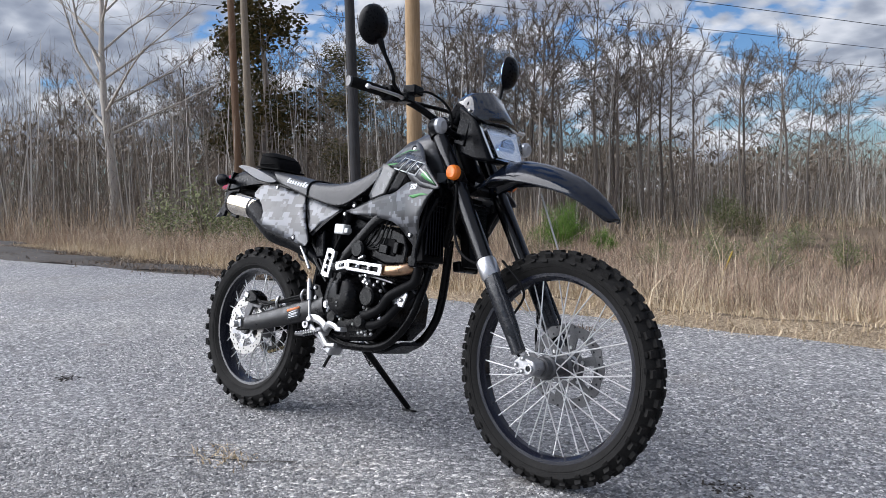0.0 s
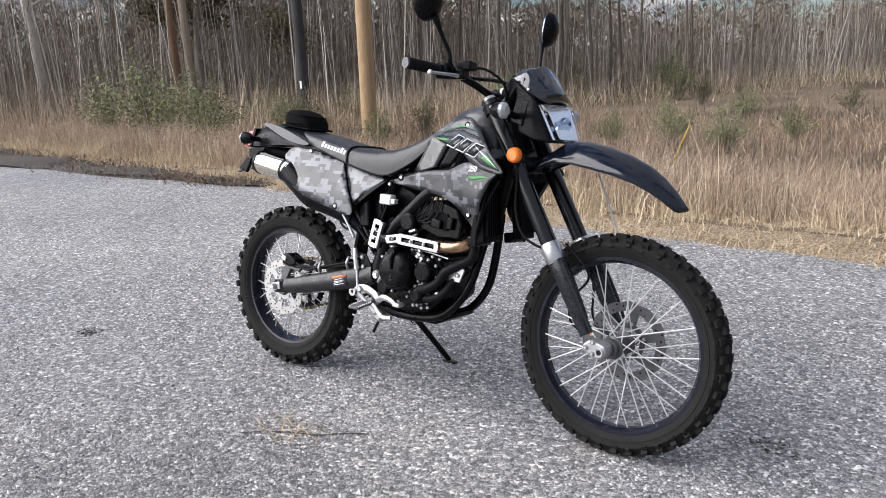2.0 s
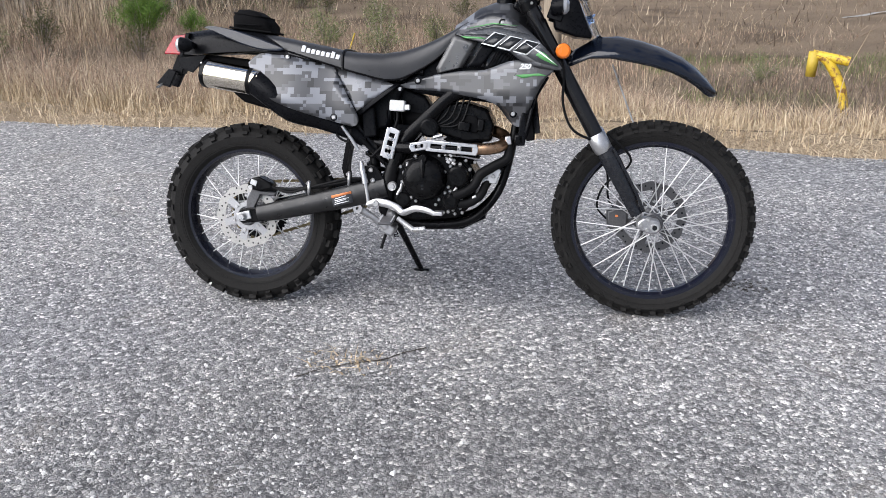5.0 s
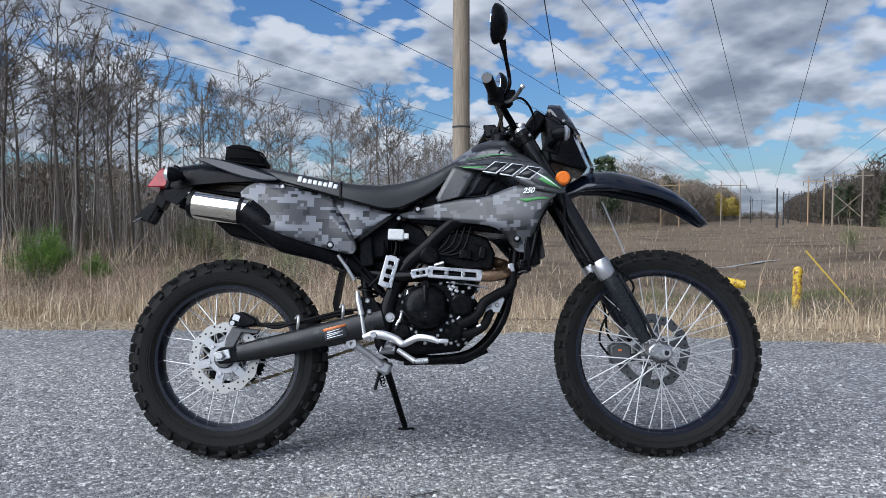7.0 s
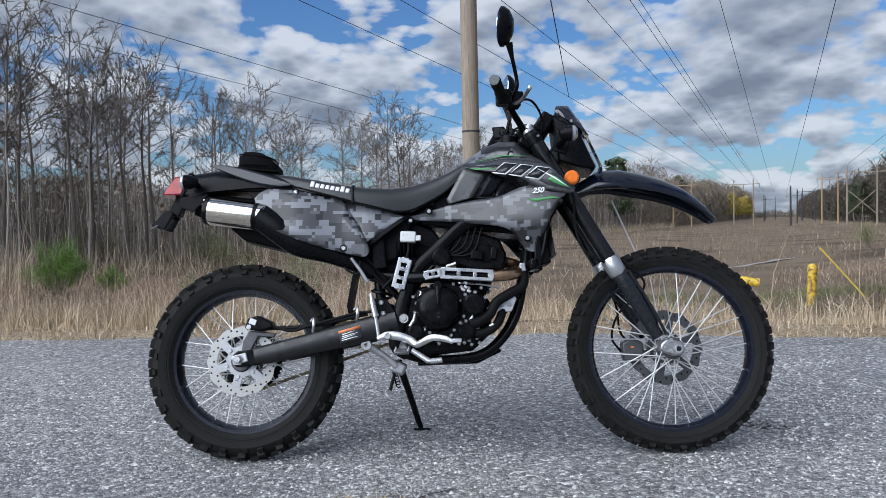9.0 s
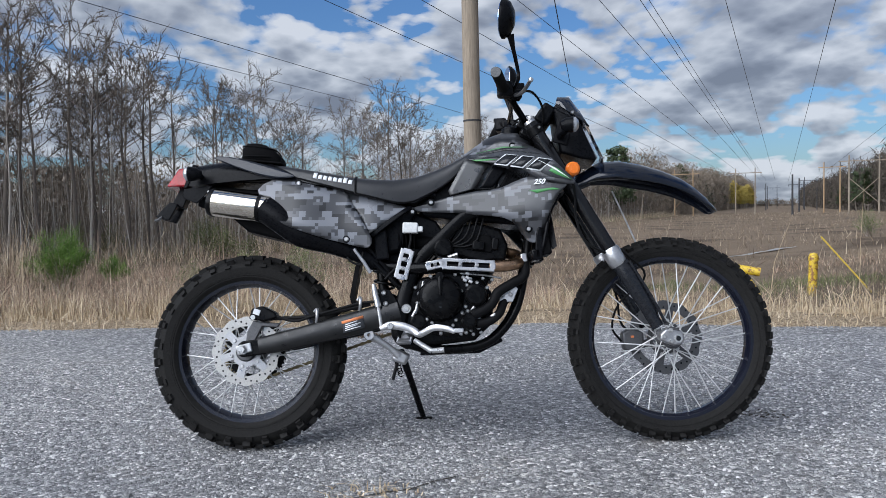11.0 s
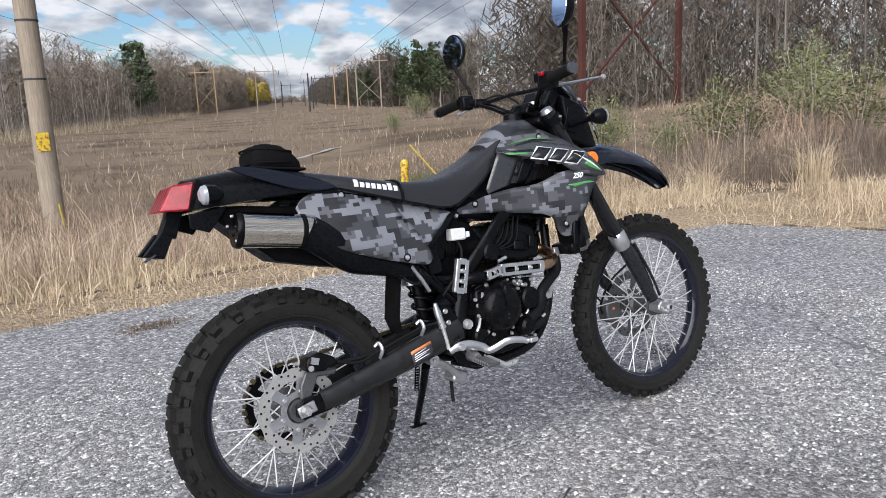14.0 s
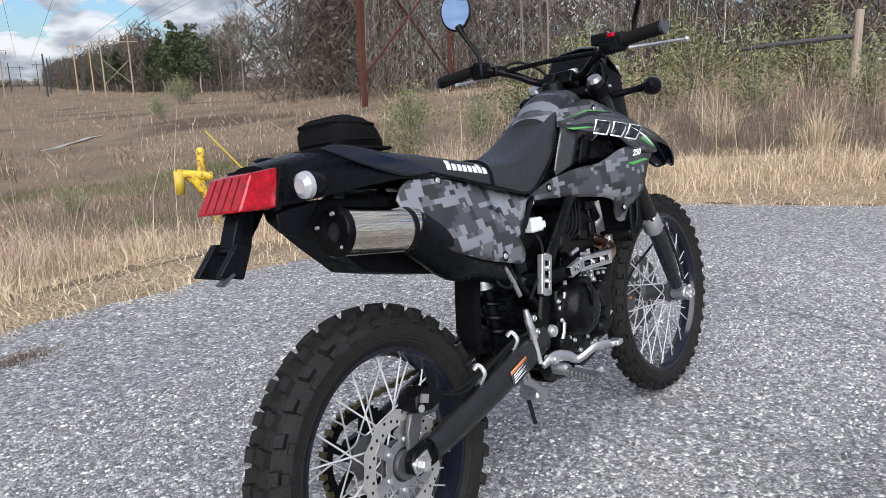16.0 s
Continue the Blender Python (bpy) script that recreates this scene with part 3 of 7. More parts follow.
def verge_sheet():
    """The strip of trampled straw between the pavement and the brush."""
    spans = [(0.0, 0.012), (0.12, 0.012), (0.4, 0.01), (0.75, 0.01), (1.05, 0.008), (1.3, -0.03)]
    cols = []
    for x in np.arange(-30, 2.9, 0.15):
        cols.append([(x + 0.04 * noise.noise((x * 3, k, 0)), edge_y(x) - 0.06 + o * (1 + 0.15 * noise.noise((x * 0.9, 5.5, 0)))) for k, (o, _) in enumerate(spans)])
    for y in np.arange(1.85, -9, -0.15):
        cols.append([(edge_x(y) - 0.06 + o * 1.9 * (1 + 0.15 * noise.noise((y * 0.9, 2.5, 0))), y + 0.35 * o * smoothstep(-1.0, 2.0, y)) for o, _ in spans])
    verts = [(x, y, -0.012 if k == 0 else max(height(x, y), -0.004 if k == 1 else -9) + spans[k][1]) for col in cols for k, (x, y) in enumerate(col)]
    n = len(spans)
    faces = [(i * n + k, i * n + k + 1, (i + 1) * n + k + 1, (i + 1) * n + k) for i in range(len(cols) - 1) for k in range(n - 1)]
    me = bpy.data.meshes.new("verge")
    me.from_pydata(verts, [], faces)
    me.materials.append(M["verge"])
    me.polygons.foreach_set("use_smooth", [True] * len(me.polygons))
    tagged(new("verge", me), "trampled tan straw along the pavement", "verge", kind="structure")


verge_sheet()


def loose_chips():
    """Pale stone chips standing proud of the binder where the lot is worn."""
    g = np.random.default_rng(31)
    n = 62000
    x, y = g.uniform(-2.5, 2.6, n), g.uniform(-1.75, 1.5, n)
    sink = np.array([noise.noise((u * 1.3, v * 1.3, 9.1)) for u, v in zip(x, y)])
    keep = sink > g.uniform(-0.55, 0.05, n)
    x, y = x[keep], y[keep]
    n = len(x)
    size, turn = g.uniform(0.0035, 0.0085, n) * (1 + 0.5 * (g.random(n) > 0.9)), g.uniform(0, 6.283, n)
    long = g.uniform(0.55, 1.0, n)
    top = size * g.uniform(0.35, 0.75, n)
    rows = []
    for k in range(4):
        a = turn + k * 1.571 + g.uniform(-0.35, 0.35, n)
        rx = size * g.uniform(0.8, 1.15, n)
        u, v = np.cos(a) * rx, np.sin(a) * rx * long
        rows.append(np.stack([x + u, y + v, np.full(n, -0.001)], 1))
    for k in (0, 2):
        f = g.uniform(0.25, 0.5, n)[:, None]
        c = np.stack([x, y, top * g.uniform(0.8, 1.1, n)], 1)
        rows.append(c * (1 - f) + np.stack([rows[k][:, 0], rows[k][:, 1], c[:, 2]], 1) * f)
    verts = np.stack(rows, 1).reshape(-1, 3)
    base = np.arange(n)[:, None] * 6
    faces = (base + np.array([[0, 1, 4]])).tolist() + (base + np.array([[3, 0, 4]])).tolist() + (base + np.array([[1, 2, 5]])).tolist() + (base + np.array([[2, 3, 5]])).tolist()
    faces += (base + np.array([[1, 5, 4]])).tolist() + (base + np.array([[3, 4, 5]])).tolist()
    me = bpy.data.meshes.new("loose_chips")
    me.from_pydata(verts.tolist(), [], faces)
    me.materials.append(M["chip_stone"])
    tagged(new("loose_chips", me), "pale grey crushed stone chips set in the asphalt", "gravel", kind="stuff")


loose_chips()


# ---- grass and brush, as loose stuff ----
def tallness(p):
    """Brush stands low in front of the open meadow and high to the west and on the east bank."""
    x, y = p[:, 0], p[:, 1]
    a = np.arctan2(x + 0.3, y + 2.5)
    low = np.clip((a - 0.02) / 0.25, 0, 1) * np.clip((1.02 - a) / 0.2, 0, 1)
    patch = np.array([noise.noise((u * 0.55, v * 0.55, 4.4)) for u, v in zip(x, y)])
    east = np.clip((a - 1.02) / 0.15, 0, 1)
    return (1 - 0.66 * low - 0.5 * east) * (1 + 0.45 * patch)


def blades(name, places, hgt, width, lean, mat, label, category, bend=0.5, regional=False, away=None, sliver=False):
    """Thin bent leaf strips in one mesh. places: (x, y, z) rows."""
    rng = np.random.default_rng(len(places) + len(name))
    p = np.asarray(places, float)
    n = len(p)
    h = rng.uniform(hgt[0], hgt[1], n) * (0.65 + 0.5 * rng.random(n))
    if regional:
        h = h * tallness(p)
    a = rng.uniform(0, 2 * np.pi, n) if away is None else np.arctan2(p[:, 1] - away[1], p[:, 0] - away[0]) + rng.normal(0, 0.35, n)
    ln = np.abs(rng.normal(0, lean, n)) * h
    d = np.stack([np.cos(a), np.sin(a), np.zeros(n)], 1)
    b = rng.uniform(0, 2 * np.pi, n)
    w = np.stack([np.cos(b), np.sin(b), np.zeros(n)], 1) * (width * rng.uniform(0.6, 1.4, n))[:, None]
    rows = []
    for f, lf, wf in ((0, 0, 1), (1.0, 1.0, 0.25)) if sliver else ((0, 0, 1), (0.55, 0.35 * (1 - bend) + 0.1, 0.8), (1.0, 1.0, 0.15)):
        c = p + d * (ln * lf)[:, None]
        c[:, 2] += h * f * (1 - 0.25 * bend * (f == 1.0) * np.minimum(1, ln / np.maximum(h, 1e-3)))
        rows += [c - w * wf, c + w * wf]
    verts = np.stack(rows, 1).reshape(-1, 3)
    base = np.arange(n)[:, None] * len(rows)
    faces = np.concatenate([base + np.array([[k, k + 1, k + 3, k + 2]]) for k in range(0, len(rows) - 2, 2)]).tolist()
    me = bpy.data.meshes.new(name)
    me.from_pydata(verts.tolist(), [], faces)
    me.materials.append(M[mat])
    return tagged(new(name, me), label, category, kind="stuff")


rng = np.random.default_rng(5)


def scatter(n, xr, yr, lo, hi, keep=None):
    """Random ground places whose distance past the pavement is within lo..hi."""
    out = []
    tries = 0
    while len(out) < n and tries < n * 30:
        tries += 1
        x, y = rng.uniform(*xr), rng.uniform(*yr)
        d = beyond(x, y)
        if lo <= d <= hi and (keep is None or keep(x, y, d)):
            out.append((x, y, height(x, y) - 0.02))
    return out


def clumped(x, y, d, f=0.8, cut=0.0):
    return noise.noise((x * f, y * f, 7.7)) > cut + rng.uniform(-0.25, 0.25)


def bare(x, y):
    """Standing water and wheel ruts keep these places free of growth."""
    a, b = Vector((13.5, 28.9)), Vector((0.79, 0.61))
    d = Vector((x, y)) - a
    if abs(d.dot(b)) < 2.7 and -3.2 < d.cross(b) * -1 < 0.5:
        return True
    t = (y - 15.0) / 10.0
    return 0 < t < 1 and abs(x - (7.3 + 4.6 * t)) < 0.35


def tangle(x, y, d):
    """Brush starts past the verge, farther back on the east side, and leaves the water free."""
    first = 1.0 + 0.35 * noise.noise((x * 0.9, y * 0.9, 3.3)) if x < 3.0 else 2.1
    if x > 3.4 and y < 4.0:
        return False
    return not bare(x, y) and (d > first or rng.random() < 0.04)


blades("verge_grass", scatter(24000, (-14, 9), (-5, 5.0), -0.12, 1.25) + scatter(9000, (3, 9), (-5, 4.4), 0.4, 2.4) + scatter(4000, (-30, -9), (1, 7), -0.1, 1.4), (0.035, 0.12), 0.0036, 1.35, "straw", "short dry tan grass matted along the pavement edge", "grass", 0.8)
blades("edge_tufts", scatter(13000, (-12, 9), (-5, 5.0), 0.25, 1.7, lambda x, y, d: clumped(x, y, d, 1.7, 0.32 - 0.28 * d)), (0.1, 0.32), 0.0028, 0.75, "straw", "bleached tufts of tall dry grass", "grass")
blades("near_brush", scatter(52000, (-16, 10), (-6, 8.5), 0.75, 5.4, tangle), (0.2, 0.7), 0.002, 0.8, "brush", "dense brown dead weeds and brush", "weeds", regional=True)
blades("east_brush", scatter(11000, (3.4, 11), (-6, 4.2), 2.1, 5.4), (0.15, 0.5), 0.0022, 0.75, "dark_brush", "tangled grey brown dead weeds on the east bank", "weeds")
blades("near_stems", scatter(14000, (-16, 8), (1, 8.5), 0.8, 5.4, tangle), (0.3, 0.75), 0.002, 0.5, "rust_brush", "reddish brown weed stems in the brush", "weeds", regional=True)
blades("mid_brush", scatter(38000, (-45, 30), (3, 28), 4.5, 22.0, tangle), (0.15, 0.5), 0.006, 0.9, "field_brush", "brown dead weeds across the low meadow", "weeds", regional=True, sliver=True)
blades("rust_weeds", scatter(14000, (-30, 30), (3, 26), 1.5, 20.0, lambda x, y, d: tangle(x, y, d) and clumped(x, y, d, 0.3, 0.08)), (0.25, 0.6), 0.005, 0.6, "rust_brush", "reddish brown broomsedge stems", "weeds", regional=True)
blades("pale_grass", scatter(9000, (-40, 30), (3, 30), 2.5, 24.0, lambda x, y, d: tangle(x, y, d) and clumped(x, y, d, 0.3, 0.1)), (0.25, 0.55), 0.005, 0.7, "straw", "patches of pale dry meadow grass", "grass", regional=True, sliver=True)
far = []
while len(far) < 24000:
    s, u = 18 + 212 * rng.random() ** 1.5, rng.uniform(-34, 34)
    x, y = 0.416 * s - 0.909 * u, 0.909 * s + 0.416 * u
    if beyond(x, y) > 16 and not bare(x, y):
        far.append((x, y, height(x, y) - 0.03))
blades("far_meadow", far, (0.2, 0.45), 0.016, 0.8, "field_brush", "distant brown meadow under the power lines", "grass", sliver=True)
blades("dark_weeds", scatter(11000, (-30, 34), (5, 32), 3.0, 26.0, lambda x, y, d: tangle(x, y, d) and clumped(x, y, d, 0.35, 0.12)), (0.25, 0.6), 0.006, 0.7, "dark_brush", "dark patches of dead weeds in the meadow", "weeds", regional=True)
blades("marker_brush", scatter(4200, (2.6, 8.6), (4.0, 11.0), 1.6, 9.0), (0.2, 0.55), 0.003, 0.6, "dark_brush", "brown weeds round the yellow pipe fittings", "weeds")
blades("green_sedge", scatter(5000, (2.5, 9.5), (8.0, 15.0), 3.0, 14.0, lambda x, y, d: clumped(x, y, d, 0.45, 0.02)), (0.1, 0.25), 0.004, 0.6, "olive_leaf", "patch of green sedge on wet ground", "grass")
blades("tall_canes", scatter(14, (-4, 3), (3, 5), 0.9, 2.2) + scatter(70, (3.6, 8.5), (-2, 6), 1.5, 3.8), (0.75, 1.35), 0.0026, 0.32, "straw", "tall pale seed stalks standing above the brush", "weeds")


def tuft(x, y, n, r, h):
    """One arching clump of bunch grass."""
    pl = [(x + rng.normal(0, r), y + rng.normal(0, r), height(x, y) - 0.03) for _ in range(n)]
    ob = blades("grass_clump", pl, (h * 0.6, h * 1.1), 0.0022, 1.05, "straw", "arching clump of bleached bunch grass", "grass", 0.9, away=(x, y))
    ob["kind"] = ""
    del ob["kind"]
    tagged(ob, group="bunch grass clumps")


for x, y, n, r, h in ((6.0, 2.25, 330, 0.075, 0.55), (7.0, 0.75, 360, 0.08, 0.6), (6.9, -0.7, 420, 0.1, 0.85), (5.4, 3.1, 200, 0.07, 0.45), (7.8, 2.0, 240, 0.09, 0.6), (5.6, 4.4, 180, 0.08, 0.55), (-2.2, 3.9, 220, 0.1, 0.38), (-3.4, 4.1, 220, 0.11, 0.4), (-1.2, 3.8, 180, 0.09, 0.36), (-4.6, 4.3, 220, 0.11, 0.4), (4.4, 3.5, 150, 0.07, 0.4)):
    tuft(x, y, n, r, h)


# ---- shrubs and trees ----
def add_tube(V, F, pts, rs, sides=5):
    base = len(V)
    u = None
    for i, q in enumerate(pts):
        t = (pts[min(i + 1, len(pts) - 1)] - pts[max(i - 1, 0)]).normalized()
        u = t.orthogonal().normalized() if u is None else (u - t * u.dot(t)).normalized()
        w = t.cross(u)
        for k in range(sides):
            a = 2 * math.pi * k / sides
            V.append(q + (u * math.cos(a) + w * math.sin(a)) * rs[i])
    for i in range(len(pts) - 1):
        for k in range(sides):
            a, b = base + i * sides + k, base + i * sides + (k + 1) % sides
            F.append((a, b, b + sides, a + sides))


def add_leaf(V, F, c, size, r):
    a = Vector((r.gauss(0, 1), r.gauss(0, 1), r.gauss(0, 0.7))).normalized() * size
    b = a.orthogonal().normalized() * size * r.uniform(0.35, 0.6)
    n = len(V)
    V.extend((c - a, c + b, c + a, c - b))
    F.append((n, n + 1, n + 2, n + 3))


def add_twig(V, F, c, size, r):
    """A thin, mostly upright sliver of a branch."""
    a = Vector((r.gauss(0, 0.9), r.gauss(0, 0.9), 1)).normalized() * size
    a *= 2.4
    b = Vector((r.gauss(0, 1), r.gauss(0, 1), r.gauss(0, 0.3))).cross(a).normalized() * size * r.uniform(0.1, 0.2)
    n = len(V)
    V.extend((c - a, c + b, c + a, c - b))
    F.append((n, n + 1, n + 2, n + 3))


def mesh_of(name, V, F, mat, smooth=True):
    me = bpy.data.meshes.new(name)
    me.from_pydata([tuple(v) for v in V], [], F)
    me.materials.append(M[mat])
    if smooth:
        me.polygons.foreach_set("use_smooth", [True] * len(me.polygons))
    return me


def add_sliver(V, F, p, q, w, r):
    """A fine twig as one tapered strip."""
    side = (q - p).cross(Vector((r.gauss(0, 1), r.gauss(0, 1), r.gauss(0, 1)))).normalized() * w
    n = len(V)
    V.extend((p - side, p + side, q + side * 0.3, q - side * 0.3))
    F.append((n, n + 1, n + 2, n + 3))


def bare_tree(seed, h, r0, bark_mat, crown_from=0.45, limbs=14, spread=0.2, subs=5, fine=8, twig_mat="brown_twig", twig_w=0.0075):
    """A tapered trunk, upswept limbs forking into branches, and a rounded haze of fine twigs."""
    r = random.Random(seed)
    V, F, TV, TF = [], [], [], []
    bx, by, ph = r.uniform(-0.035, 0.035) * h, r.uniform(-0.035, 0.035) * h, r.uniform(0, 6)
    pts = [Vector((bx * (k / 7) ** 2 + 0.006 * h * math.sin(k * 1.3 + ph), by * (k / 7) ** 2 + 0.006 * h * math.cos(k * 1.1 + ph), h * 0.93 * k / 7)) for k in range(8)]
    add_tube(V, F, pts, [r0 * (1.25 if k == 0 else 1 - 0.84 * k / 7) for k in range(8)], 6)
    for i in range(limbs):
        g = (i + r.uniform(0, 0.9)) / limbs
        f = crown_from + (0.97 - crown_from) * g
        k = f * 7
        s = pts[min(6, int(k))].lerp(pts[min(7, int(k) + 1)], k - int(k))
        a = i * 2.4 + r.uniform(-0.5, 0.5)
        ln = h * spread * (0.55 + 0.65 * math.sin(math.pi * min(1.0, 0.18 + 0.75 * g))) * r.uniform(0.7, 1.2)
        d = Vector((math.cos(a), math.sin(a), r.uniform(0.3, 0.75) + 0.75 * g)).normalized()
        q = [s]
        for j in range(3):
            d = (d + Vector((r.gauss(0, 0.17), r.gauss(0, 0.17), 0.07 + r.gauss(0, 0.1)))).normalized()
            q.append(q[-1] + d * ln / 3)
        rl = max(0.014, r0 * 0.4 * (1 - 0.6 * f))
        add_tube(V, F, q, [rl, rl * 0.75, rl * 0.5, rl * 0.25], 4)
        for j in range(subs):
            u = (0.3 + 0.7 * (j + r.random()) / subs) * 3
            s2 = q[min(2, int(u))].lerp(q[min(2, int(u)) + 1], u - min(2, int(u)))
            d2 = (d + Vector((r.gauss(0, 0.55), r.gauss(0, 0.55), r.gauss(0.1, 0.4)))).normalized()
            l2 = ln * r.uniform(0.28, 0.55)
            e2 = s2 + d2 * l2
            add_tube(TV, TF, [s2, e2], [0.013, 0.005], 3)
            for _ in range(fine):
                p = s2.lerp(e2, r.uniform(0.15, 1.0))
                d3 = (d2 + Vector((r.gauss(0, 0.8), r.gauss(0, 0.8), r.gauss(0.15, 0.6)))).normalized()
                add_sliver(TV, TF, p, p + d3 * l2 * r.uniform(0.22, 0.6), twig_w * r.uniform(0.6, 1.3), r)
    root = thing("bare_tree", "slender leafless winter tree with fine upswept twigs", "tree")
    part("trunk", mesh_of("trunk", V, F, bark_mat), bark_mat, root)
    part("twig_crown", mesh_of("twig_crown", TV, TF, twig_mat, False), twig_mat, root)
    return root


def place(kinds, x, y, s, r, group, label=None, sink=0.1):
    """A turned and scaled copy of one of the kinds on the ground."""
    k = r.choice(kinds)
    ob = copy_thing(k, Matrix.Identity(4))
    ob.matrix_basis = pose(x, y, height(x, y) - sink, r.uniform(-2, 2), r.uniform(-2, 2), r.uniform(0, 360)) @ Matrix.Scale(s, 4)
    tagged(ob, label or "", group=group)
    return ob


def park(kinds):
    for k in kinds:
        for o in k.children_recursive:
            bpy.data.objects.remove(o)
        bpy.data.objects.remove(k)


tr = random.Random(11)
pale = [bare_tree(20 + i, tr.uniform(8.0, 9.8), tr.uniform(0.045, 0.07), "pale_bark", 0.55, 9, 0.13, 4, 8, "twig", 0.008) for i in range(4)]
dark = [bare_tree(40 + i, tr.uniform(8.8, 10.6), tr.uniform(0.07, 0.11), "dark_bark", 0.5, 16, 0.19, 5, 12, "crown_twig", 0.0135) for i in range(6)]
slim = [bare_tree(60 + i, tr.uniform(8.6, 10.4), tr.uniform(0.045, 0.07), "dark_bark", 0.45, 13, 0.17, 5, 13, "brown_twig", 0.009) for i in range(4)]
AX, AY = math.sin(radians(24.6)), math.cos(radians(24.6))      # the way that the power line runs
for i in range(135):
    s = 18 + 170 * tr.random() ** 1.35
    u = 27 + tr.random() ** 1.4 * 12
    x, y = AX * s - AY * u, AY * s + AX * u
    place(pale if tr.random() < 0.28 else dark, x, y, tr.uniform(0.9, 1.18), tr, "bare trees of the wood edge")
for i in range(72):
    x = tr.uniform(-62, -20)
    y = 26 + (x + 20) * -0.1 + tr.random() ** 1.5 * 14 - max(0, -x - 40) * 0.35
    place(pale if tr.random() < 0.28 else dark, x, y, tr.uniform(0.95, 1.3), tr, "bare trees of the west wood")
for i in range(42):
    s, u = 30 + 150 * tr.random() ** 1.2, -(21 + tr.random() ** 1.5 * 14)
    x, y = AX * s - AY * u, AY * s + AX * u
    place(slim if tr.random() < 0.6 else dark, x, y, tr.uniform(0.75, 1.05), tr, "bare trees of the east wood")
for i in range(48):
    a, d = radians(tr.uniform(44, 104)), tr.uniform(31, 46)
    place(slim, d * math.sin(a), d * math.cos(a) - 1, tr.uniform(0.9, 1.2), tr, "bare trees beyond the east bank")
big_tree = bare_tree(71, 15.5, 0.24, "pale_bark", 0.3, 20, 0.3, 7, 12, "twig", 0.008)
big_tree.matrix_basis = pose(-30.0, 14.5, height(-30, 14.5) - 0.1, 0, 0, 40)
tagged(big_tree, "large leafless hardwood with wide pale limbs", "tree")
park(pale)
park(dark)
park(slim)


def leafy(seed, h, r0, name, label, mat, crown_from, rx, n, leaf, bark_mat="dark_bark", droop=0.0):
    """A tree with leaf sprays gathered on limbs, uneven and full of gaps."""
    r = random.Random(seed)
    V, F, LV, LF = [], [], [], []
    pts = [Vector((0.02 * h * math.sin(k * 1.3 + seed), 0.02 * h * math.cos(k * 1.1 + seed), h * k / 7)) for k in range(8)]
    add_tube(V, F, pts, [r0 * (1 - 0.85 * k / 7) for k in range(8)], 7)
    for i in range(26):
        f = crown_from + (1 - crown_from) * r.random()
        s = pts[0].lerp(pts[7], f)
        a = r.uniform(0, 2 * math.pi)
        ln = rx * (1.15 - 0.8 * (f - crown_from) / (1 - crown_from)) * r.uniform(0.5, 1.15)
        d = Vector((math.cos(a), math.sin(a), r.uniform(-droop, 0.6))).normalized()
        q = [s + d * ln * t + Vector((0, 0, 0.15 * ln * t * t)) for t in (0, 0.35, 0.7, 1.0)]
        add_tube(V, F, q, [r0 * 0.25, r0 * 0.18, r0 * 0.1, 0.01], 5)
        for _ in range(5):
            c = q[0].lerp(q[3], r.uniform(0.3, 1.05)) + Vector((r.gauss(0, 0.12 * rx), r.gauss(0, 0.12 * rx), r.gauss(0, 0.1 * rx)))
            for _ in range(n // 130):
                add_leaf(LV, LF, c + Vector((r.gauss(0, 0.13 * rx), r.gauss(0, 0.13 * rx), r.gauss(0, 0.09 * rx))), leaf * r.uniform(0.6, 1.4), r)
    root = thing(name, label, "tree")
    part("trunk", mesh_of("trunk", V, F, bark_mat), bark_mat, root)
    part("crown", mesh_of("crown", LV, LF, mat, False), mat, root)
    return root


oaks = [leafy(81 + i, 12.0, 0.2, "oak_tree", "tall tree still holding olive and brown leaves", "oak_leaf", 0.25, 2.6, 5200, 0.12) for i in range(2)]
for x, y, s in ((-28.5, 21.5, 1.15), (-31.5, 23.0, 0.95), (-25.0, 24.0, 0.75)):
    place(oaks, x, y, s, tr, "leafy trees of the west wood")
park(oaks)
pines = [leafy(91 + i, 9.0, 0.15, "pine_tree", "dark green pine at the wood edge", "pine_leaf", 0.25, 1.7, 1170, 0.27) for i in range(2)]
for i in range(60):
    s, u = 110 + 230 * tr.random() ** 1.2, -(17.5 + tr.random() * 10)
    place(pines, AX * s - AY * u, AY * s + AX * u, tr.uniform(0.7, 1.15), tr, "pines of the east wood")
for i in range(16):
    s, u = 110 + 300 * tr.random(), 26.5 + tr.random() * 4
    place(pines, AX * s - AY * u, AY * s + AX * u, tr.uniform(1.1, 1.7), tr, "pines of the west line")
park(pines)
golds = [leafy(101, 8.0, 0.14, "golden_tree", "tree far down the clearing, golden sunlight put into its leaf colour", "sunlit_leaf", 0.15, 2.2, 3600, 0.2)]
for i in range(9):
    s, u = 450 + i * 12, 25 - i * 0.9
    place(golds, AX * s - AY * u, AY * s + AX * u, tr.uniform(1.5, 1.9), tr, "golden trees at the clearing's end")
park(golds)


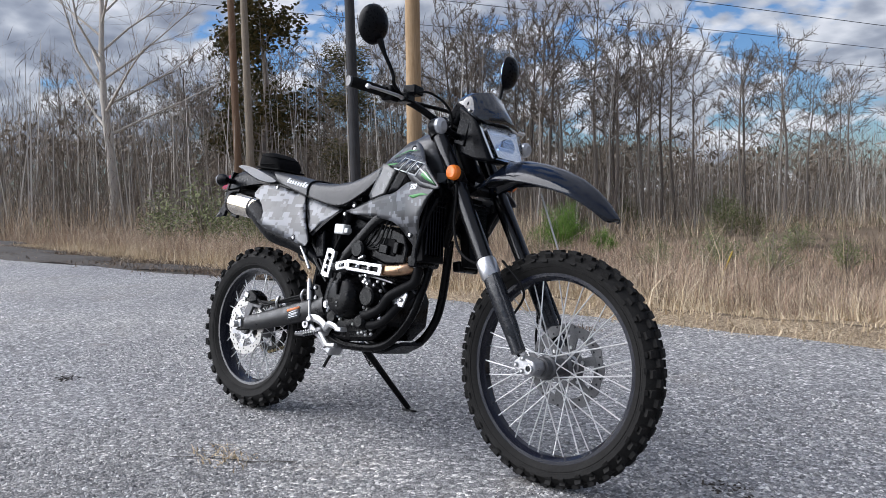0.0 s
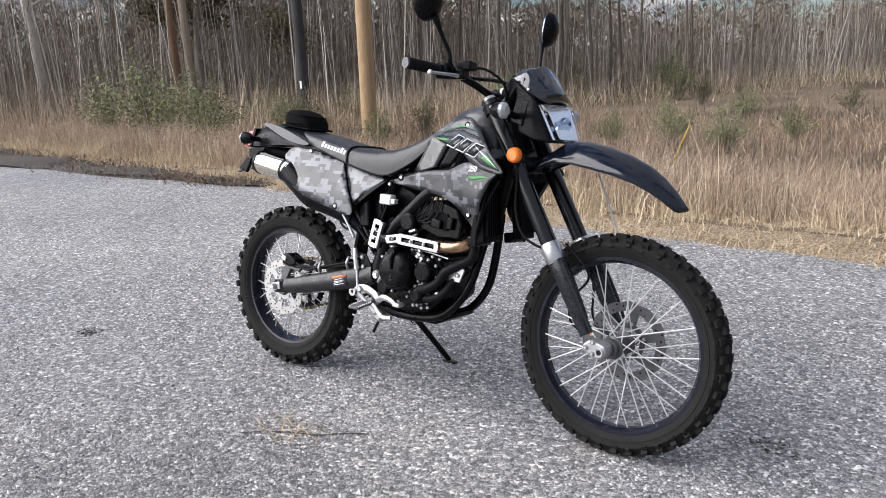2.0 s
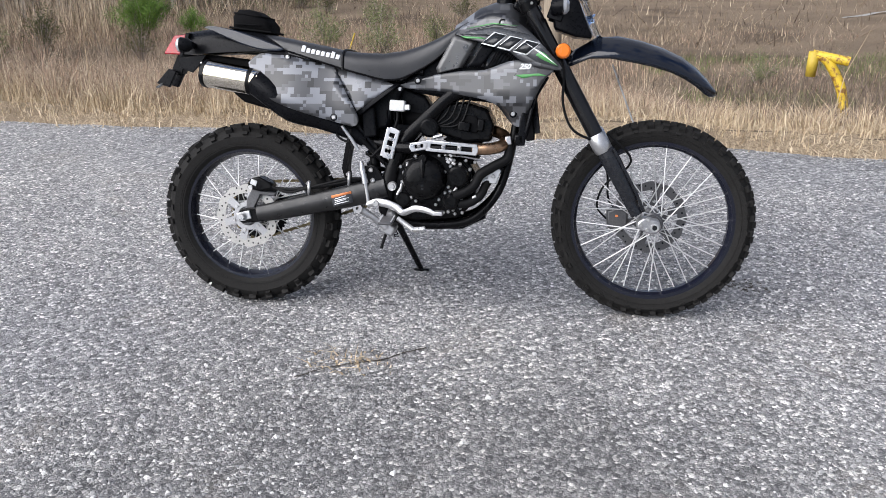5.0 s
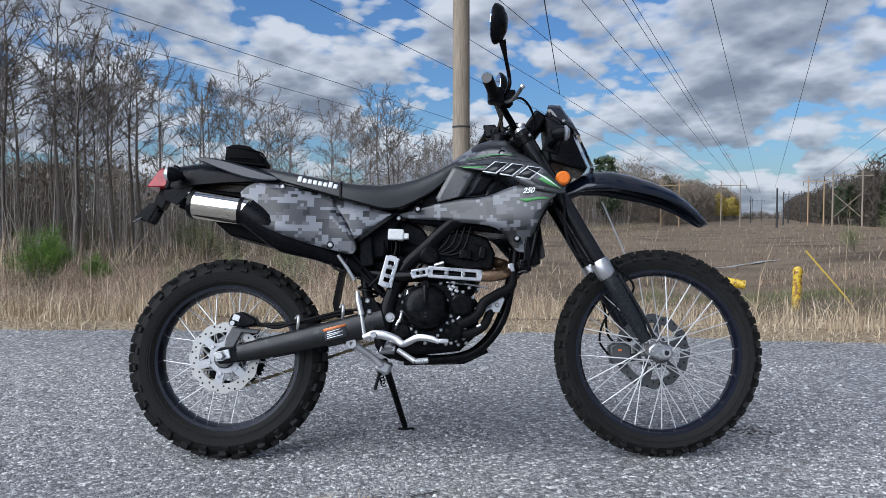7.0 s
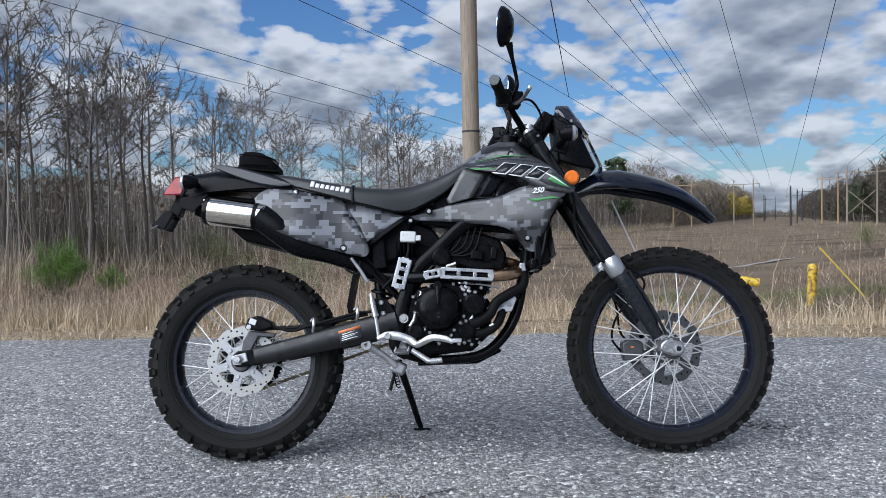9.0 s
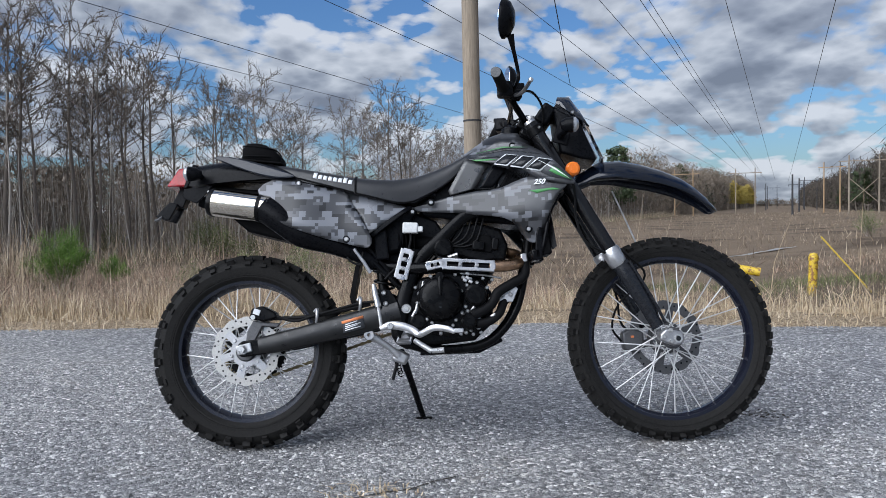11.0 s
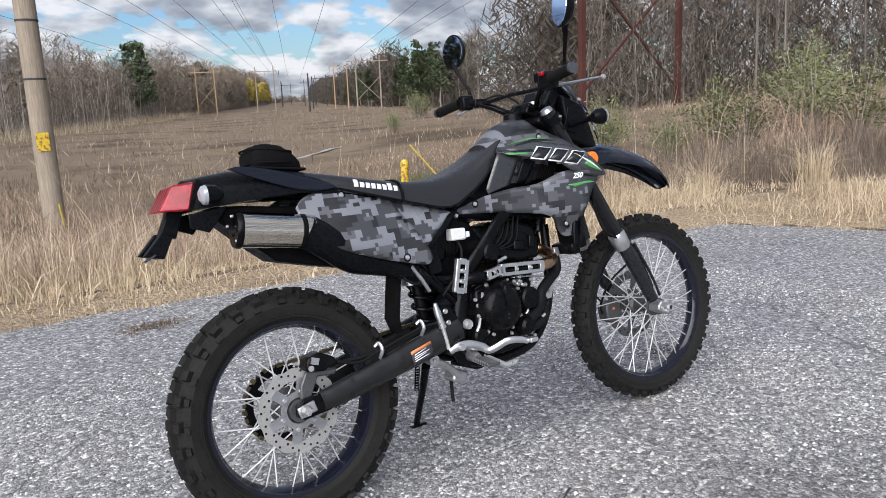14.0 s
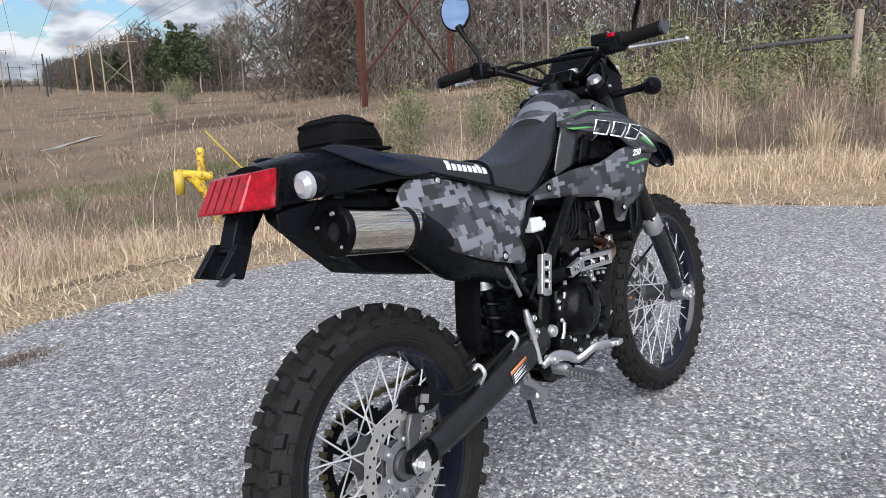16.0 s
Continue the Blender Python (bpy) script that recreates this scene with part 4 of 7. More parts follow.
def shrub(seed, h, rx, mat, n, leaf, name, label, needles=False):
    """Stems fanning from the ground with small leaves along them."""
    r = random.Random(seed)
    V, F, LV, LF = [], [], [], []
    for i in range(34):
        a, sp = r.uniform(0, 2 * math.pi), r.random() ** 0.7
        tip = Vector((math.cos(a) * rx * sp, math.sin(a) * rx * sp, h * (1.05 - 0.55 * sp * sp) * r.uniform(0.7, 1.1)))
        mid = tip * 0.5 + Vector((0, 0, 0.12 * h))
        add_tube(V, F, [Vector((r.gauss(0, 0.04), r.gauss(0, 0.04), 0)), mid, tip], [0.012, 0.008, 0.003], 4)
        for _ in range(n // 34):
            t = r.uniform(0.25, 1.05)
            c = (mid * (2 * t) if t < 0.5 else mid.lerp(tip, 2 * t - 1)) + Vector((r.gauss(0, 0.09 * rx), r.gauss(0, 0.09 * rx), r.gauss(0, 0.06 * h)))
            if needles:
                d = Vector((r.gauss(0, 1), r.gauss(0, 1), r.gauss(0.35, 0.8)))
                add_sliver(LV, LF, c, c + d.normalized() * leaf * 1.9 * r.uniform(0.6, 1.3), 0.006, r)
            else:
                add_leaf(LV, LF, c, leaf * r.uniform(0.6, 1.5), r)
    root = thing(name, label, "shrub")
    part("branchwork", mesh_of("branchwork", V, F, "twig"), "twig", root)
    part("foliage", mesh_of("foliage", LV, LF, mat, False), mat, root)
    return root


olive = [shrub(5 + i, 1.5, 0.9, "olive_leaf", 1700, 0.033, "shrub", "olive green wild shrub among dead weeds") for i in range(3)]
for x, y, s in ((9.0, 5.0, 0.7), (9.6, 3.6, 0.75), (10.0, 2.2, 0.7), (10.4, 0.8, 0.8), (8.7, 6.2, 0.55), (10.6, -0.8, 0.8), (10.2, 6.4, 1.0), (11.6, 5.4, 1.15), (12.6, 4.0, 1.1), (13.4, 2.2, 1.2), (9.6, 8.4, 0.8), (14.0, 0.2, 1.2), (13.2, 6.6, 1.3), (11.0, 9.6, 0.8), (14.8, 3.6, 1.35), (12.8, -2.0, 1.1), (7.3, 6.6, 0.45), (8.0, 7.6, 0.5),
                (-12.5, 12.0, 0.8), (-14.5, 13.5, 0.95), (-10.8, 12.6, 0.7), (-16.5, 15.0, 0.9), (-8.5, 14.5, 0.6), (-6.0, 16.0, 0.6), (-11.9, 38.0, 1.4), (-13.2, 40.0, 1.2), (-4.8, 24.0, 0.7), (-2.0, 26.0, 0.7),
                (35.6, 54.0, 1.6), (37.2, 55.5, 1.4), (22.0, 36.0, 0.9), (4.2, 11.0, 0.4), (-18.0, 20.0, 1.0), (-21.0, 18.0, 0.9), (-23.0, 22.0, 1.1), (-8.0, 30.0, 0.9), (-10.0, 33.0, 1.0), (-16.5, 36.0, 1.2), (-15.6, 9.6, 1.45), (-14.2, 9.9, 1.2), (-16.8, 9.2, 1.2), (-13.0, 9.2, 1.0), (-11.5, 15.5, 0.8), (-3.0, 15.0, 0.75), (-4.6, 16.2, 0.8), (-2.0, 17.0, 0.6), (16.0, 5.5, 1.6), (17.0, 2.5, 1.7), (16.5, 8.5, 1.5)):
    place(olive, x, y, s * (0.8 if 10 < x < 20 else 1.0), tr, "olive shrubs", sink=0.05)
greens = [shrub(15, 1.5, 1.05, "green_leaf", 9000, 0.06, "pine_sapling", "bright green young pine in the brush", True)]
for x, y, s in ((-10.9, 19.7, 1.05), (-9.7, 20.2, 0.55), (-33.0, 13.0, 0.7)):
    place(greens, x, y, s, tr, "young pines", sink=0.05)
park(olive)
park(greens)


def thicket(name, n, sampler, hgt, width, mat, label, lean=0.2, lift=(0.0, 0.0)):
    """A haze of fine stems and twigs that closes the wood behind its front trees."""
    pl = []
    while len(pl) < n:
        x, y = sampler()
        pl.append((x, y, height(x, y) - 0.1 + tr.uniform(*lift) * tr.uniform(0.3, 1.0)))
    blades(name, pl, hgt, width, lean, mat, label, "woods", 0.2, sliver=True)


def along(lo, hi, u0, u1):
    s, u = lo + (hi - lo) * tr.random() ** 1.2, u0 + (u1 - u0) * tr.random()
    return AX * s - AY * u, AY * s + AX * u


def fan(a0, a1, d0, d1):
    a, d = radians(tr.uniform(a0, a1)), tr.uniform(d0, d1)
    return d * math.sin(a), d * math.cos(a)


thicket("west_understory", 8000, lambda: along(18, 210, 27, 46), (2.0, 6.5), 0.011, "stem", "bare saplings and stems filling the wood")
thicket("west_twig_haze", 36000, lambda: along(18, 210, 27, 46), (0.35, 1.1), 0.011, "brown_twig", "haze of fine bare twigs in the wood", 0.75, (0.3, 7.0))
thicket("pale_saplings", 1500, lambda: along(18, 170, 26, 38), (3.0, 7.5), 0.026, "pale_sapling", "thin pale saplings at the wood edge", 0.17)
thicket("northwest_understory", 4000, lambda: fan(-78, -38, 31, 50), (1.5, 7.0), 0.011, "stem", "bare saplings and stems of the west wood")
thicket("northwest_twig_haze", 26000, lambda: fan(-80, -36, 31, 52), (0.35, 1.1), 0.011, "brown_twig", "haze of fine bare twigs in the west wood", 0.75, (0.3, 9.0))
thicket("northwest_saplings", 420, lambda: fan(-78, -36, 29, 42), (3.0, 9.5), 0.03, "pale_sapling", "thin pale saplings of the west wood", 0.1)
thicket("east_twig_haze", 16000, lambda: along(26, 260, -21, -42), (0.35, 1.1), 0.01, "brown_twig", "haze of fine bare twigs in the east wood", 0.75, (0.2, 6.5))
thicket("bank_twig_haze", 20000, lambda: fan(46, 104, 33, 50), (0.3, 1.0), 0.01, "brown_twig", "haze of fine bare twigs beyond the east bank", 0.8, (0.2, 8.0))
thicket("bank_saplings", 40, lambda: fan(46, 104, 32, 44), (3.0, 8.0), 0.015, "pale_sapling", "thin pale saplings beyond the east bank", 0.1)
thicket("bank_brush", 16000, lambda: fan(54, 104, 8.5, 26), (0.15, 0.55), 0.005, "dark_brush", "brown brush on the east bank", 0.7)
thicket("bank_stems", 3000, lambda: fan(56, 104, 9.0, 18), (0.4, 1.1), 0.004, "rust_brush", "reddish dead weed stems on the east bank", 0.35)


thicket("wood_edge_brush", 9000, lambda: along(14, 200, 22.5, 28), (0.5, 1.7), 0.012, "brush", "brown brush along the foot of the wood", 0.55)
thicket("wood_edge_green", 2500, lambda: along(14, 200, 23.0, 28), (0.5, 1.5), 0.014, "olive_leaf", "olive briars along the foot of the wood", 0.6)
thicket("northwest_edge_brush", 7000, lambda: fan(-80, -30, 22, 31), (0.5, 2.0), 0.01, "brush", "brown brush along the foot of the west wood", 0.55)


def far_woods(which, mat, label):
    """The wooded skyline closing the distance: ragged crowns of small leaves."""
    V, F = [], []
    r = random.Random(3)
    def off(lo, u):
        return AX * lo - AY * u, AY * lo + AX * u

    def ring(a, d):
        return d * math.sin(radians(a)), d * math.cos(radians(a))

    rows = [(off(5, 53), off(240, 49), 6.8, 0.32, 330), (ring(-26, 60), ring(-60, 60), 7.5, 0.32, 360), (ring(-60, 60), ring(-86, 60), 7.5, 0.32, 360), (off(5, 41), off(120, 41), 7.0, 0.22, 300), (off(120, 40), off(230, 40), 8.0, 0.26, 300), (off(80, 31), off(180, 31), 11.0, 0.28, 330), (off(170, 30), off(330, 29), 16.0, 0.42, 300), (off(330, 29), off(520, 28), 19.0, 0.65, 220), (off(520, 28), off(800, 27), 22.0, 1.0, 120), (off(800, 26), off(820, -30), 7, 0.9, 60),
            (ring(-30, 52), ring(-60, 53), 8.6, 0.24, 280), (ring(-60, 53), ring(-84, 56), 8.6, 0.24, 280), (ring(-84, 56), (-90, -60), 10, 0.4, 60)]
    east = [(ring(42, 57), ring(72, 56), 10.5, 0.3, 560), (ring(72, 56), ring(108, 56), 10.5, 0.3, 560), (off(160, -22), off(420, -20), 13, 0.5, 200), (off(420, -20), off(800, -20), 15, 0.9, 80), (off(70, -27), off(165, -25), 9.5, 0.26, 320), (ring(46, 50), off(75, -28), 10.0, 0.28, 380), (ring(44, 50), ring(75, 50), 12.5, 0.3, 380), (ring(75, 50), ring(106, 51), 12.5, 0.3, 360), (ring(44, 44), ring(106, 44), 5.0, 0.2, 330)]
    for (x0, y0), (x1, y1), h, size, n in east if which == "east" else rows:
        ln = math.hypot(x1 - x0, y1 - y0)
        for i in range(int(ln / 1.5)):
            t = i * 1.5 / ln
            x, y = x0 + (x1 - x0) * t + r.uniform(-3, 3), y0 + (y1 - y0) * t + r.uniform(-3, 3)
            top = h * r.uniform(0.6, 1.05)
            z = height(x, y)
            for _ in range(n):
                (add_twig if r.random() < (0.5 if size == 0.32 else 0.8) else add_leaf)(V, F, Vector((x + r.gauss(0, 1.2), y + r.gauss(0, 1.2), z + top * r.uniform(0.0, 1.0) ** 0.9)), size * r.uniform(0.5, 1.3), r)
    ob = part("far_woods", mesh_of("far_woods", V, F, mat, False), mat)
    tagged(ob, label, "woods", kind="stuff")


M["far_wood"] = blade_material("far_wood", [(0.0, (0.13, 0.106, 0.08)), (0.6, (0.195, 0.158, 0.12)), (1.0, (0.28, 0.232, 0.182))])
# the far wood's brown darkened: the east side's shade is put into it
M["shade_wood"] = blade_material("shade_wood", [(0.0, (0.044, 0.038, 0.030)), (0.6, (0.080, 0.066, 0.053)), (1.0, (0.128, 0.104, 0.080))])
far_woods("west", "far_wood", "grey brown winter woods on the skyline")
far_woods("east", "shade_wood", "winter woods closing the east side, shade put into their dark brown")


# ---- poles, pylons, wires ----
def pole(x, y, h, r, mat, label, lean=(0, 0)):
    root = thing("utility_pole", label, "pole", pose(x, y, height(x, y) - 0.3, lean[0], lean[1], 0), "utility poles")
    part("shaft", tube([(0, 0, 0), (0, 0, h * 0.5), (0, 0, h)], [r * 1.05, r * 0.95, r * 0.8], 18), mat, root)
    return root


p3 = pole(0.8, 14.4, 17.0, 0.19, "pole_grey", "tall weathered grey wooden utility pole")
part("tag", box((0.22, 0.012, 0.34), (-0.04, -0.202, 1.95)), "yellow_paint", p3, "torn yellow warning sign")
for z in (3.1, 4.15):
    part("band", lathe([(0.186, -0.018), (0.199, -0.018), (0.199, 0.018), (0.186, 0.018)], 20, "z", centre=(0, 0, z)), "pole_dark", p3, "thin dark band")
pole(-12.65, 14.5, 17, 0.215, "pole_tan", "sunlit tan wooden utility pole", (0, 0.6))
dp = pole(-18.5, 17.9, 17, 0.19, "pole_dark", "dark creosoted utility pole", (0, -0.6))
part("tag", box((0.09, 0.012, 0.26), (0.06, -0.196, 1.9)), "decal_white", dp, "small white tag")
pole(-26.2, 18.3, 16, 0.165, "pole_brown", "brown wooden utility pole beside a paler one", (0, -0.5))
pole(-25.5, 18.45, 16, 0.165, "pole_grey", "pale grey wooden utility pole beside a brown one", (0, -0.5))


def rust_frame():
    root = thing("steel_tower", "rust-brown steel tower frame with crossed braces", "tower")
    a, b = Vector((22.3, 21.4, 0)), Vector((29.0, 21.75, 0))
    za, zb = height(a.x, a.y) - 0.3, height(b.x, b.y) - 0.3
    for p, z in ((a, za), (b, zb)):
        part("post", tube([(p.x, p.y, z), (p.x, p.y, z + 16)], 0.16, 4), "rust_steel", root, smooth=0)
    for z0, z1 in ((0.9, 6.2), (6.6, 12.0)):
        part("brace", tube([(a.x, a.y, z0), (b.x, b.y, z1)], 0.06, 4), "rust_steel", root, smooth=0)
        part("brace", tube([(a.x, a.y, z1), (b.x, b.y, z0)], 0.06, 4), "rust_steel", root, smooth=0)


rust_frame()


def h_frame(az, dist, h, gap, brace=False, mat="pole_brown"):
    """Two poles with a crossarm, far down the clearing."""
    c = Vector((dist * math.sin(radians(az)), dist * math.cos(radians(az)) - 2, 0))
    root = thing("power_pylon", "distant wooden H-frame power pylon", "pylon", pose(c.x, c.y, height(c.x, c.y) - 0.3, 0, 0, -24.6), "power pylons")
    for s in (-1, 1):
        part("pole", tube([(s * gap / 2, 0, 0), (s * gap / 2, 0, h)], [0.16, 0.11], 8), mat, root)
    part("crossarm", box((gap * 1.7, 0.14, 0.16), (0, 0, h * 0.9)), mat, root)
    if brace:
        for s in (-1, 1):
            part("brace", tube([(s * gap / 2, 0, h * 0.2), (-s * gap / 2, 0, h * 0.62)], 0.06, 5), mat, root)
    for s in (-1, 0, 1):
        part("insulator", tube([(s * gap * 0.8, 0, h * 0.9), (s * gap * 0.8, 0, h * 0.82)], 0.06, 6), "wire", root)


for az, dist, h, gap, br, mt in ((18.2, 190, 11.5, 4.2, True, "pole_tan"), (22.3, 190, 11.0, 4.2, False, "pole_grey"), (29.6, 150, 10.5, 4.6, True, "pole_grey"), (27.7, 190, 11.5, 3.2, False, "pole_tan"), (24.0, 420, 12, 4.5, False, "pole_dark"), (25.6, 360, 12, 4.5, False, "pole_dark"), (26.4, 300, 12, 4.0, False, "pole_dark")):
    h_frame(az, dist, h, gap, br, mt)
for az, dist, h in ((25.3, 170, 8.5), (25.7, 230, 9.5), (23.6, 330, 11)):
    x, y = dist * math.sin(radians(az)), dist * math.cos(radians(az)) - 2
    pole(x, y, h, 0.2, "pole_dark", "distant dark utility pole")


def wire(p, q, sag, r):
    """A sagging power line between two points."""
    p, q = Vector(p), Vector(q)
    pts = [p.lerp(q, t) - Vector((0, 0, sag * 4 * t * (1 - t))) for t in np.linspace(0, 1, 17)]
    ob = part("power_line", tube(pts, list(np.linspace(r * 0.8, r * 4.2, 17)), 5), "wire")
    tagged(ob, "thin dark overhead power line", "cable", "power lines")


for left, hh in ((30.2, 10.0), (35.3, 10.0), (40.9, 10.0), (20.0, 11.0), (15.9, 11.0), (11.8, 11.0), (8.2, 12.0), (6.4, 12.0), (6.0, 12.5), (2.6, 12.0), (-2.4, 11.0), (-12.1, 11.0), (-15.5, 10.5), (-18.0, 10.5)):
    a = left * hh / 10
    start, end = -60, 420
    wire((AX * start - AY * a, AY * start + AX * a - 2.5, hh + 1.6), (AX * end - AY * a, AY * end + AX * a - 2.5, hh + 0.2), 0.6, 0.012)
wire((-1.45, 14.2, 7.1), (0.8, 14.4, 16.0), 0.0, 0.01)
wire((3.6, 17.8, 4.0), (0.8, 14.4, 16.0), 0.0, 0.01)


# ---- yellow pipeline fittings, log, pond, rock ----
def gooseneck():
    root = thing("vent_pipe", "bent yellow gooseneck vent pipe with peeling paint", "pipe", pose(3.88, 7.22, -0.64, 0, 0, -23) @ Matrix.Scale(0.82, 4))
    part("riser", tube([(0.34, 0, -0.5), (0.28, 0, 0.0), (0.18, 0, 0.33), (0.0, 0, 0.62), (-0.13, 0, 0.73)], 0.07, 16, 5), "yellow_paint", root)
    part("cross", tube([(-0.24, 0, 0.74), (0.26, 0, 0.66)], 0.068, 16), "yellow_paint", root)
    part("mouth", tube([(-0.22, 0, 0.78), (-0.23, 0, 0.42)], [0.075, 0.068], 16, cap=False), "yellow_clean", root, solid=0.008)


gooseneck()


def bollard():
    x, y = 6.75, 11.1
    root = thing("marker_post", "rusting yellow pipeline marker post", "post", pose(x, y, 0, 0, 2, 0))
    part("post", tube([(0, 0, height(x, y) - 0.3), (0, 0, -0.6), (0, 0, -0.2)], [0.078, 0.078, 0.075], 14), "yellow_paint", root)
    part("cap", lathe([(0.0, 0.075), (0.06, 0.06), (0.086, 0.0), (0.086, -0.075), (0.07, -0.075)], 16, "z", centre=(0, 0, -0.2)), "yellow_paint", root)


bollard()
for (x0, y0), (dx, dy, dz) in (((7.5, 10.56), (-0.66, 0.47, 0.98)), ((-3.47, 13.0), (0.3, 0.0, 0.75)), ((0.9, 14.0), (-0.05, 0, 0.5))):
    z0 = height(x0, y0)
    ob = part("marker_stake", tube([(x0 - dx * 0.4, y0 - dy * 0.4, z0 - dz * 0.4), (x0 + dx, y0 + dy, z0 + dz)], 0.016, 8), "yellow_clean")
    tagged(ob, "leaning thin yellow marker stake", "stake", "yellow marker stakes")


def log_rail():
    root = thing("log_rail", "weathered log rail resting on a short post", "fence")
    z = height(11.0, 2.0)
    part("rail", tube([(10.95, 2.75, z + 0.98), (11.15, 2.1, z + 1.05), (11.42, 1.25, z + 1.12)], [0.03, 0.035, 0.035], 10, 4), "pole_dark", root)
    part("post", tube([(11.45, 1.2, z - 0.2), (11.45, 1.2, z + 1.5)], [0.07, 0.065], 10), "pole_grey", root)


log_rail()


def pond(path, name, label):
    """A ragged strip of water that follows the ground. path: (x, y, half width) rows."""
    pts = smooth_path([(x, y, w) for x, y, w in path], 8)
    bm = bmesh.new()
    prev = None
    for i, q in enumerate(pts):
        d = (pts[min(i + 1, len(pts) - 1)] - pts[max(i - 1, 0)]).xy.normalized()
        n = Vector((-d.y, d.x))
        k = q.z * (1 + 0.5 * noise.noise((q.x * 1.3, q.y * 1.3, 0)))
        z = height(q.x, q.y) + 0.05
        row = [bm.verts.new((*(q.xy + n * k), z)), bm.verts.new((*(q.xy - n * k), z))]
        if prev:
            bm.faces.new((prev[0], row[0], row[1], prev[1]))
        prev = row
    tagged(part(name, bm, "puddle", smooth=0), label, "water", kind="structure")


pond([(11.5, 27.2, 0.05), (12.4, 28.0, 0.14), (13.6, 28.9, 0.08), (14.6, 29.8, 0.16), (15.7, 30.6, 0.06)], "water", "strip of standing water in the meadow")


def lump(name, x, y, size, mat, label, category, seed, squash=0.5):
    r = random.Random(seed)
    bm = bmesh.new()
    bmesh.ops.create_icosphere(bm, subdivisions=3, radius=1)
    for v in bm.verts:
        k = 1 + 0.35 * noise.noise(v.co * 1.7 + Vector((seed, 0, 0)))
        v.co = Vector((v.co.x * size[0] * k, v.co.y * size[1] * k, max(-0.3, v.co.z) * size[2] * k))
    tagged(part(name, bm, mat, mtx=pose(x, y, height(x, y) + size[2] * 0.1 if beyond(x, y) > 0 else 0.0)), label, category)


lump("rock", -14.6, 6.6, (0.3, 0.18, 0.14), "rock_white", "pale white rock lying on the verge", "rock", 4)
for i, (x, y, sx, sy, sz) in enumerate(((-9.6, 3.2, 2.2, 0.42, 0.07), (-12.6, 3.5, 2.2, 0.6, 0.08), (-6.9, 3.12, 1.5, 0.3, 0.05), (-16.5, 4.0, 2.6, 0.8, 0.09), (-5.0, 3.1, 0.8, 0.16, 0.03))):
    lump("dirt_patch", x, y, (sx, sy, sz), "dirt", "dark damp dirt washed along the pavement edge", "dirt", 20 + i)


def litter(name, x, y, n, r, mat, label, hgt=(0.008, 0.03), width=0.003):
    pl = [(x + rng.normal(0, r * 1.5), y + rng.normal(0, r * 0.7), 0.0) for _ in range(n)]
    blades(name, pl, hgt, width, 2.4, mat, label, "litter", 0.9)


def crack(pts, w):
    """A ragged open crack in the pavement, filled with dirt."""
    bm, prev = bmesh.new(), None
    for q in smooth_path([(x, y, 0.0) for x, y in pts], 10):
        k = w * (0.5 + abs(noise.noise((q.x * 19, q.y * 19, 3.3))) * 1.6)
        dy = 0.006 * noise.noise((q.x * 31, q.y * 31, 1.1))
        row = [bm.verts.new((q.x, q.y + dy + k, 0.0035)), bm.verts.new((q.x + 0.002, q.y + dy - k, 0.0035))]
        if prev:
            bm.faces.new((prev[0], row[0], row[1], prev[1]))
        prev = row
    tagged(part("pavement_crack", bm, "dirt", smooth=0), "narrow dirt-filled crack in the asphalt", "crack")


crack([(-0.42, -0.58), (-0.3, -0.5), (-0.18, -0.46), (-0.1, -0.4), (-0.04, -0.37)], 0.0035)
litter("grass_tuft", -0.25, -0.48, 70, 0.045, "straw", "flattened dry grass growing from a pavement crack")
litter("leaf_litter", -1.86, -0.27, 70, 0.03, "dirt", "small dark clump of rotten leaves on the asphalt", (0.003, 0.009), 0.006)
litter("leaf_litter", 1.12, 0.21, 60, 0.04, "dirt", "small dark clump of rotten leaves on the asphalt", (0.003, 0.009), 0.006)
litter("grass_tuft", -0.53, 2.2, 240, 0.06, "dead_leaf", "brown dead leaves caught at the pavement edge")
crumbs = [(rng.uniform(-16, -4.4), 0, 0) for _ in range(6000)]
crumbs = [(x, edge_y(x) - 0.05 + rng.normal(0, 0.22) * (1.0 if x < -6 else 0.6), 0.03) for x, _, _ in crumbs]
blades("dirt_crumbs", crumbs, (0.015, 0.06), 0.006, 1.6, "dead_leaf", "dark rotting leaves strewn over the damp dirt", "litter", 0.6)
# ---- the motorcycle: x forward, y to its left, z up, before it leans ----
bike = thing("motorcycle", "black dual-sport motorcycle with grey pixel camouflage panels", "motorcycle", pose(-0.717, -0.04, 0, 0, 0, -1.1) @ pose(0.717, 0, 0) @ pose(0, 0, 0, -9.5, 0, 0))
RX, RZ, RR = -0.717, 0.325, 0.325      # rear wheel: axle and radius
FX, FZ, FR = 0.713, 0.341, 0.343       # front wheel


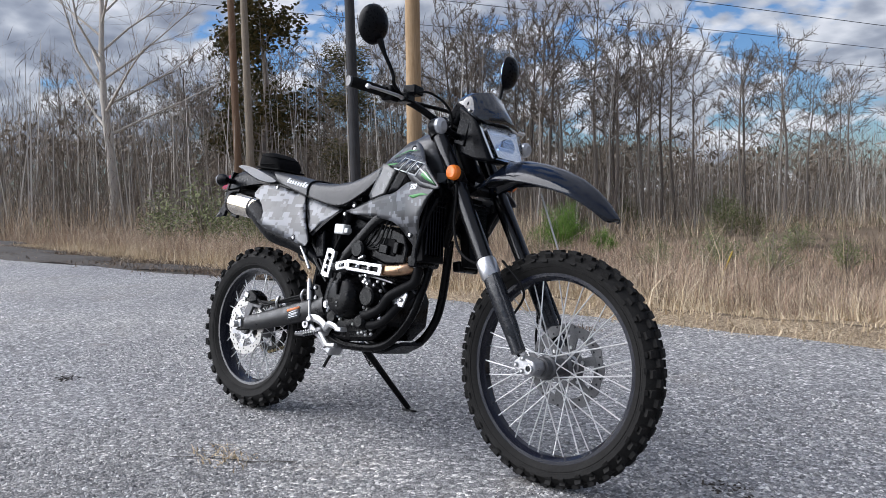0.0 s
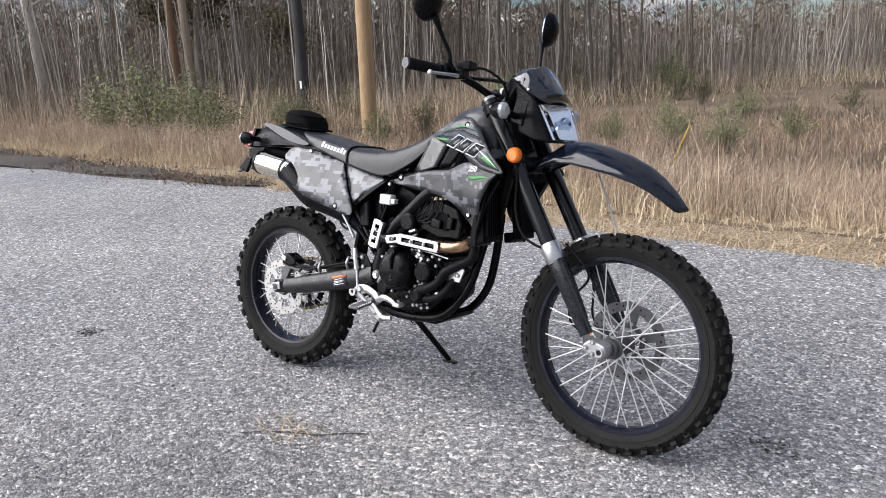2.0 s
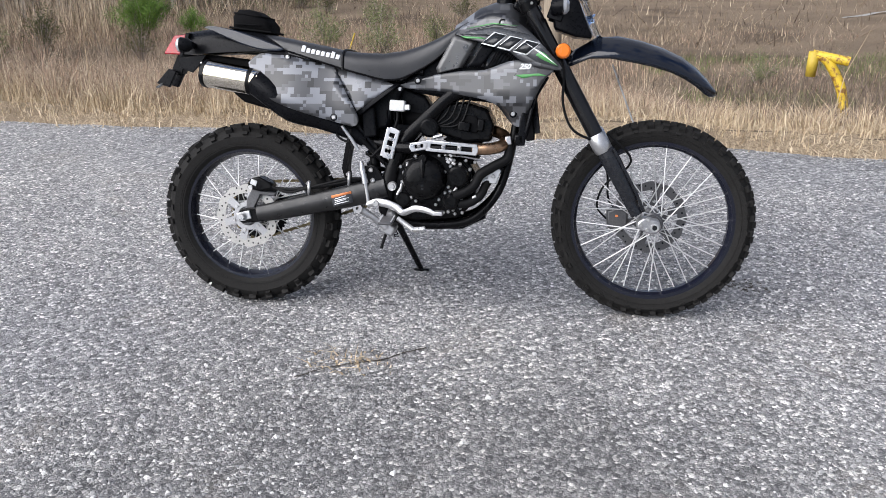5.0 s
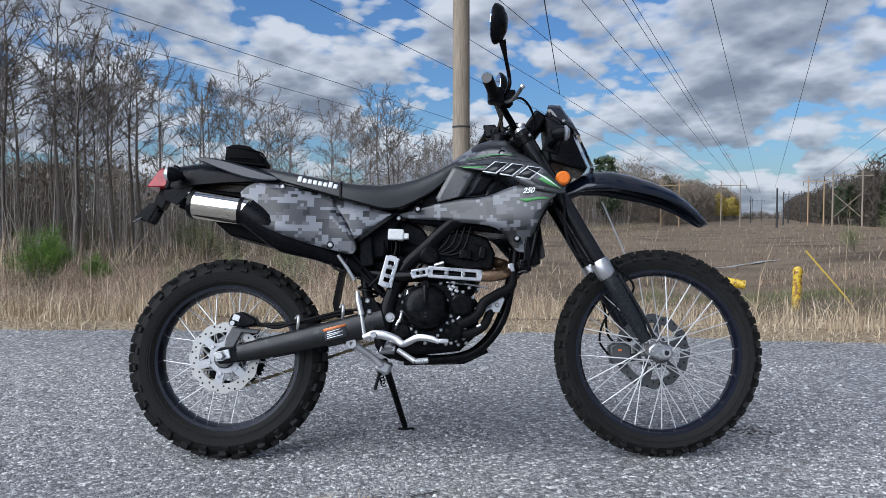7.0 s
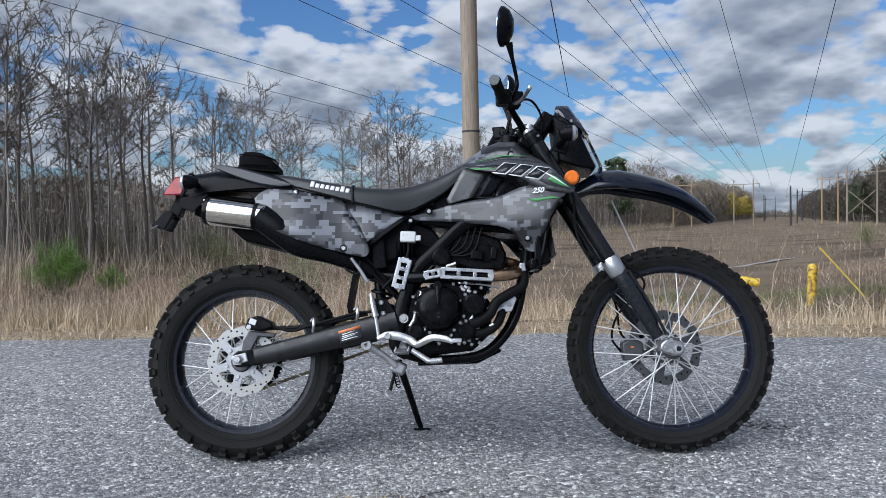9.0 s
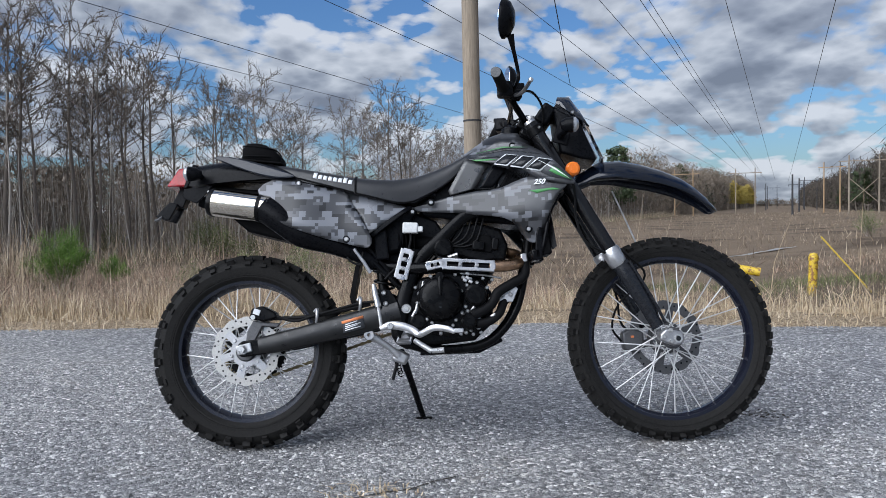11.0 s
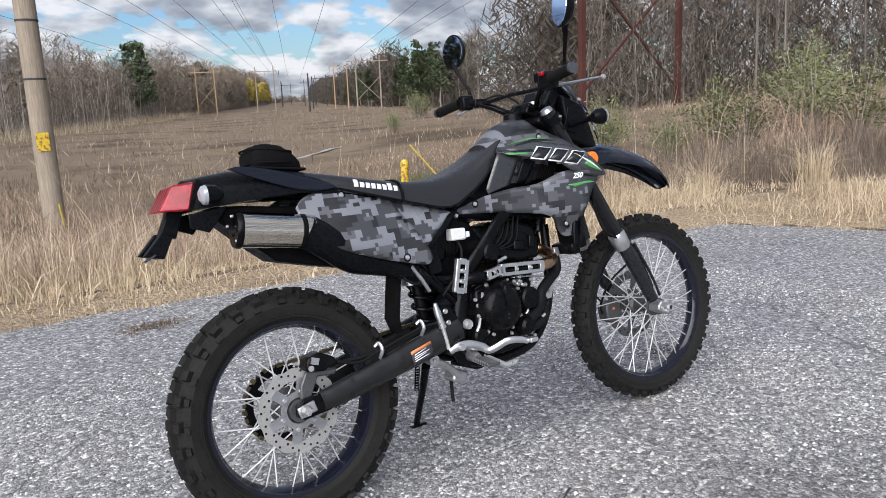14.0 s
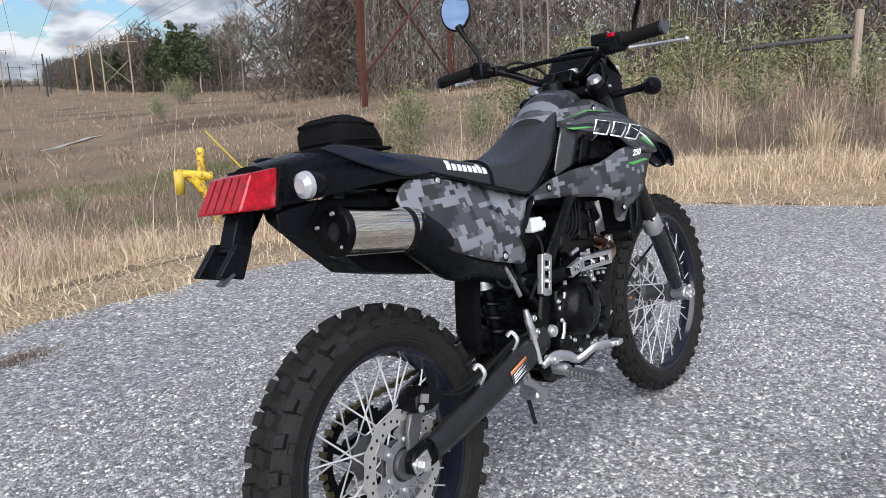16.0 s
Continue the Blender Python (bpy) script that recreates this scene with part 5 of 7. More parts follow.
def knob(bm, cx, cz, ang, y, r, tilt, size, skew=0.0):
    """One tread block: size along the rim, across it, and out of it."""
    er = Vector((math.cos(ang), 0, math.sin(ang)))
    et = Vector((-math.sin(ang), 0, math.cos(ang)))
    ey = Vector((0, 1, 0))
    n = er * math.cos(tilt) + ey * math.sin(tilt)
    ax = ey * math.cos(tilt) - er * math.sin(tilt)
    c = Vector((cx, 0, cz)) + er * r + ey * y
    vs = []
    for k, w in ((-0.012, 1.0), (size[2], 0.82)):
        for sx, sy in ((-1, -1), (1, -1), (1, 1), (-1, 1)):
            vs.append(bm.verts.new(c + et * (sx * size[0] * 0.5 * w + sy * skew * size[1] * 0.5) + ax * sy * size[1] * 0.5 * w + n * k))
    for f in ((4, 5, 6, 7), (0, 1, 5, 4), (1, 2, 6, 5), (2, 3, 7, 6), (3, 0, 4, 7)):
        bm.faces.new([vs[i] for i in f])


def tyre(parent, cx, cz, R, rim, w, pitch, big):
    prof = [(rim, -w * 0.72), (rim + 0.012, -w * 0.9), ((R + rim) / 2, -w), (R - 0.03, -w * 0.86), (R - 0.017, -w * 0.55), (R - 0.012, -w * 0.2)]
    prof = prof + [(r, -y) for r, y in prof[::-1]]
    bm = lathe(prof, 96, centre=(cx, 0, cz), closed=True)
    for rr in (rim + 0.018, rim + 0.024):
        for s in (-1, 1):
            lathe([(rr - 0.0015, s * w * 0.9), (rr, s * (w * 0.9 + 0.0025)), (rr + 0.0015, s * w * 0.9)], 96, bm=bm, centre=(cx, 0, cz), closed=True)
    low = 0.75 if big < 0.028 else 1.0
    for i in range(pitch):
        a = 2 * math.pi * i / pitch
        h = 2 * math.pi * 0.5 / pitch
        for s in (-1, 1):
            knob(bm, cx, cz, a + (h if s > 0 else 0), s * w * 0.26, R - 0.011, s * 0.12, (big * 1.05, w * 0.5, 0.0105 * low), s * 0.25)
            knob(bm, cx, cz, a + (0 if s > 0 else h), s * w * 0.72, R - 0.021, s * 0.55, (big * 0.95, w * 0.42, 0.0115 * low), -s * 0.15)
            if i % 2 == 0:
                knob(bm, cx, cz, a + (0 if s > 0 else h) + h * 0.3, s * w * 0.93, R - 0.038, s * 1.15, (big * 0.8, w * 0.26, 0.006))
            else:
                knob(bm, cx, cz, a + (0 if s > 0 else h), s * w * 0.91, R - 0.034, s * 1.05, (big * 0.7, w * 0.3, 0.008))
    return part("tyre", bm, "rubber", parent, "black knobbly rubber tyre", smooth=28)


def wheel(name, cx, cz, R, rim, w, pitch, big, hub, label):
    root = part(name, lathe([(0.012, -0.075), (0.03, -0.075), (0.03, -0.052), (hub, -0.048), (hub, -0.038), (0.028, -0.03), (0.026, 0.03), (hub, 0.038), (hub, 0.048), (0.03, 0.052), (0.03, 0.07), (0.012, 0.07)], 32, centre=(cx, 0, cz)), "cast_dark", bike, label)
    tyre(root, cx, cz, R, rim + 0.004, w, pitch, big)
    k = min(0.036, w * 0.72)
    part("rim", lathe([(rim + 0.01, -k), (rim - 0.006, -k * 0.95), (rim - 0.008, -k * 0.72), (rim - 0.016, -k * 0.35), (rim - 0.017, k * 0.35), (rim - 0.008, k * 0.72), (rim - 0.006, k * 0.95), (rim + 0.01, k), (rim + 0.004, k * 0.8), (rim + 0.002, 0), (rim + 0.004, -k * 0.8)], 96, centre=(cx, 0, cz), closed=True), "rim_black", root, "glossy black alloy rim")
    sp = tube([(0, 0, 0), (0, 0, 1)], 0.0021, 6)
    me = bpy.data.meshes.new("spoke")
    sp.to_mesh(me)
    sp.free()
    me.materials.append(M["spoke"])
    nip = tube([(0, 0, 0.93), (0, 0, 1.0)], 0.0035, 6)
    nm = bpy.data.meshes.new("nipple")
    nip.to_mesh(nm)
    nip.free()
    nm.materials.append(M["spoke"])
    for i in range(36):
        a = 2 * math.pi * i / 36 + 0.04
        side = 1 if i % 2 else -1
        lead = (1 if (i // 2) % 2 else -1) * 0.95
        p = Vector((cx + math.cos(a + lead) * (hub - 0.004), side * 0.043, cz + math.sin(a + lead) * (hub - 0.004)))
        q = Vector((cx + math.cos(a) * (rim - 0.012), side * 0.006, cz + math.sin(a) * (rim - 0.012)))
        d = q - p
        mt = Matrix.Translation(p) @ d.to_track_quat("Z", "Y").to_matrix().to_4x4() @ Matrix.Diagonal((1, 1, d.length, 1))
        part("spoke", me, "spoke", root, mtx=mt)
    return root


def brake_disc(parent, cx, cz, y, ro, ri, arms, label):
    bm = lathe([(ri, y - 0.002), (ro, y - 0.002), (ro, y + 0.002), (ri, y + 0.002)], 120, centre=(cx, 0, cz), closed=True, wave=(12, 0.022, ri + 0.01))
    hubr = ri * 0.62
    car = bmesh.new()
    lathe([(hubr - 0.016, y - 0.002), (hubr, y - 0.002), (hubr, y + 0.002), (hubr - 0.016, y + 0.002)], 48, centre=(cx, 0, cz), closed=True, bm=car)
    bars = []
    for i in range(arms):
        a = 2 * math.pi * i / arms + 0.3
        m = (ri + hubr) / 2
        bars.append(box((ri - hubr + 0.012, 0.005, 0.026), (cx + math.cos(a) * m, y - 0.0005, cz + math.sin(a) * m), (0, -math.degrees(a), 0)))
    disc = part("brake_disc", bm, "disc_steel" if y < 0 else "cast_dark", parent, label)
    part("disc_carrier", car, "cast_alu" if y < 0 else "cast_dark", parent, "bright disc carrier ring")
    for b in bars:
        part("carrier_arm", b, "cast_alu" if y < 0 else "cast_dark", parent)
    # solid black discs stand in for the dark insides of the holes
    holes = bmesh.new()
    for i in range(36):
        a = 2 * math.pi * i / 36
        rr = ri + (ro - ri) * (0.3, 0.55, 0.78)[i % 3]
        lathe([(0.0, -0.0026), (0.0034, -0.0026), (0.0034, 0.0026), (0.0, 0.0026)], 8, bm=holes, centre=(cx + math.cos(a) * rr, y, cz + math.sin(a) * rr))
    hob = part("hole_discs", holes, "decal_black", parent)
    tagged(hob, kind="stuff")
    for i in range(arms):
        a = 2 * math.pi * i / arms + 0.3
        part("bolt", lathe([(0.0, -0.007), (0.005, -0.007), (0.006, -0.004), (0.006, 0.0), (0.0, 0.0)], 10, centre=(cx + math.cos(a) * hubr, y, cz + math.sin(a) * hubr)), "steel", parent)
    return disc


rear = wheel("rear_wheel", RX, RZ, RR, 0.232, 0.051, 30, 0.03, 0.048, "rear spoked wheel with a drilled wave disc")
brake_disc(rear, RX, RZ, -0.062, 0.112, 0.082, 6, "drilled wavy steel rear brake disc")
front = wheel("front_wheel", FX, FZ, FR, 0.268, 0.038, 40, 0.024, 0.036, "front spoked wheel with a wave disc")
brake_disc(front, FX, FZ, 0.062, 0.125, 0.095, 6, "drilled wavy steel front brake disc")

bm = lathe([(0.082, 0.06), (0.104, 0.06), (0.104, 0.068), (0.082, 0.068)], 64, centre=(RX, 0, RZ), closed=True)
for i in range(44):
    a = 2 * math.pi * i / 44
    box((0.007, 0.006, 0.007), (RX + math.cos(a) * 0.106, 0.064, RZ + math.sin(a) * 0.106), (0, -math.degrees(a), 0), bm, 0.6)
for i in range(5):
    a = 2 * math.pi * i / 5
    box((0.055, 0.006, 0.02), (RX + math.cos(a) * 0.06, 0.064, RZ + math.sin(a) * 0.054), (0, -math.degrees(a), 0), bm)
part("sprocket", bm, "black_paint", rear, "black toothed rear sprocket")

# chain loop on the left
bm = bmesh.new()
loop = [(RX - 0.107 * math.cos(t), 0.064, RZ + 0.107 * math.sin(t)) for t in np.linspace(math.pi / 2, -math.pi / 2, 16)]
loop = [(-0.18, 0.064, 0.462), *loop, (-0.18, 0.064, 0.395)]
fine = []
for a, b in zip(loop, loop[1:]):
    n = max(1, int((Vector(b) - Vector(a)).length / 0.012))
    fine += [Vector(a).lerp(Vector(b), k / n) for k in range(n)]
for i, (a, b) in enumerate(zip(fine, fine[1:])):
    d = b - a
    box((0.0125, 0.014 if i % 2 else 0.009, 0.011 if i % 2 else 0.008), (a + b) / 2, (0, -math.degrees(math.atan2(d.z, d.x)), 0), bm)
part("drive_chain", bm, "chain", bike, "brown greasy drive chain", smooth=0)


def bolt(parent, x, y, z, r=0.007, mat="steel", axis="y", out=-1):
    prof = [(0.0, out * 0.005), (r * 0.55, out * 0.005), (r * 0.62, out * 0.003), (r * 0.8, out * 0.006), (r, out * 0.004), (r, 0.0), (0.0, 0.0)]
    return part("bolt", lathe(prof, 12, axis, centre=(x, y, z)), mat, parent)


# swing arm
for s in (-1, 1):
    arm = part("swing_arm", tube([(-0.205, s * 0.095, 0.445), (-0.3, s * 0.098, 0.42), (-0.45, s * 0.098, 0.385), (-0.6, s * 0.096, 0.352), (-0.665, s * 0.096, 0.34)], [0.042, 0.04, 0.036, 0.032, 0.028], 20, 4, squash=(0.62, (0, 1, 0))), "swing_grey", bike, "satin charcoal oval-section swing arm")
    part("axle_block", prism([(-0.735, 0.345), (-0.72, 0.358), (-0.64, 0.365), (-0.64, 0.315), (-0.72, 0.306), (-0.737, 0.316)], s * 0.082, s * 0.106), "black_paint", arm, bevel=0.004)
    part("adjuster", box((0.05, 0.008, 0.03), (-0.712, s * 0.108, 0.333), (0, -14, 0)), "aluminium", arm, "silver chain adjuster plate", bevel=0.003)
    part("axle_nut", lathe([(0.0, s * 0.128), (0.011, s * 0.128), (0.013, s * 0.124), (0.013, s * 0.112), (0.018, s * 0.112), (0.018, s * 0.108), (0.0, s * 0.108)], 6, centre=(RX, 0, 0.331)), "steel", arm, smooth=0)
    part("adjuster_bolt", tube([(-0.69, s * 0.1, 0.341), (-0.652, s * 0.1, 0.349)], 0.004, 8), "steel", arm)
    if s < 0:
        for x, z in ((-0.477, 0.427), (-0.335, 0.462)):
            part("line_clip", tube([(x, -0.1, z - 0.012), (x + 0.004, -0.112, z + 0.012), (x + 0.002, -0.1, z + 0.03), (x - 0.008, -0.092, z + 0.022)], 0.0055, 8, 4), "aluminium", arm, "silver brake line clip")
        lab = part("warning_label", panel([(-0.385, 0.376), (-0.315, 0.393), (-0.322, 0.433), (-0.392, 0.415)], lambda x, z: -0.1232, 2, False), "decal_grey", arm, "small printed warning label in orange and grey", solid=0.0006)
        part("label_band", panel([(-0.3905, 0.4065), (-0.3205, 0.4245), (-0.322, 0.433), (-0.392, 0.415)], lambda x, z: -0.1238, 1, False), "decal_orange", arm, solid=0.0004)
        for k in range(4):
            z = 0.386 + k * 0.006
            part("label_line", panel([(-0.38, z - 0.002), (-0.33 - 0.01 * (k % 2), z + 0.011), (-0.33 - 0.01 * (k % 2), z + 0.0135), (-0.38, z + 0.0005)], lambda x, zz: -0.1238, 1, False), "decal_white", arm, solid=0.0004)
part("cross_tube", tube([(-0.235, -0.1, 0.437), (-0.235, 0.1, 0.437)], 0.035, 16), "black_paint", bike)
part("rear_axle", tube([(RX, -0.115, 0.331), (RX, 0.115, 0.331)], 0.009, 12), "steel", bike)

# rear brake
cal = part("rear_caliper", prism([(-0.70, 0.43), (-0.69, 0.463), (-0.655, 0.472), (-0.612, 0.45), (-0.605, 0.432), (-0.65, 0.42)], -0.105, -0.05), "black_paint", bike, "black rear brake caliper", bevel=0.006)
part("caliper_bracket", prism([(-0.69, 0.425), (-0.66, 0.42), (-0.6, 0.415), (-0.61, 0.4), (-0.66, 0.405), (-0.69, 0.345), (-0.715, 0.345), (-0.71, 0.39)], -0.082, -0.07), "cast_dark", bike, bevel=0.003)
part("caliper_pin", tube([(-0.685, -0.108, 0.435), (-0.685, -0.06, 0.435)], 0.008, 10), "steel", cal)
part("caliper_window", box((0.022, 0.004, 0.018), (-0.672, -0.107, 0.452), (0, 20, 0)), "aluminium", cal)
part("brake_line", tube([(-0.63, -0.095, 0.445), (-0.55, -0.105, 0.42), (-0.48, -0.106, 0.437), (-0.34, -0.106, 0.472), (-0.285, -0.115, 0.478), (-0.27, -0.12, 0.50)], 0.0045, 8, 5), "hose", bike, "black rear brake line")
part("brake_line", tube([(-0.63, -0.09, 0.43), (-0.5, -0.1, 0.433), (-0.3, -0.1, 0.47)], 0.0065, 8, 4), "hose", bike)

# frame
for s in (-1, 1):
    part("frame_spar", tube([(0.2, s * 0.04, 0.93), (0.1, s * 0.085, 0.80), (0.012, s * 0.1, 0.752), (-0.075, s * 0.102, 0.672), (-0.138, s * 0.102, 0.61), (-0.175, s * 0.1, 0.53), (-0.197, s * 0.098, 0.45), (-0.205, s * 0.096, 0.37), (-0.17, s * 0.09, 0.335)], [0.018, 0.019, 0.02, 0.021, 0.022, 0.023, 0.027, 0.027, 0.02], 14, 4, squash=(0.55, (0, 1, 0))), "black_paint", bike, "satin black frame spar")
    part("cradle_tube", tube([(0.235, s * 0.03, 0.70), (0.212, s * 0.05, 0.56), (0.178, s * 0.065, 0.44), (0.11, s * 0.075, 0.355), (0.03, s * 0.08, 0.322), (-0.1, s * 0.085, 0.318), (-0.19, s * 0.088, 0.34)], 0.0145, 12, 5), "black_paint", bike)
    part("subframe_rail", tube([(-0.08, s * 0.08, 0.83), (-0.3, s * 0.085, 0.86), (-0.55, s * 0.085, 0.89), (-0.8, s * 0.06, 0.905)], 0.012, 10, 4), "black_paint", bike)
    part("subframe_strut", tube([(-0.2, s * 0.09, 0.52), (-0.3, s * 0.088, 0.65), (-0.5, s * 0.085, 0.87)], 0.011, 10, 3), "black_paint", bike)
    for x, z in ((-0.181, 0.452), (-0.178, 0.37)):
        b = part("pivot_cap", lathe([(0.0, s * 0.128), (0.008, s * 0.128), (0.009, s * 0.122), (0.014, s * 0.124), (0.016, s * 0.118), (0.016, s * 0.1), (0.0, s * 0.1)], 16, centre=(x, 0, z)), "steel", bike, "steel pivot bolt")
part("down_tube", tube([(0.29, 0, 0.95), (0.26, 0, 0.8), (0.232, 0, 0.68)], 0.024, 12, 3), "black_paint", bike)
part("head_tube", tube([(0.255, 0, 1.04), (0.325, 0, 0.905)], 0.036, 16), "black_paint", bike)
part("skid_plate", loft([[(0.13, -0.05, 0.352), (0.13, 0.05, 0.352), (0.135, 0.05, 0.34), (0.135, -0.05, 0.34)], [(0.06, -0.07, 0.316), (0.06, 0.07, 0.316), (0.055, 0.07, 0.303), (0.055, -0.07, 0.303)], [(-0.14, -0.07, 0.312), (-0.14, 0.07, 0.312), (-0.14, 0.07, 0.299), (-0.14, -0.07, 0.299)]]), "black_plastic", bike, "black skid plate under the engine", bevel=0.003)
# black blocks added to fill the see-through gaps behind spar and engine
part("tank_gap_block", prism([(-0.15, 0.8), (0.0, 0.9), (0.2, 0.93), (0.27, 0.86), (0.25, 0.72), (0.12, 0.735), (0.0, 0.745), (-0.12, 0.765)], -0.07, 0.07), "black_plastic", bike, bevel=0.01)
part("engine_gap_block", prism([(-0.24, 0.55), (-0.12, 0.6), (-0.04, 0.69), (-0.08, 0.75), (-0.15, 0.78), (-0.28, 0.74), (-0.27, 0.58)], -0.045, 0.045), "black_plastic", bike, bevel=0.008)

# engine
eng = part("engine", prism([(-0.205, 0.40), (-0.195, 0.5), (-0.13, 0.555), (0.0, 0.565), (0.07, 0.55), (0.105, 0.49), (0.1, 0.40), (0.04, 0.345), (-0.1, 0.33), (-0.17, 0.34)], -0.1, 0.11), "engine_black", bike, "black single-cylinder engine", bevel=0.014, seg=3)
part("clutch_cover", lathe([(0.0, -0.172), (0.04, -0.172), (0.056, -0.168), (0.066, -0.158), (0.071, -0.14), (0.075, -0.12), (0.08, -0.11), (0.08, -0.095), (0.0, -0.095)], 48, centre=(-0.069, 0, 0.483)), "engine_black", eng, "round satin black clutch cover")
part("cover_rib", tube([(-0.069, -0.166, 0.548), (-0.069, -0.177, 0.525), (-0.068, -0.176, 0.49)], [0.01, 0.008, 0.003], 10), "engine_black", eng)
part("cover_boss", lathe([(0.0, -0.175), (0.012, -0.175), (0.014, -0.17), (0.014, -0.13), (0.0, -0.13)], 16, centre=(-0.069, 0, 0.552)), "engine_black", eng)
for k in range(2):
    part("cover_mark", box((0.008, 0.003, 0.005), (-0.069, -0.174, 0.452 + 0.012 * k)), "decal_black", eng)
part("oil_filter_cover", lathe([(0.0, -0.152), (0.028, -0.152), (0.034, -0.147), (0.036, -0.13), (0.036, -0.1), (0.0, -0.1)], 32, centre=(0.045, 0, 0.492)), "engine_black", eng)
part("water_pump", lathe([(0.0, -0.155), (0.018, -0.155), (0.026, -0.148), (0.03, -0.13), (0.032, -0.1), (0.0, -0.1)], 28, centre=(0.022, 0, 0.408)), "engine_black", eng)
part("kick_cover", lathe([(0.0, -0.13), (0.02, -0.13), (0.026, -0.125), (0.028, -0.09), (0.0, -0.09)], 24, centre=(-0.142, 0, 0.41)), "engine_black", eng)
part("side_case", prism([(-0.15, 0.43), (-0.14, 0.545), (-0.05, 0.575), (0.05, 0.545), (0.09, 0.5), (0.08, 0.43), (0.05, 0.372), (-0.06, 0.36), (-0.12, 0.375)], -0.118, -0.09), "engine_black", eng, bevel=0.008)
for x, z in ((-0.02, 0.412), (-0.115, 0.416), (-0.139, 0.5), (0.006, 0.55), (0.018, 0.525), (0.05, 0.532), (0.083, 0.515), (0.08, 0.462), (0.012, 0.455), (0.018, 0.44), (0.0, 0.435), (0.046, 0.43), (0.055, 0.415), (0.07, 0.398), (0.052, 0.385), (0.028, 0.378), (0.012, 0.371), (-0.005, 0.368), (-0.07, 0.37), (-0.02, 0.56), (-0.1, 0.556)):
    bolt(eng, x, -0.12, z, 0.0065)
cyl = part("cylinder", box((0.11, 0.13, 0.1), (0.045, 0, 0.585), (0, 12, 0)), "engine_black", eng, bevel=0.006)
for k in range(6):
    part("cooling_fin", box((0.128, 0.15, 0.004), (0.042 + k * 0.003, 0, 0.555 + k * 0.014), (0, 12, 0)), "fin_black", eng)
head = part("cylinder_head", prism([(-0.03, 0.63), (-0.035, 0.685), (-0.008, 0.728), (0.06, 0.735), (0.135, 0.712), (0.158, 0.66), (0.15, 0.605), (0.06, 0.602)], -0.088, 0.088), "engine_black", eng, bevel=0.01, seg=3)
part("head_recess", prism([(0.02, 0.645), (0.03, 0.695), (0.1, 0.69), (0.115, 0.655), (0.1, 0.632)], -0.093, -0.086), "fin_black", eng, bevel=0.003)
part("head_lug", box((0.04, 0.02, 0.03), (0.06, -0.096, 0.655), (0, 8, 0)), "engine_black", eng, bevel=0.004)
part("head_lug", box((0.022, 0.018, 0.04), (0.115, -0.095, 0.66), (0, 8, 0)), "engine_black", eng, bevel=0.004)
part("cam_cover", lathe([(0.0, -0.118), (0.024, -0.118), (0.031, -0.112), (0.034, -0.09), (0.034, -0.07), (0.0, -0.07)], 32, centre=(-0.056, 0, 0.65)), "engine_black", eng)
part("throttle_body", tube([(-0.04, -0.02, 0.66), (-0.2, -0.02, 0.69)], 0.035, 18), "fin_black", eng)
part("airbox", prism([(-0.34, 0.62), (-0.33, 0.8), (-0.14, 0.8), (-0.2, 0.64)], -0.075, 0.075), "black_plastic", bike, bevel=0.015)
part("shock_reservoir", box((0.045, 0.045, 0.1), (-0.262, -0.085, 0.665), (0, -6, 0)), "black_plastic", bike, bevel=0.006)
for k in range(5):
    part("intake_rib", lathe([(0.028, -0.004), (0.036, 0.0), (0.028, 0.004)], 20, "x", centre=(-0.205 + k * 0.013, -0.045, 0.69)), "hose", bike)

# rear shock with its spring
part("shock", tube([(-0.29, 0, 0.76), (-0.25, 0, 0.4)], 0.018, 14), "black_paint", bike, "rear shock absorber")
part("shock_spring", tube([(-0.283 + 0.033 * t / 7 + math.cos(2 * math.pi * t) * 0.032, math.sin(2 * math.pi * t) * 0.032, 0.72 - 0.26 * t / 7) for t in np.linspace(0, 7, 85)], 0.0055, 7), "black_paint", bike)
part("shock_collar", lathe([(0.02, -0.012), (0.034, -0.012), (0.034, 0.012), (0.02, 0.012)], 20, "z", centre=(-0.283, 0, 0.6), closed=True), "aluminium", bike)

# exhaust
part("header_pipe", tube([(0.15, -0.02, 0.64), (0.192, -0.05, 0.622), (0.19, -0.1, 0.597), (0.15, -0.125, 0.585), (0.09, -0.128, 0.583)], 0.0195, 16, 5), "heat_steel", bike, "heat-tinted bronze header pipe")
part("header_pipe", tube([(0.09, -0.128, 0.583), (-0.05, -0.13, 0.583), (-0.15, -0.115, 0.583), (-0.2, -0.08, 0.588), (-0.3, -0.07, 0.605)], 0.0195, 16, 4), "black_paint", bike)
part("mid_pipe", tube([(-0.28, -0.085, 0.6), (-0.33, -0.09, 0.632), (-0.42, -0.1, 0.672), (-0.52, -0.11, 0.705), (-0.59, -0.113, 0.755), (-0.65, -0.112, 0.796)], [0.021, 0.027, 0.036, 0.045, 0.047, 0.045], 20, 5), "black_plastic", bike, "fat black exhaust mid section")
can = part("muffler", tube([(-0.63, -0.112, 0.79), (-0.645, -0.11, 0.793), (-0.82, -0.1, 0.82)], [0.044, 0.0455, 0.0455], 40), "can_steel", bike, "polished steel muffler can")
part("end_cap", lathe([(0.018, -0.004), (0.02, 0.004), (0.044, 0.004), (0.0475, -0.002), (0.0475, -0.012), (0.018, -0.012)], 36, "x", closed=True), "black_paint", can, "black muffler end cap", mtx=pose(-0.828, -0.0995, 0.8212, 0, 9, -3.3) @ pose(0, 0, 0, 0, 0, 180))
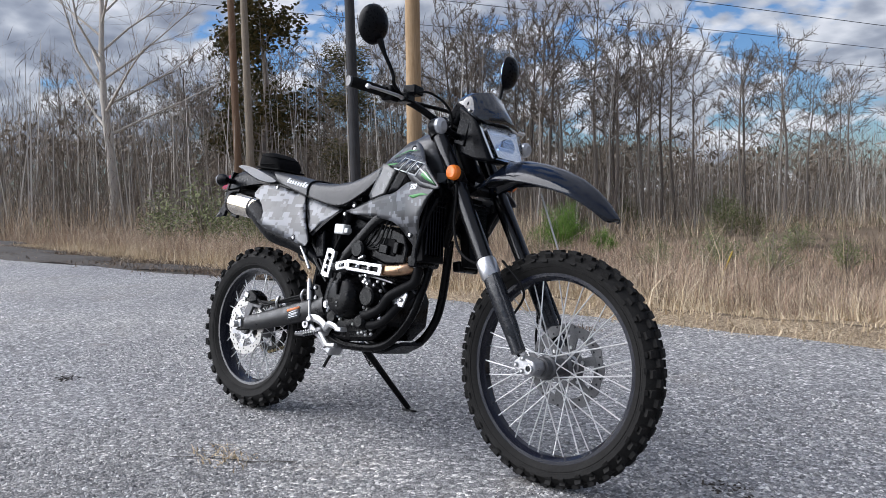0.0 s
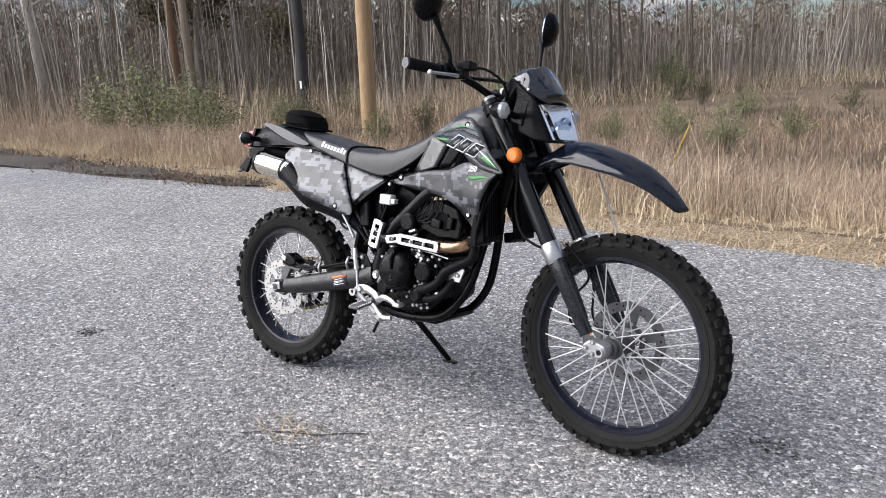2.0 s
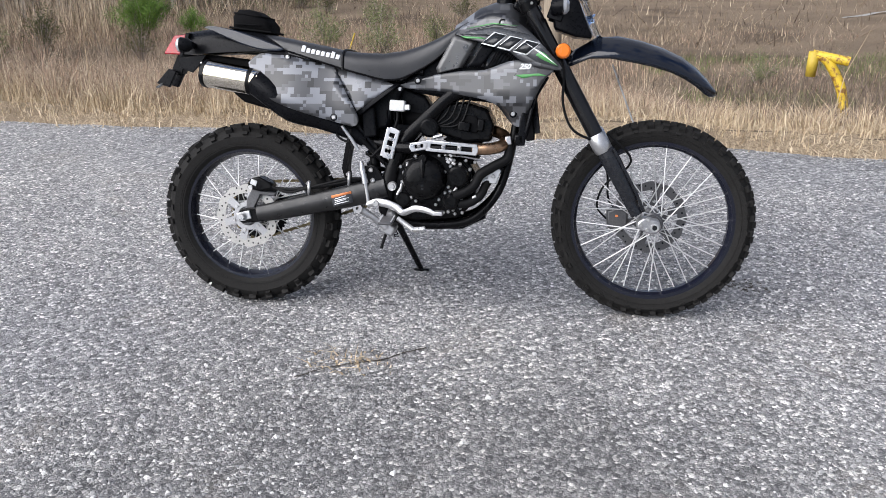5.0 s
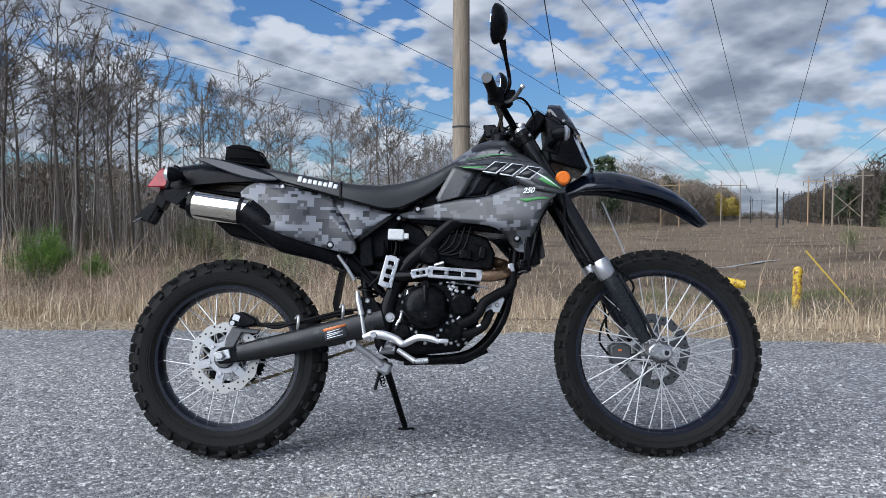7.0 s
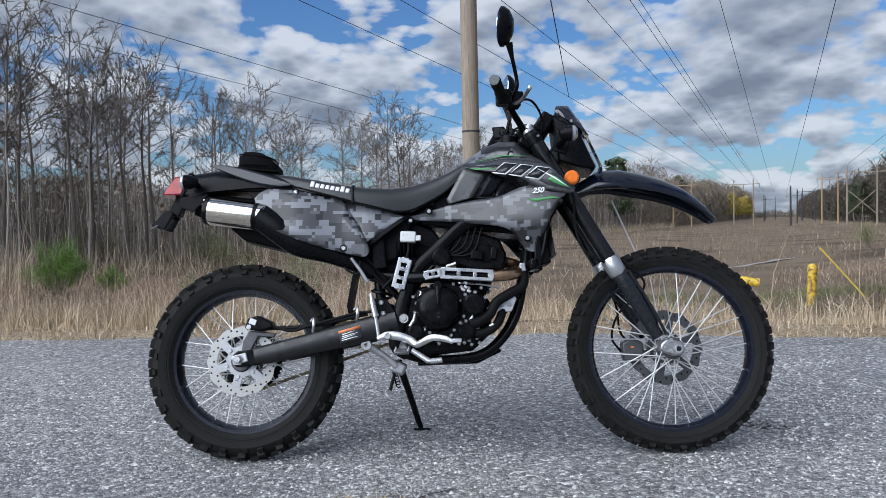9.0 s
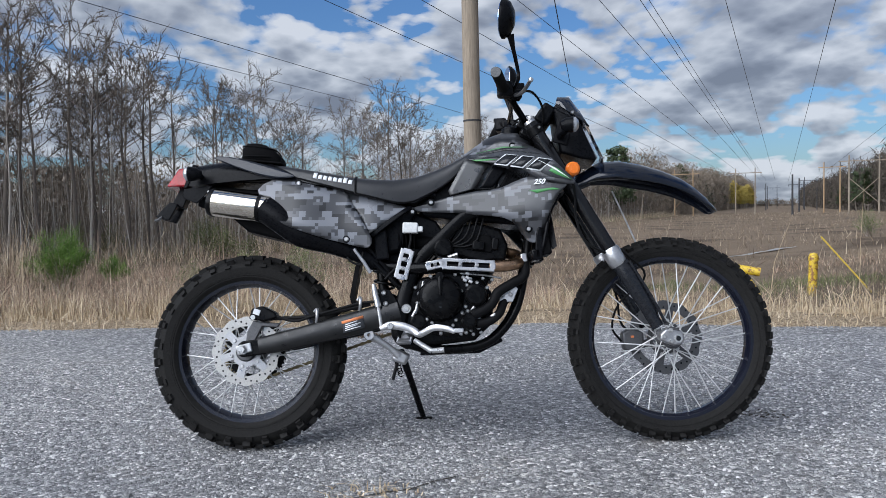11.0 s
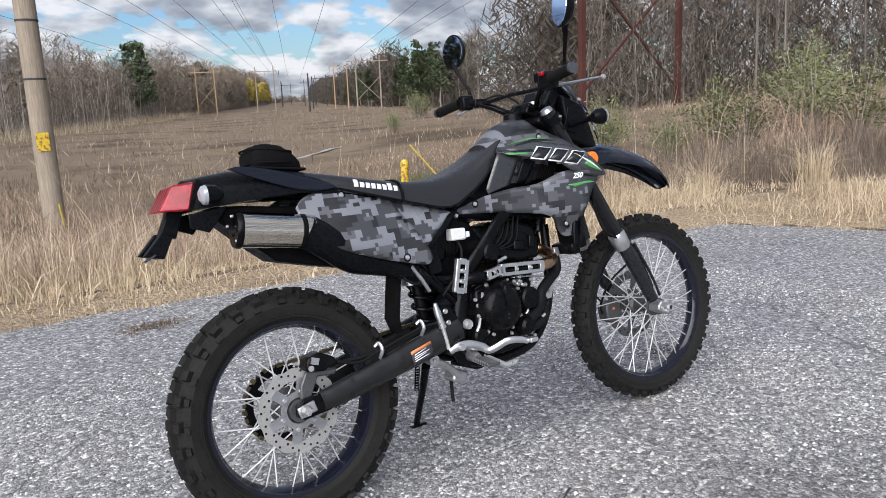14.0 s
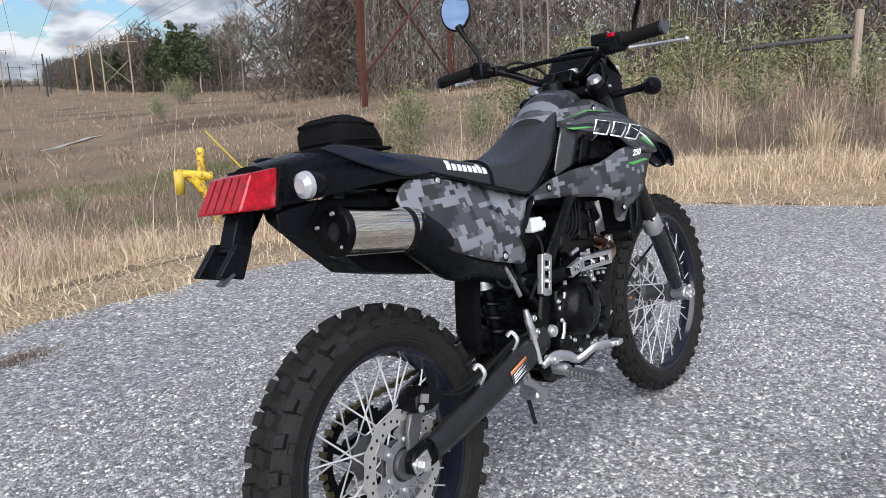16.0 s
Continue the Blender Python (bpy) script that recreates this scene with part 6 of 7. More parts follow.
part("outlet", tube([(-0.8, -0.1, 0.817), (-0.826, -0.0996, 0.821)], 0.018, 18), "decal_black", can)
part("strap", tube([(-0.655, -0.1095, 0.7945), (-0.668, -0.109, 0.7965)], 0.0465, 36), "black_paint", can)
for a in (0.3, 1.9, 4.0):
    bolt(can, -0.833, -0.1 + math.cos(a) * 0.036, 0.821 + math.sin(a) * 0.036, 0.004, axis="x")


def slotted_guard(parent, name, p, q, y, hgt, slots, mat, label, bow=0.006):
    """A bent sheet shield with long slots, as two edge rails joined by bridges."""
    p, q = Vector((p[0], y, p[1])), Vector((q[0], y, q[1]))
    d = (q - p).normalized()
    n = Vector((-d.z, 0, d.x))
    ln = (q - p).length
    ang = -math.degrees(math.atan2(d.z, d.x))
    bm = bmesh.new()
    for s in (-1, 1):
        box((ln, 0.004, hgt * 0.28), (p + q) / 2 + n * s * hgt * 0.36, (0, ang, 0), bm)
        box((ln, 0.014, 0.003), (p + q) / 2 + n * s * hgt * 0.5 + Vector((0, 0.006, 0)), (0, ang, 0), bm)
    for k in range(slots + 1):
        box((0.012 if 0 < k < slots else 0.018, 0.004, hgt * 0.6), p + d * (0.006 + (ln - 0.012) * k / slots), (0, ang, 0), bm)
    ob = part(name, bm, mat, parent, label, bevel=0.0012)
    for k in (1, slots - 1):
        bolt(ob, *(p + d * ln * k / slots - Vector((0, 0.002, 0))), 0.006)
    return ob


slotted_guard(bike, "heat_shield", (-0.112, 0.586), (-0.055, 0.596), -0.153, 0.026, 2, "aluminium", "slotted silver exhaust heat shield")
slotted_guard(bike, "heat_shield", (-0.06, 0.594), (0.108, 0.582), -0.153, 0.034, 3, "aluminium", "slotted silver exhaust heat shield")
slotted_guard(bike, "frame_guard", (-0.199, 0.55), (-0.173, 0.645), -0.126, 0.042, 3, "aluminium", "slotted silver frame guard plate")
for x, z in ((0.02, 0.562), (0.02, 0.548), (0.03, 0.535), (0.012, 0.54)):
    part("fitting", box((0.014, 0.02, 0.01), (x, -0.128, z), (0, 30, 0)), "aluminium", eng, bevel=0.002)
for x, z, l, a in ((0.004, 0.57, 0.02, 70), (0.062, 0.44, 0.018, 20), (0.036, 0.448, 0.016, 50), (-0.148, 0.45, 0.03, 75), (-0.156, 0.435, 0.02, 60), (0.1, 0.425, 0.014, 30), (-0.125, 0.53, 0.016, 80)):
    part("fitting", tube([(x - 0.5 * l * math.cos(radians(a)), -0.13, z - 0.5 * l * math.sin(radians(a))), (x + 0.5 * l * math.cos(radians(a)), -0.132, z + 0.5 * l * math.sin(radians(a)))], 0.0048, 8), "aluminium", eng)
for x, z in ((-0.098, 0.405), (-0.03, 0.395), (0.06, 0.37), (0.035, 0.365), (0.088, 0.44), (0.092, 0.478), (-0.005, 0.47), (0.0, 0.505), (0.03, 0.545), (0.07, 0.545), (0.1, 0.54), (-0.145, 0.47), (-0.15, 0.52)):
    bolt(eng, x, -0.124, z, 0.0058)
part("breather", tube([(-0.04, -0.115, 0.618), (-0.01, -0.12, 0.627)], 0.006, 10), "aluminium", eng)
part("clutch_cable", tube([(0.0, -0.12, 0.563), (0.07, -0.125, 0.556), (0.13, -0.12, 0.545)], 0.003, 8, 3), "aluminium", bike)

# radiators, hoses
for s in (-1, 1):
    rad = part("radiator", box((0.028, 0.1, 0.24), (0.262, s * 0.112, 0.735), (0, -9, 0)), "fin_black", bike, "black finned radiator", bevel=0.004)
    for k in range(14):
        part("radiator_fin", box((0.003, 0.09, 0.004), (0.279 - 0.0025 * 0 + (k - 7) * 0.0024, s * 0.112, 0.735 + (k - 7) * 0.0155), (0, -9, 0)), "black_paint", rad)
    for k in range(7):
        part("louvre", box((0.02, 0.003, 0.2), (0.288, s * (0.072 + k * 0.013), 0.738), (0, -9, s * 35)), "black_plastic", rad)
    part("radiator_tank", box((0.032, 0.1, 0.035), (0.244, s * 0.112, 0.618), (0, -9, 0)), "black_paint", rad, bevel=0.006)
    part("guard_frame", tube([(0.3, s * 0.165, 0.84), (0.282, s * 0.168, 0.72), (0.262, s * 0.16, 0.63), (0.25, s * 0.1, 0.605)], 0.006, 8, 3), "black_plastic", rad)
for s in (-1, 1):
    part("radiator_cowl", prism([(0.335, 0.818), (0.302, 0.762), (0.272, 0.67), (0.262, 0.6), (0.238, 0.598), (0.244, 0.68), (0.262, 0.745), (0.29, 0.81)], s * 0.15, s * 0.162), "black_plastic", bike, "black curved radiator cowl", bevel=0.004)
part("hose_tab", box((0.02, 0.02, 0.028), (0.208, -0.1, 0.612), (0, -8, 0)), "aluminium", bike, bevel=0.003)
part("hose_clamp", tube([(0.208, -0.09, 0.603), (0.206, -0.09, 0.585)], 0.016, 14), "aluminium", bike)
part("coolant_hose", tube([(0.21, -0.09, 0.61), (0.207, -0.095, 0.555), (0.16, -0.105, 0.525), (0.118, -0.115, 0.498), (0.095, -0.125, 0.46), (0.058, -0.135, 0.435), (0.03, -0.14, 0.428)], 0.0165, 14, 6), "hose", bike, "thick black coolant hose")
part("coolant_hose", tube([(0.185, -0.07, 0.52), (0.14, -0.09, 0.47), (0.12, -0.115, 0.43), (0.085, -0.125, 0.405), (0.045, -0.13, 0.398)], 0.0145, 14, 6), "hose", bike)
part("engine_mount", prism([(0.112, 0.505), (0.178, 0.52), (0.186, 0.51), (0.168, 0.468), (0.125, 0.468)], -0.102, -0.095), "aluminium", bike, "silver engine mount plate", bevel=0.002)
for x, z in ((0.135, 0.49), (0.16, 0.492)):
    bolt(bike, x, -0.103, z, 0.007)
part("vent_hose", tube([(-0.36, -0.1, 0.66), (-0.37, -0.11, 0.62), (-0.33, -0.115, 0.6), (-0.32, -0.12, 0.64)], 0.004, 8, 5), "hose", bike)
for k in range(5):
    part("wiring", tube([(0.0 + 0.02 * k, -0.092, 0.75), (-0.02 + 0.015 * k, -0.1, 0.7 - 0.01 * k), (-0.08, -0.09, 0.62 + 0.01 * k)], 0.003, 6, 4), "hose", bike)
part("wire_loop", tube([(-0.02, -0.1, 0.71), (0.0, -0.106, 0.735), (0.03, -0.1, 0.745)], 0.0022, 6, 4), "spoke", bike)

# foot controls on the right
part("brake_fluid_tank", box((0.052, 0.034, 0.036), (-0.165, -0.092, 0.72), (0, 3, 0)), "fluid_white", bike, "translucent white brake fluid reservoir", bevel=0.005)
part("tank_cap", box((0.02, 0.022, 0.018), (-0.133, -0.095, 0.715)), "fluid_white", bike, bevel=0.003)
part("tank_hose", tube([(-0.165, -0.095, 0.7), (-0.165, -0.11, 0.67), (-0.185, -0.115, 0.62), (-0.25, -0.11, 0.55)], 0.004, 8, 5), "hose", bike)
part("master_cylinder", tube([(-0.287, -0.118, 0.535), (-0.283, -0.118, 0.51), (-0.272, -0.12, 0.46)], [0.006, 0.01, 0.011], 14), "aluminium", bike, "silver rear master cylinder")
part("push_rod", tube([(-0.272, -0.12, 0.46), (-0.262, -0.122, 0.395)], 0.006, 10), "steel", bike)
part("bracket_plate", prism([(-0.27, 0.42), (-0.275, 0.52), (-0.235, 0.515), (-0.2, 0.46), (-0.21, 0.41)], -0.113, -0.107), "black_paint", bike, bevel=0.002)
for x, z in ((-0.254, 0.505), (-0.248, 0.47)):
    bolt(bike, x, -0.114, z, 0.008)
part("muffler_strut", tube([(-0.35, -0.12, 0.652), (-0.32, -0.118, 0.61), (-0.297, -0.115, 0.572)], 0.006, 10), "aluminium", bike, "silver muffler stay")
part("frame_strut", tube([(-0.34, -0.1, 0.66), (-0.21, -0.1, 0.53)], 0.009, 10), "black_paint", bike)
ped = part("brake_pedal", tube([(-0.265, -0.13, 0.388), (-0.235, -0.135, 0.398), (-0.2, -0.138, 0.396), (-0.16, -0.142, 0.382), (-0.14, -0.15, 0.368), (-0.12, -0.165, 0.375), (-0.09, -0.18, 0.388), (-0.05, -0.19, 0.384), (-0.025, -0.195, 0.374)], [0.008, 0.013, 0.014, 0.013, 0.011, 0.011, 0.011, 0.01, 0.008], 12, 4, squash=(0.6, (0, 1, 0))), "aluminium", bike, "silver forged brake pedal")
part("pedal_tip", box((0.03, 0.032, 0.014), (-0.012, -0.195, 0.377)), "aluminium", ped, bevel=0.003)
part("pedal_pivot", lathe([(0.0, -0.152), (0.009, -0.152), (0.011, -0.147), (0.011, -0.12), (0.0, -0.12)], 14, centre=(-0.232, 0, 0.396)), "steel", ped)
peg = part("foot_peg", box((0.045, 0.075, 0.01), (-0.185, -0.192, 0.347), (8, 0, 0)), "cast_dark", bike, "toothed cast foot peg", bevel=0.003)
for s in (-1, 1):
    for k in range(7):
        part("tooth", box((0.006, 0.006, 0.013), (-0.185 + s * 0.02, -0.16 - k * 0.0105, 0.355 - k * 0.0018), taper=0.5), "cast_alu", peg, smooth=0)
part("peg_mount", tube([(-0.18, -0.11, 0.36), (-0.183, -0.15, 0.352)], [0.02, 0.014], 12), "cast_alu", bike)
part("linkage_arm", tube([(-0.305, -0.09, 0.37), (-0.25, -0.085, 0.335), (-0.21, -0.08, 0.3)], [0.014, 0.01, 0.012], 12, 3, squash=(0.6, (0, 1, 0))), "cast_alu", bike, "cast suspension linkage")
part("linkage_eye", lathe([(0.006, -0.105), (0.016, -0.105), (0.016, -0.075), (0.006, -0.075)], 20, closed=True, centre=(-0.305, 0, 0.37)), "cast_alu", bike)
part("linkage_knuckle", box((0.05, 0.06, 0.04), (-0.205, -0.05, 0.295), (0, 25, 0)), "cast_alu", bike, bevel=0.008)
for p, q in (((-0.155, -0.16, 0.35), (-0.1, -0.17, 0.315)), ((-0.1, -0.17, 0.315), (-0.06, -0.17, 0.318))):
    part("shift_link", tube([p, q], [0.008, 0.009], 10), "steel", bike)
part("left_peg", box((0.055, 0.1, 0.012), (-0.185, 0.205, 0.345), (-8, 0, 0)), "cast_alu", bike, bevel=0.003)

# side stand on the left; its foot is on the asphalt
st = part("side_stand", tube([(-0.215, 0.1, 0.31), (-0.19, 0.18, 0.22), (-0.15, 0.325, 0.064)], [0.014, 0.012, 0.011], 12), "black_paint", bike, "black side stand, down")
part("stand_foot", box((0.06, 0.045, 0.01), (-0.145, 0.335, 0.0545), (-9.5, 0, 0)), "black_paint", st, bevel=0.003)
part("stand_spring", tube([(-0.24 + 0.02 * t / 9 + math.cos(6.283 * t) * 0.008, 0.11 + 0.06 * t / 9, 0.315 - 0.09 * t / 9 + math.sin(6.283 * t) * 0.008) for t in np.linspace(0, 9, 100)], 0.002, 5), "black_paint", st)
part("drain_hose", tube([(-0.21, -0.03, 0.3), (-0.225, -0.05, 0.25), (-0.232, -0.06, 0.222)], 0.0055, 8, 3), "hose", bike)

# fork, front end
FA = Vector((0.671, 0, 0.352)) - Vector((0.274, 0, 1.049))
FA.normalize()
TOP = Vector((0.265, 0, 1.066))


def on_fork(d, y, fwd=0.0):
    """A place d metres down the fork's axis from its top."""
    return TOP + FA * d + Vector((FA.z * -fwd, y, FA.x * fwd))


for s in (-1, 1):
    y = s * 0.1
    leg = part("fork_leg", tube([on_fork(0.0, y), on_fork(0.5, y)], 0.0255, 24), "fork_black", bike, "glossy black fork tube")
    part("fork_cap", tube([on_fork(-0.012, y), on_fork(0.006, y)], [0.018, 0.0235], 18), "aluminium", leg, "silver fork cap")
    part("seal_collar", tube([on_fork(0.492, y), on_fork(0.5, y), on_fork(0.548, y), on_fork(0.556, y)], [0.027, 0.031, 0.03, 0.026], 24), "aluminium", leg, "silver fork seal collar")
    part("inner_tube", tube([on_fork(0.55, y), on_fork(0.79, y)], 0.021, 18), "fork_guard", leg)
    gd = part("fork_guard", tube([on_fork(0.552, y + s * 0.004, 0.004), on_fork(0.6, y + s * 0.006, 0.006), on_fork(0.72, y + s * 0.004, 0.004), on_fork(0.755, y + s * 0.002, 0.0), on_fork(0.78, y, 0)], [0.029, 0.031, 0.026, 0.022, 0.018], 20, 3, squash=(0.72, (0, 1, 0))), "fork_guard", leg, "dark grey plastic fork guard")
    part("guard_rib", tube([on_fork(0.56, y + s * 0.024, 0.03), on_fork(0.7, y + s * 0.022, 0.03), on_fork(0.79, y + s * 0.016, 0.024)], 0.005, 8, 3), "fork_guard", leg)
    part("axle_clamp", prism([(0.657, 0.357), (0.676, 0.372), (0.703, 0.368), (0.728, 0.362), (0.735, 0.34), (0.722, 0.321), (0.7, 0.318), (0.676, 0.328), (0.656, 0.338)], y - 0.026, y + 0.026), "cast_alu", leg, "cast silver axle clamp", bevel=0.006, seg=3)
    for dx, dz in ((0.668, 0.348), (0.69, 0.368), (0.69, 0.333)):
        bolt(leg, dx, y + s * 0.027, dz, 0.007, out=s)
    part("axle_hole", lathe([(0.0, y + s * 0.0285), (0.008, y + s * 0.0285), (0.008, y), (0.0, y)], 16, centre=(FX, 0, FZ)), "decal_black", leg)
    part("axle_end", lathe([(0.0085, y + s * 0.032), (0.013, y + s * 0.032), (0.013, y), (0.0085, y)], 18, closed=True, centre=(FX, 0, FZ)), "steel", leg)
    for d in (0.03, 0.215):
        part("fork_clamp", tube([on_fork(d - 0.014, y), on_fork(d + 0.014, y)], 0.032, 20), "black_paint", leg)
        bolt(leg, *on_fork(d, y - 0.0 + s * 0.03, 0.012), 0.005, out=s)
part("front_axle", tube([(FX, -0.12, FZ), (FX, 0.12, FZ)], 0.008, 12), "steel", bike)
for d, h in ((0.03, 0.028), (0.215, 0.03)):
    c = on_fork(d, 0, -0.02)
    part("triple_clamp", box((0.07, 0.19, h), c, (0, 29.6, 0)), "black_paint", bike, "black triple clamp", bevel=0.008)
part("stem_nut", tube([on_fork(-0.0, 0, -0.03), on_fork(0.03, 0, -0.03)], 0.016, 6), "aluminium", bike)

# reflectors and front signals
for s in (-1, 1):
    part("reflector_stay", box((0.03, 0.012, 0.03), (0.405, s * 0.13, 0.895), (0, 30, 0)), "black_paint", bike, bevel=0.003)
    part("reflector", lathe([(0.0, s * 0.158), (0.017, s * 0.158), (0.0225, s * 0.153), (0.024, s * 0.145), (0.024, s * 0.136), (0.0, s * 0.136)], 28, centre=(0.394, 0, 0.9)), "orange_lens", bike, "round orange side reflector")
    stalk = part("turn_signal", tube([(0.36, s * 0.1, 1.02), (0.378, s * 0.16, 1.027), (0.385, s * 0.195, 1.03)], [0.011, 0.009, 0.014], 12, 3), "black_plastic", bike, "black front turn signal stalk")
    part("signal_body", tube([(0.352, s * 0.215, 1.03), (0.366, s * 0.215, 1.03), (0.392, s * 0.215, 1.03)], [0.012, 0.023, 0.026], 20), "black_plastic", stalk)
    part("signal_lens", tube([(0.39, s * 0.215, 1.03), (0.4, s * 0.215, 1.03), (0.408, s * 0.215, 1.03)], [0.026, 0.024, 0.014], 20), "white_lens", stalk, "clear signal lens")

# front mudguard
sec = []
for x, z, w, drop in ((0.40, 0.885, 0.05, 0.04), (0.44, 0.905, 0.058, 0.05), (0.50, 0.94, 0.068, 0.06), (0.57, 0.943, 0.078, 0.062), (0.64, 0.929, 0.084, 0.06), (0.71, 0.907, 0.082, 0.052), (0.775, 0.877, 0.076, 0.042), (0.82, 0.845, 0.066, 0.032), (0.855, 0.812, 0.054, 0.022), (0.885, 0.775, 0.036, 0.012), (0.893, 0.765, 0.02, 0.006)):
    ring = []
    for t in np.linspace(-1, 1, 13):
        ring.append((x - 0.02 * abs(t) ** 3, w * t, z - drop * abs(t) ** 2.4 + 0.006 * max(0, 1 - abs(t) * 4)))
    sec.append(ring)
fend = part("front_mudguard", loft(sec, closed=False), "gloss_plastic", bike, "glossy blue-black high front mudguard", solid=0.003, smooth=50)
part("mudguard_underside", tube([(0.42, 0, 0.88), (0.5, 0, 0.895), (0.6, 0, 0.895)], 0.025, 10, 3, squash=(0.4, (0, 0, 1))), "black_plastic", fend)

# headlight mask
mask = part("headlight_mask", loft([[(0.345, -0.085, 1.125), (0.345, 0.085, 1.125), (0.36, 0.085, 0.97), (0.36, -0.085, 0.97)], [(0.41, -0.1, 1.085), (0.41, 0.1, 1.085), (0.43, 0.095, 0.945), (0.43, -0.095, 0.945)], [(0.432, -0.098, 1.066), (0.432, 0.098, 1.066), (0.485, 0.082, 0.94), (0.485, -0.082, 0.94)]]), "black_plastic", bike, "black headlight mask", bevel=0.008, seg=3)
part("reflector_bowl", loft([[(0.436, -0.088, 1.054), (0.436, 0.088, 1.054), (0.484, 0.072, 0.95), (0.484, -0.072, 0.95)], [(0.439, -0.086, 1.053), (0.439, 0.086, 1.053), (0.487, 0.07, 0.951), (0.487, -0.07, 0.951)]]), "chrome", mask, "bright chromed headlight reflector")
part("bulb_bowl", lathe([(0.0, 0.0), (0.012, 0.002), (0.03, 0.016), (0.036, 0.03)], 28, "x"), "mirror_glass", mask, mtx=pose(0.45, 0, 1.0, 0, 25, 0))
part("headlight_lens", loft([[(0.444, -0.094, 1.058), (0.447, 0, 1.06), (0.444, 0.094, 1.058), (0.495, 0.077, 0.946), (0.503, 0, 0.945), (0.495, -0.077, 0.946)], [(0.458, -0.09, 1.054), (0.468, 0, 1.056), (0.458, 0.09, 1.054), (0.507, 0.072, 0.95), (0.52, 0, 0.95), (0.507, -0.072, 0.95)]]), "glass", mask, "clear trapezoid headlight lens", bevel=0.003)
vis = part("visor", loft([[(0.35, -0.1, 1.135), (0.36, -0.06, 1.165), (0.372, 0, 1.172), (0.36, 0.06, 1.165), (0.35, 0.1, 1.135)], [(0.4, -0.1, 1.1), (0.4, -0.055, 1.165), (0.4, 0, 1.178), (0.4, 0.055, 1.165), (0.4, 0.1, 1.1)], [(0.44, -0.094, 1.072), (0.437, -0.05, 1.115), (0.44, 0, 1.128), (0.437, 0.05, 1.115), (0.44, 0.094, 1.072)], [(0.464, -0.075, 1.058), (0.468, -0.04, 1.066), (0.472, 0, 1.068), (0.468, 0.04, 1.066), (0.464, 0.075, 1.058)]], closed=False), "smoke", bike, "glossy smoked visor over the headlight", solid=0.003, smooth=30)
for s in (-1, 1):
    bolt(vis, 0.405, s * 0.1, 1.1, 0.006, out=s)
    part("mask_strap", box((0.05, 0.006, 0.08), (0.372, s * 0.092, 1.035), (0, 18, s * 6)), "black_plastic", mask, bevel=0.003)
part("instrument", box((0.05, 0.14, 0.075), (0.318, 0, 1.108), (0, 35, 0)), "black_plastic", bike, "black instrument panel", bevel=0.01)
part("speed_cable", tube([(0.33, -0.08, 1.0), (0.395, -0.125, 0.86), (0.4, -0.13, 0.74), (0.43, -0.13, 0.66), (0.49, -0.12, 0.625), (0.53, -0.09, 0.62)], 0.0042, 8, 6), "hose", bike, "thin black speedometer cable")
part("front_brake_line", tube([(0.5, 0.12, 0.62), (0.56, 0.11, 0.5), (0.57, 0.1, 0.4), (0.6, 0.09, 0.36)], 0.004, 8, 5), "hose", bike)
part("front_brake_line", tube([(0.55, -0.07, 0.64), (0.63, -0.06, 0.55), (0.55, -0.01, 0.46), (0.53, 0.03, 0.38), (0.565, 0.07, 0.33)], 0.0038, 8, 6), "hose", bike)
part("mudguard_stay", tube([(0.56, 0.09, 0.86), (0.66, 0.1, 0.62)], 0.003, 6), "spoke", bike)
fc = part("front_caliper", prism([(0.57, 0.3), (0.565, 0.36), (0.6, 0.375), (0.64, 0.36), (0.64, 0.305), (0.6, 0.29)], 0.045, 0.095), "cast_dark", bike, "front brake caliper", bevel=0.007)
part("caliper_badge", box((0.01, 0.004, 0.007), (0.6, 0.043, 0.345)), "decal_orange", fc)

# handlebar
bar = part("handlebar", tube([(0.147, -0.365, 1.159), (0.17, -0.26, 1.15), (0.185, -0.2, 1.145), (0.215, -0.13, 1.118), (0.243, -0.075, 1.088), (0.25, 0, 1.085), (0.243, 0.075, 1.088), (0.215, 0.13, 1.118), (0.185, 0.2, 1.145), (0.17, 0.26, 1.15), (0.142, 0.358, 1.136)], 0.0112, 14, 5), "black_paint", bike, "black braced handlebar")
part("crossbar", tube([(0.2, -0.155, 1.135), (0.205, 0, 1.14), (0.2, 0.155, 1.135)], 0.0068, 10), "black_paint", bar)
part("bar_clamp", box((0.05, 0.1, 0.04), (0.25, 0, 1.08), (0, 29, 0)), "black_paint", bar, bevel=0.006)
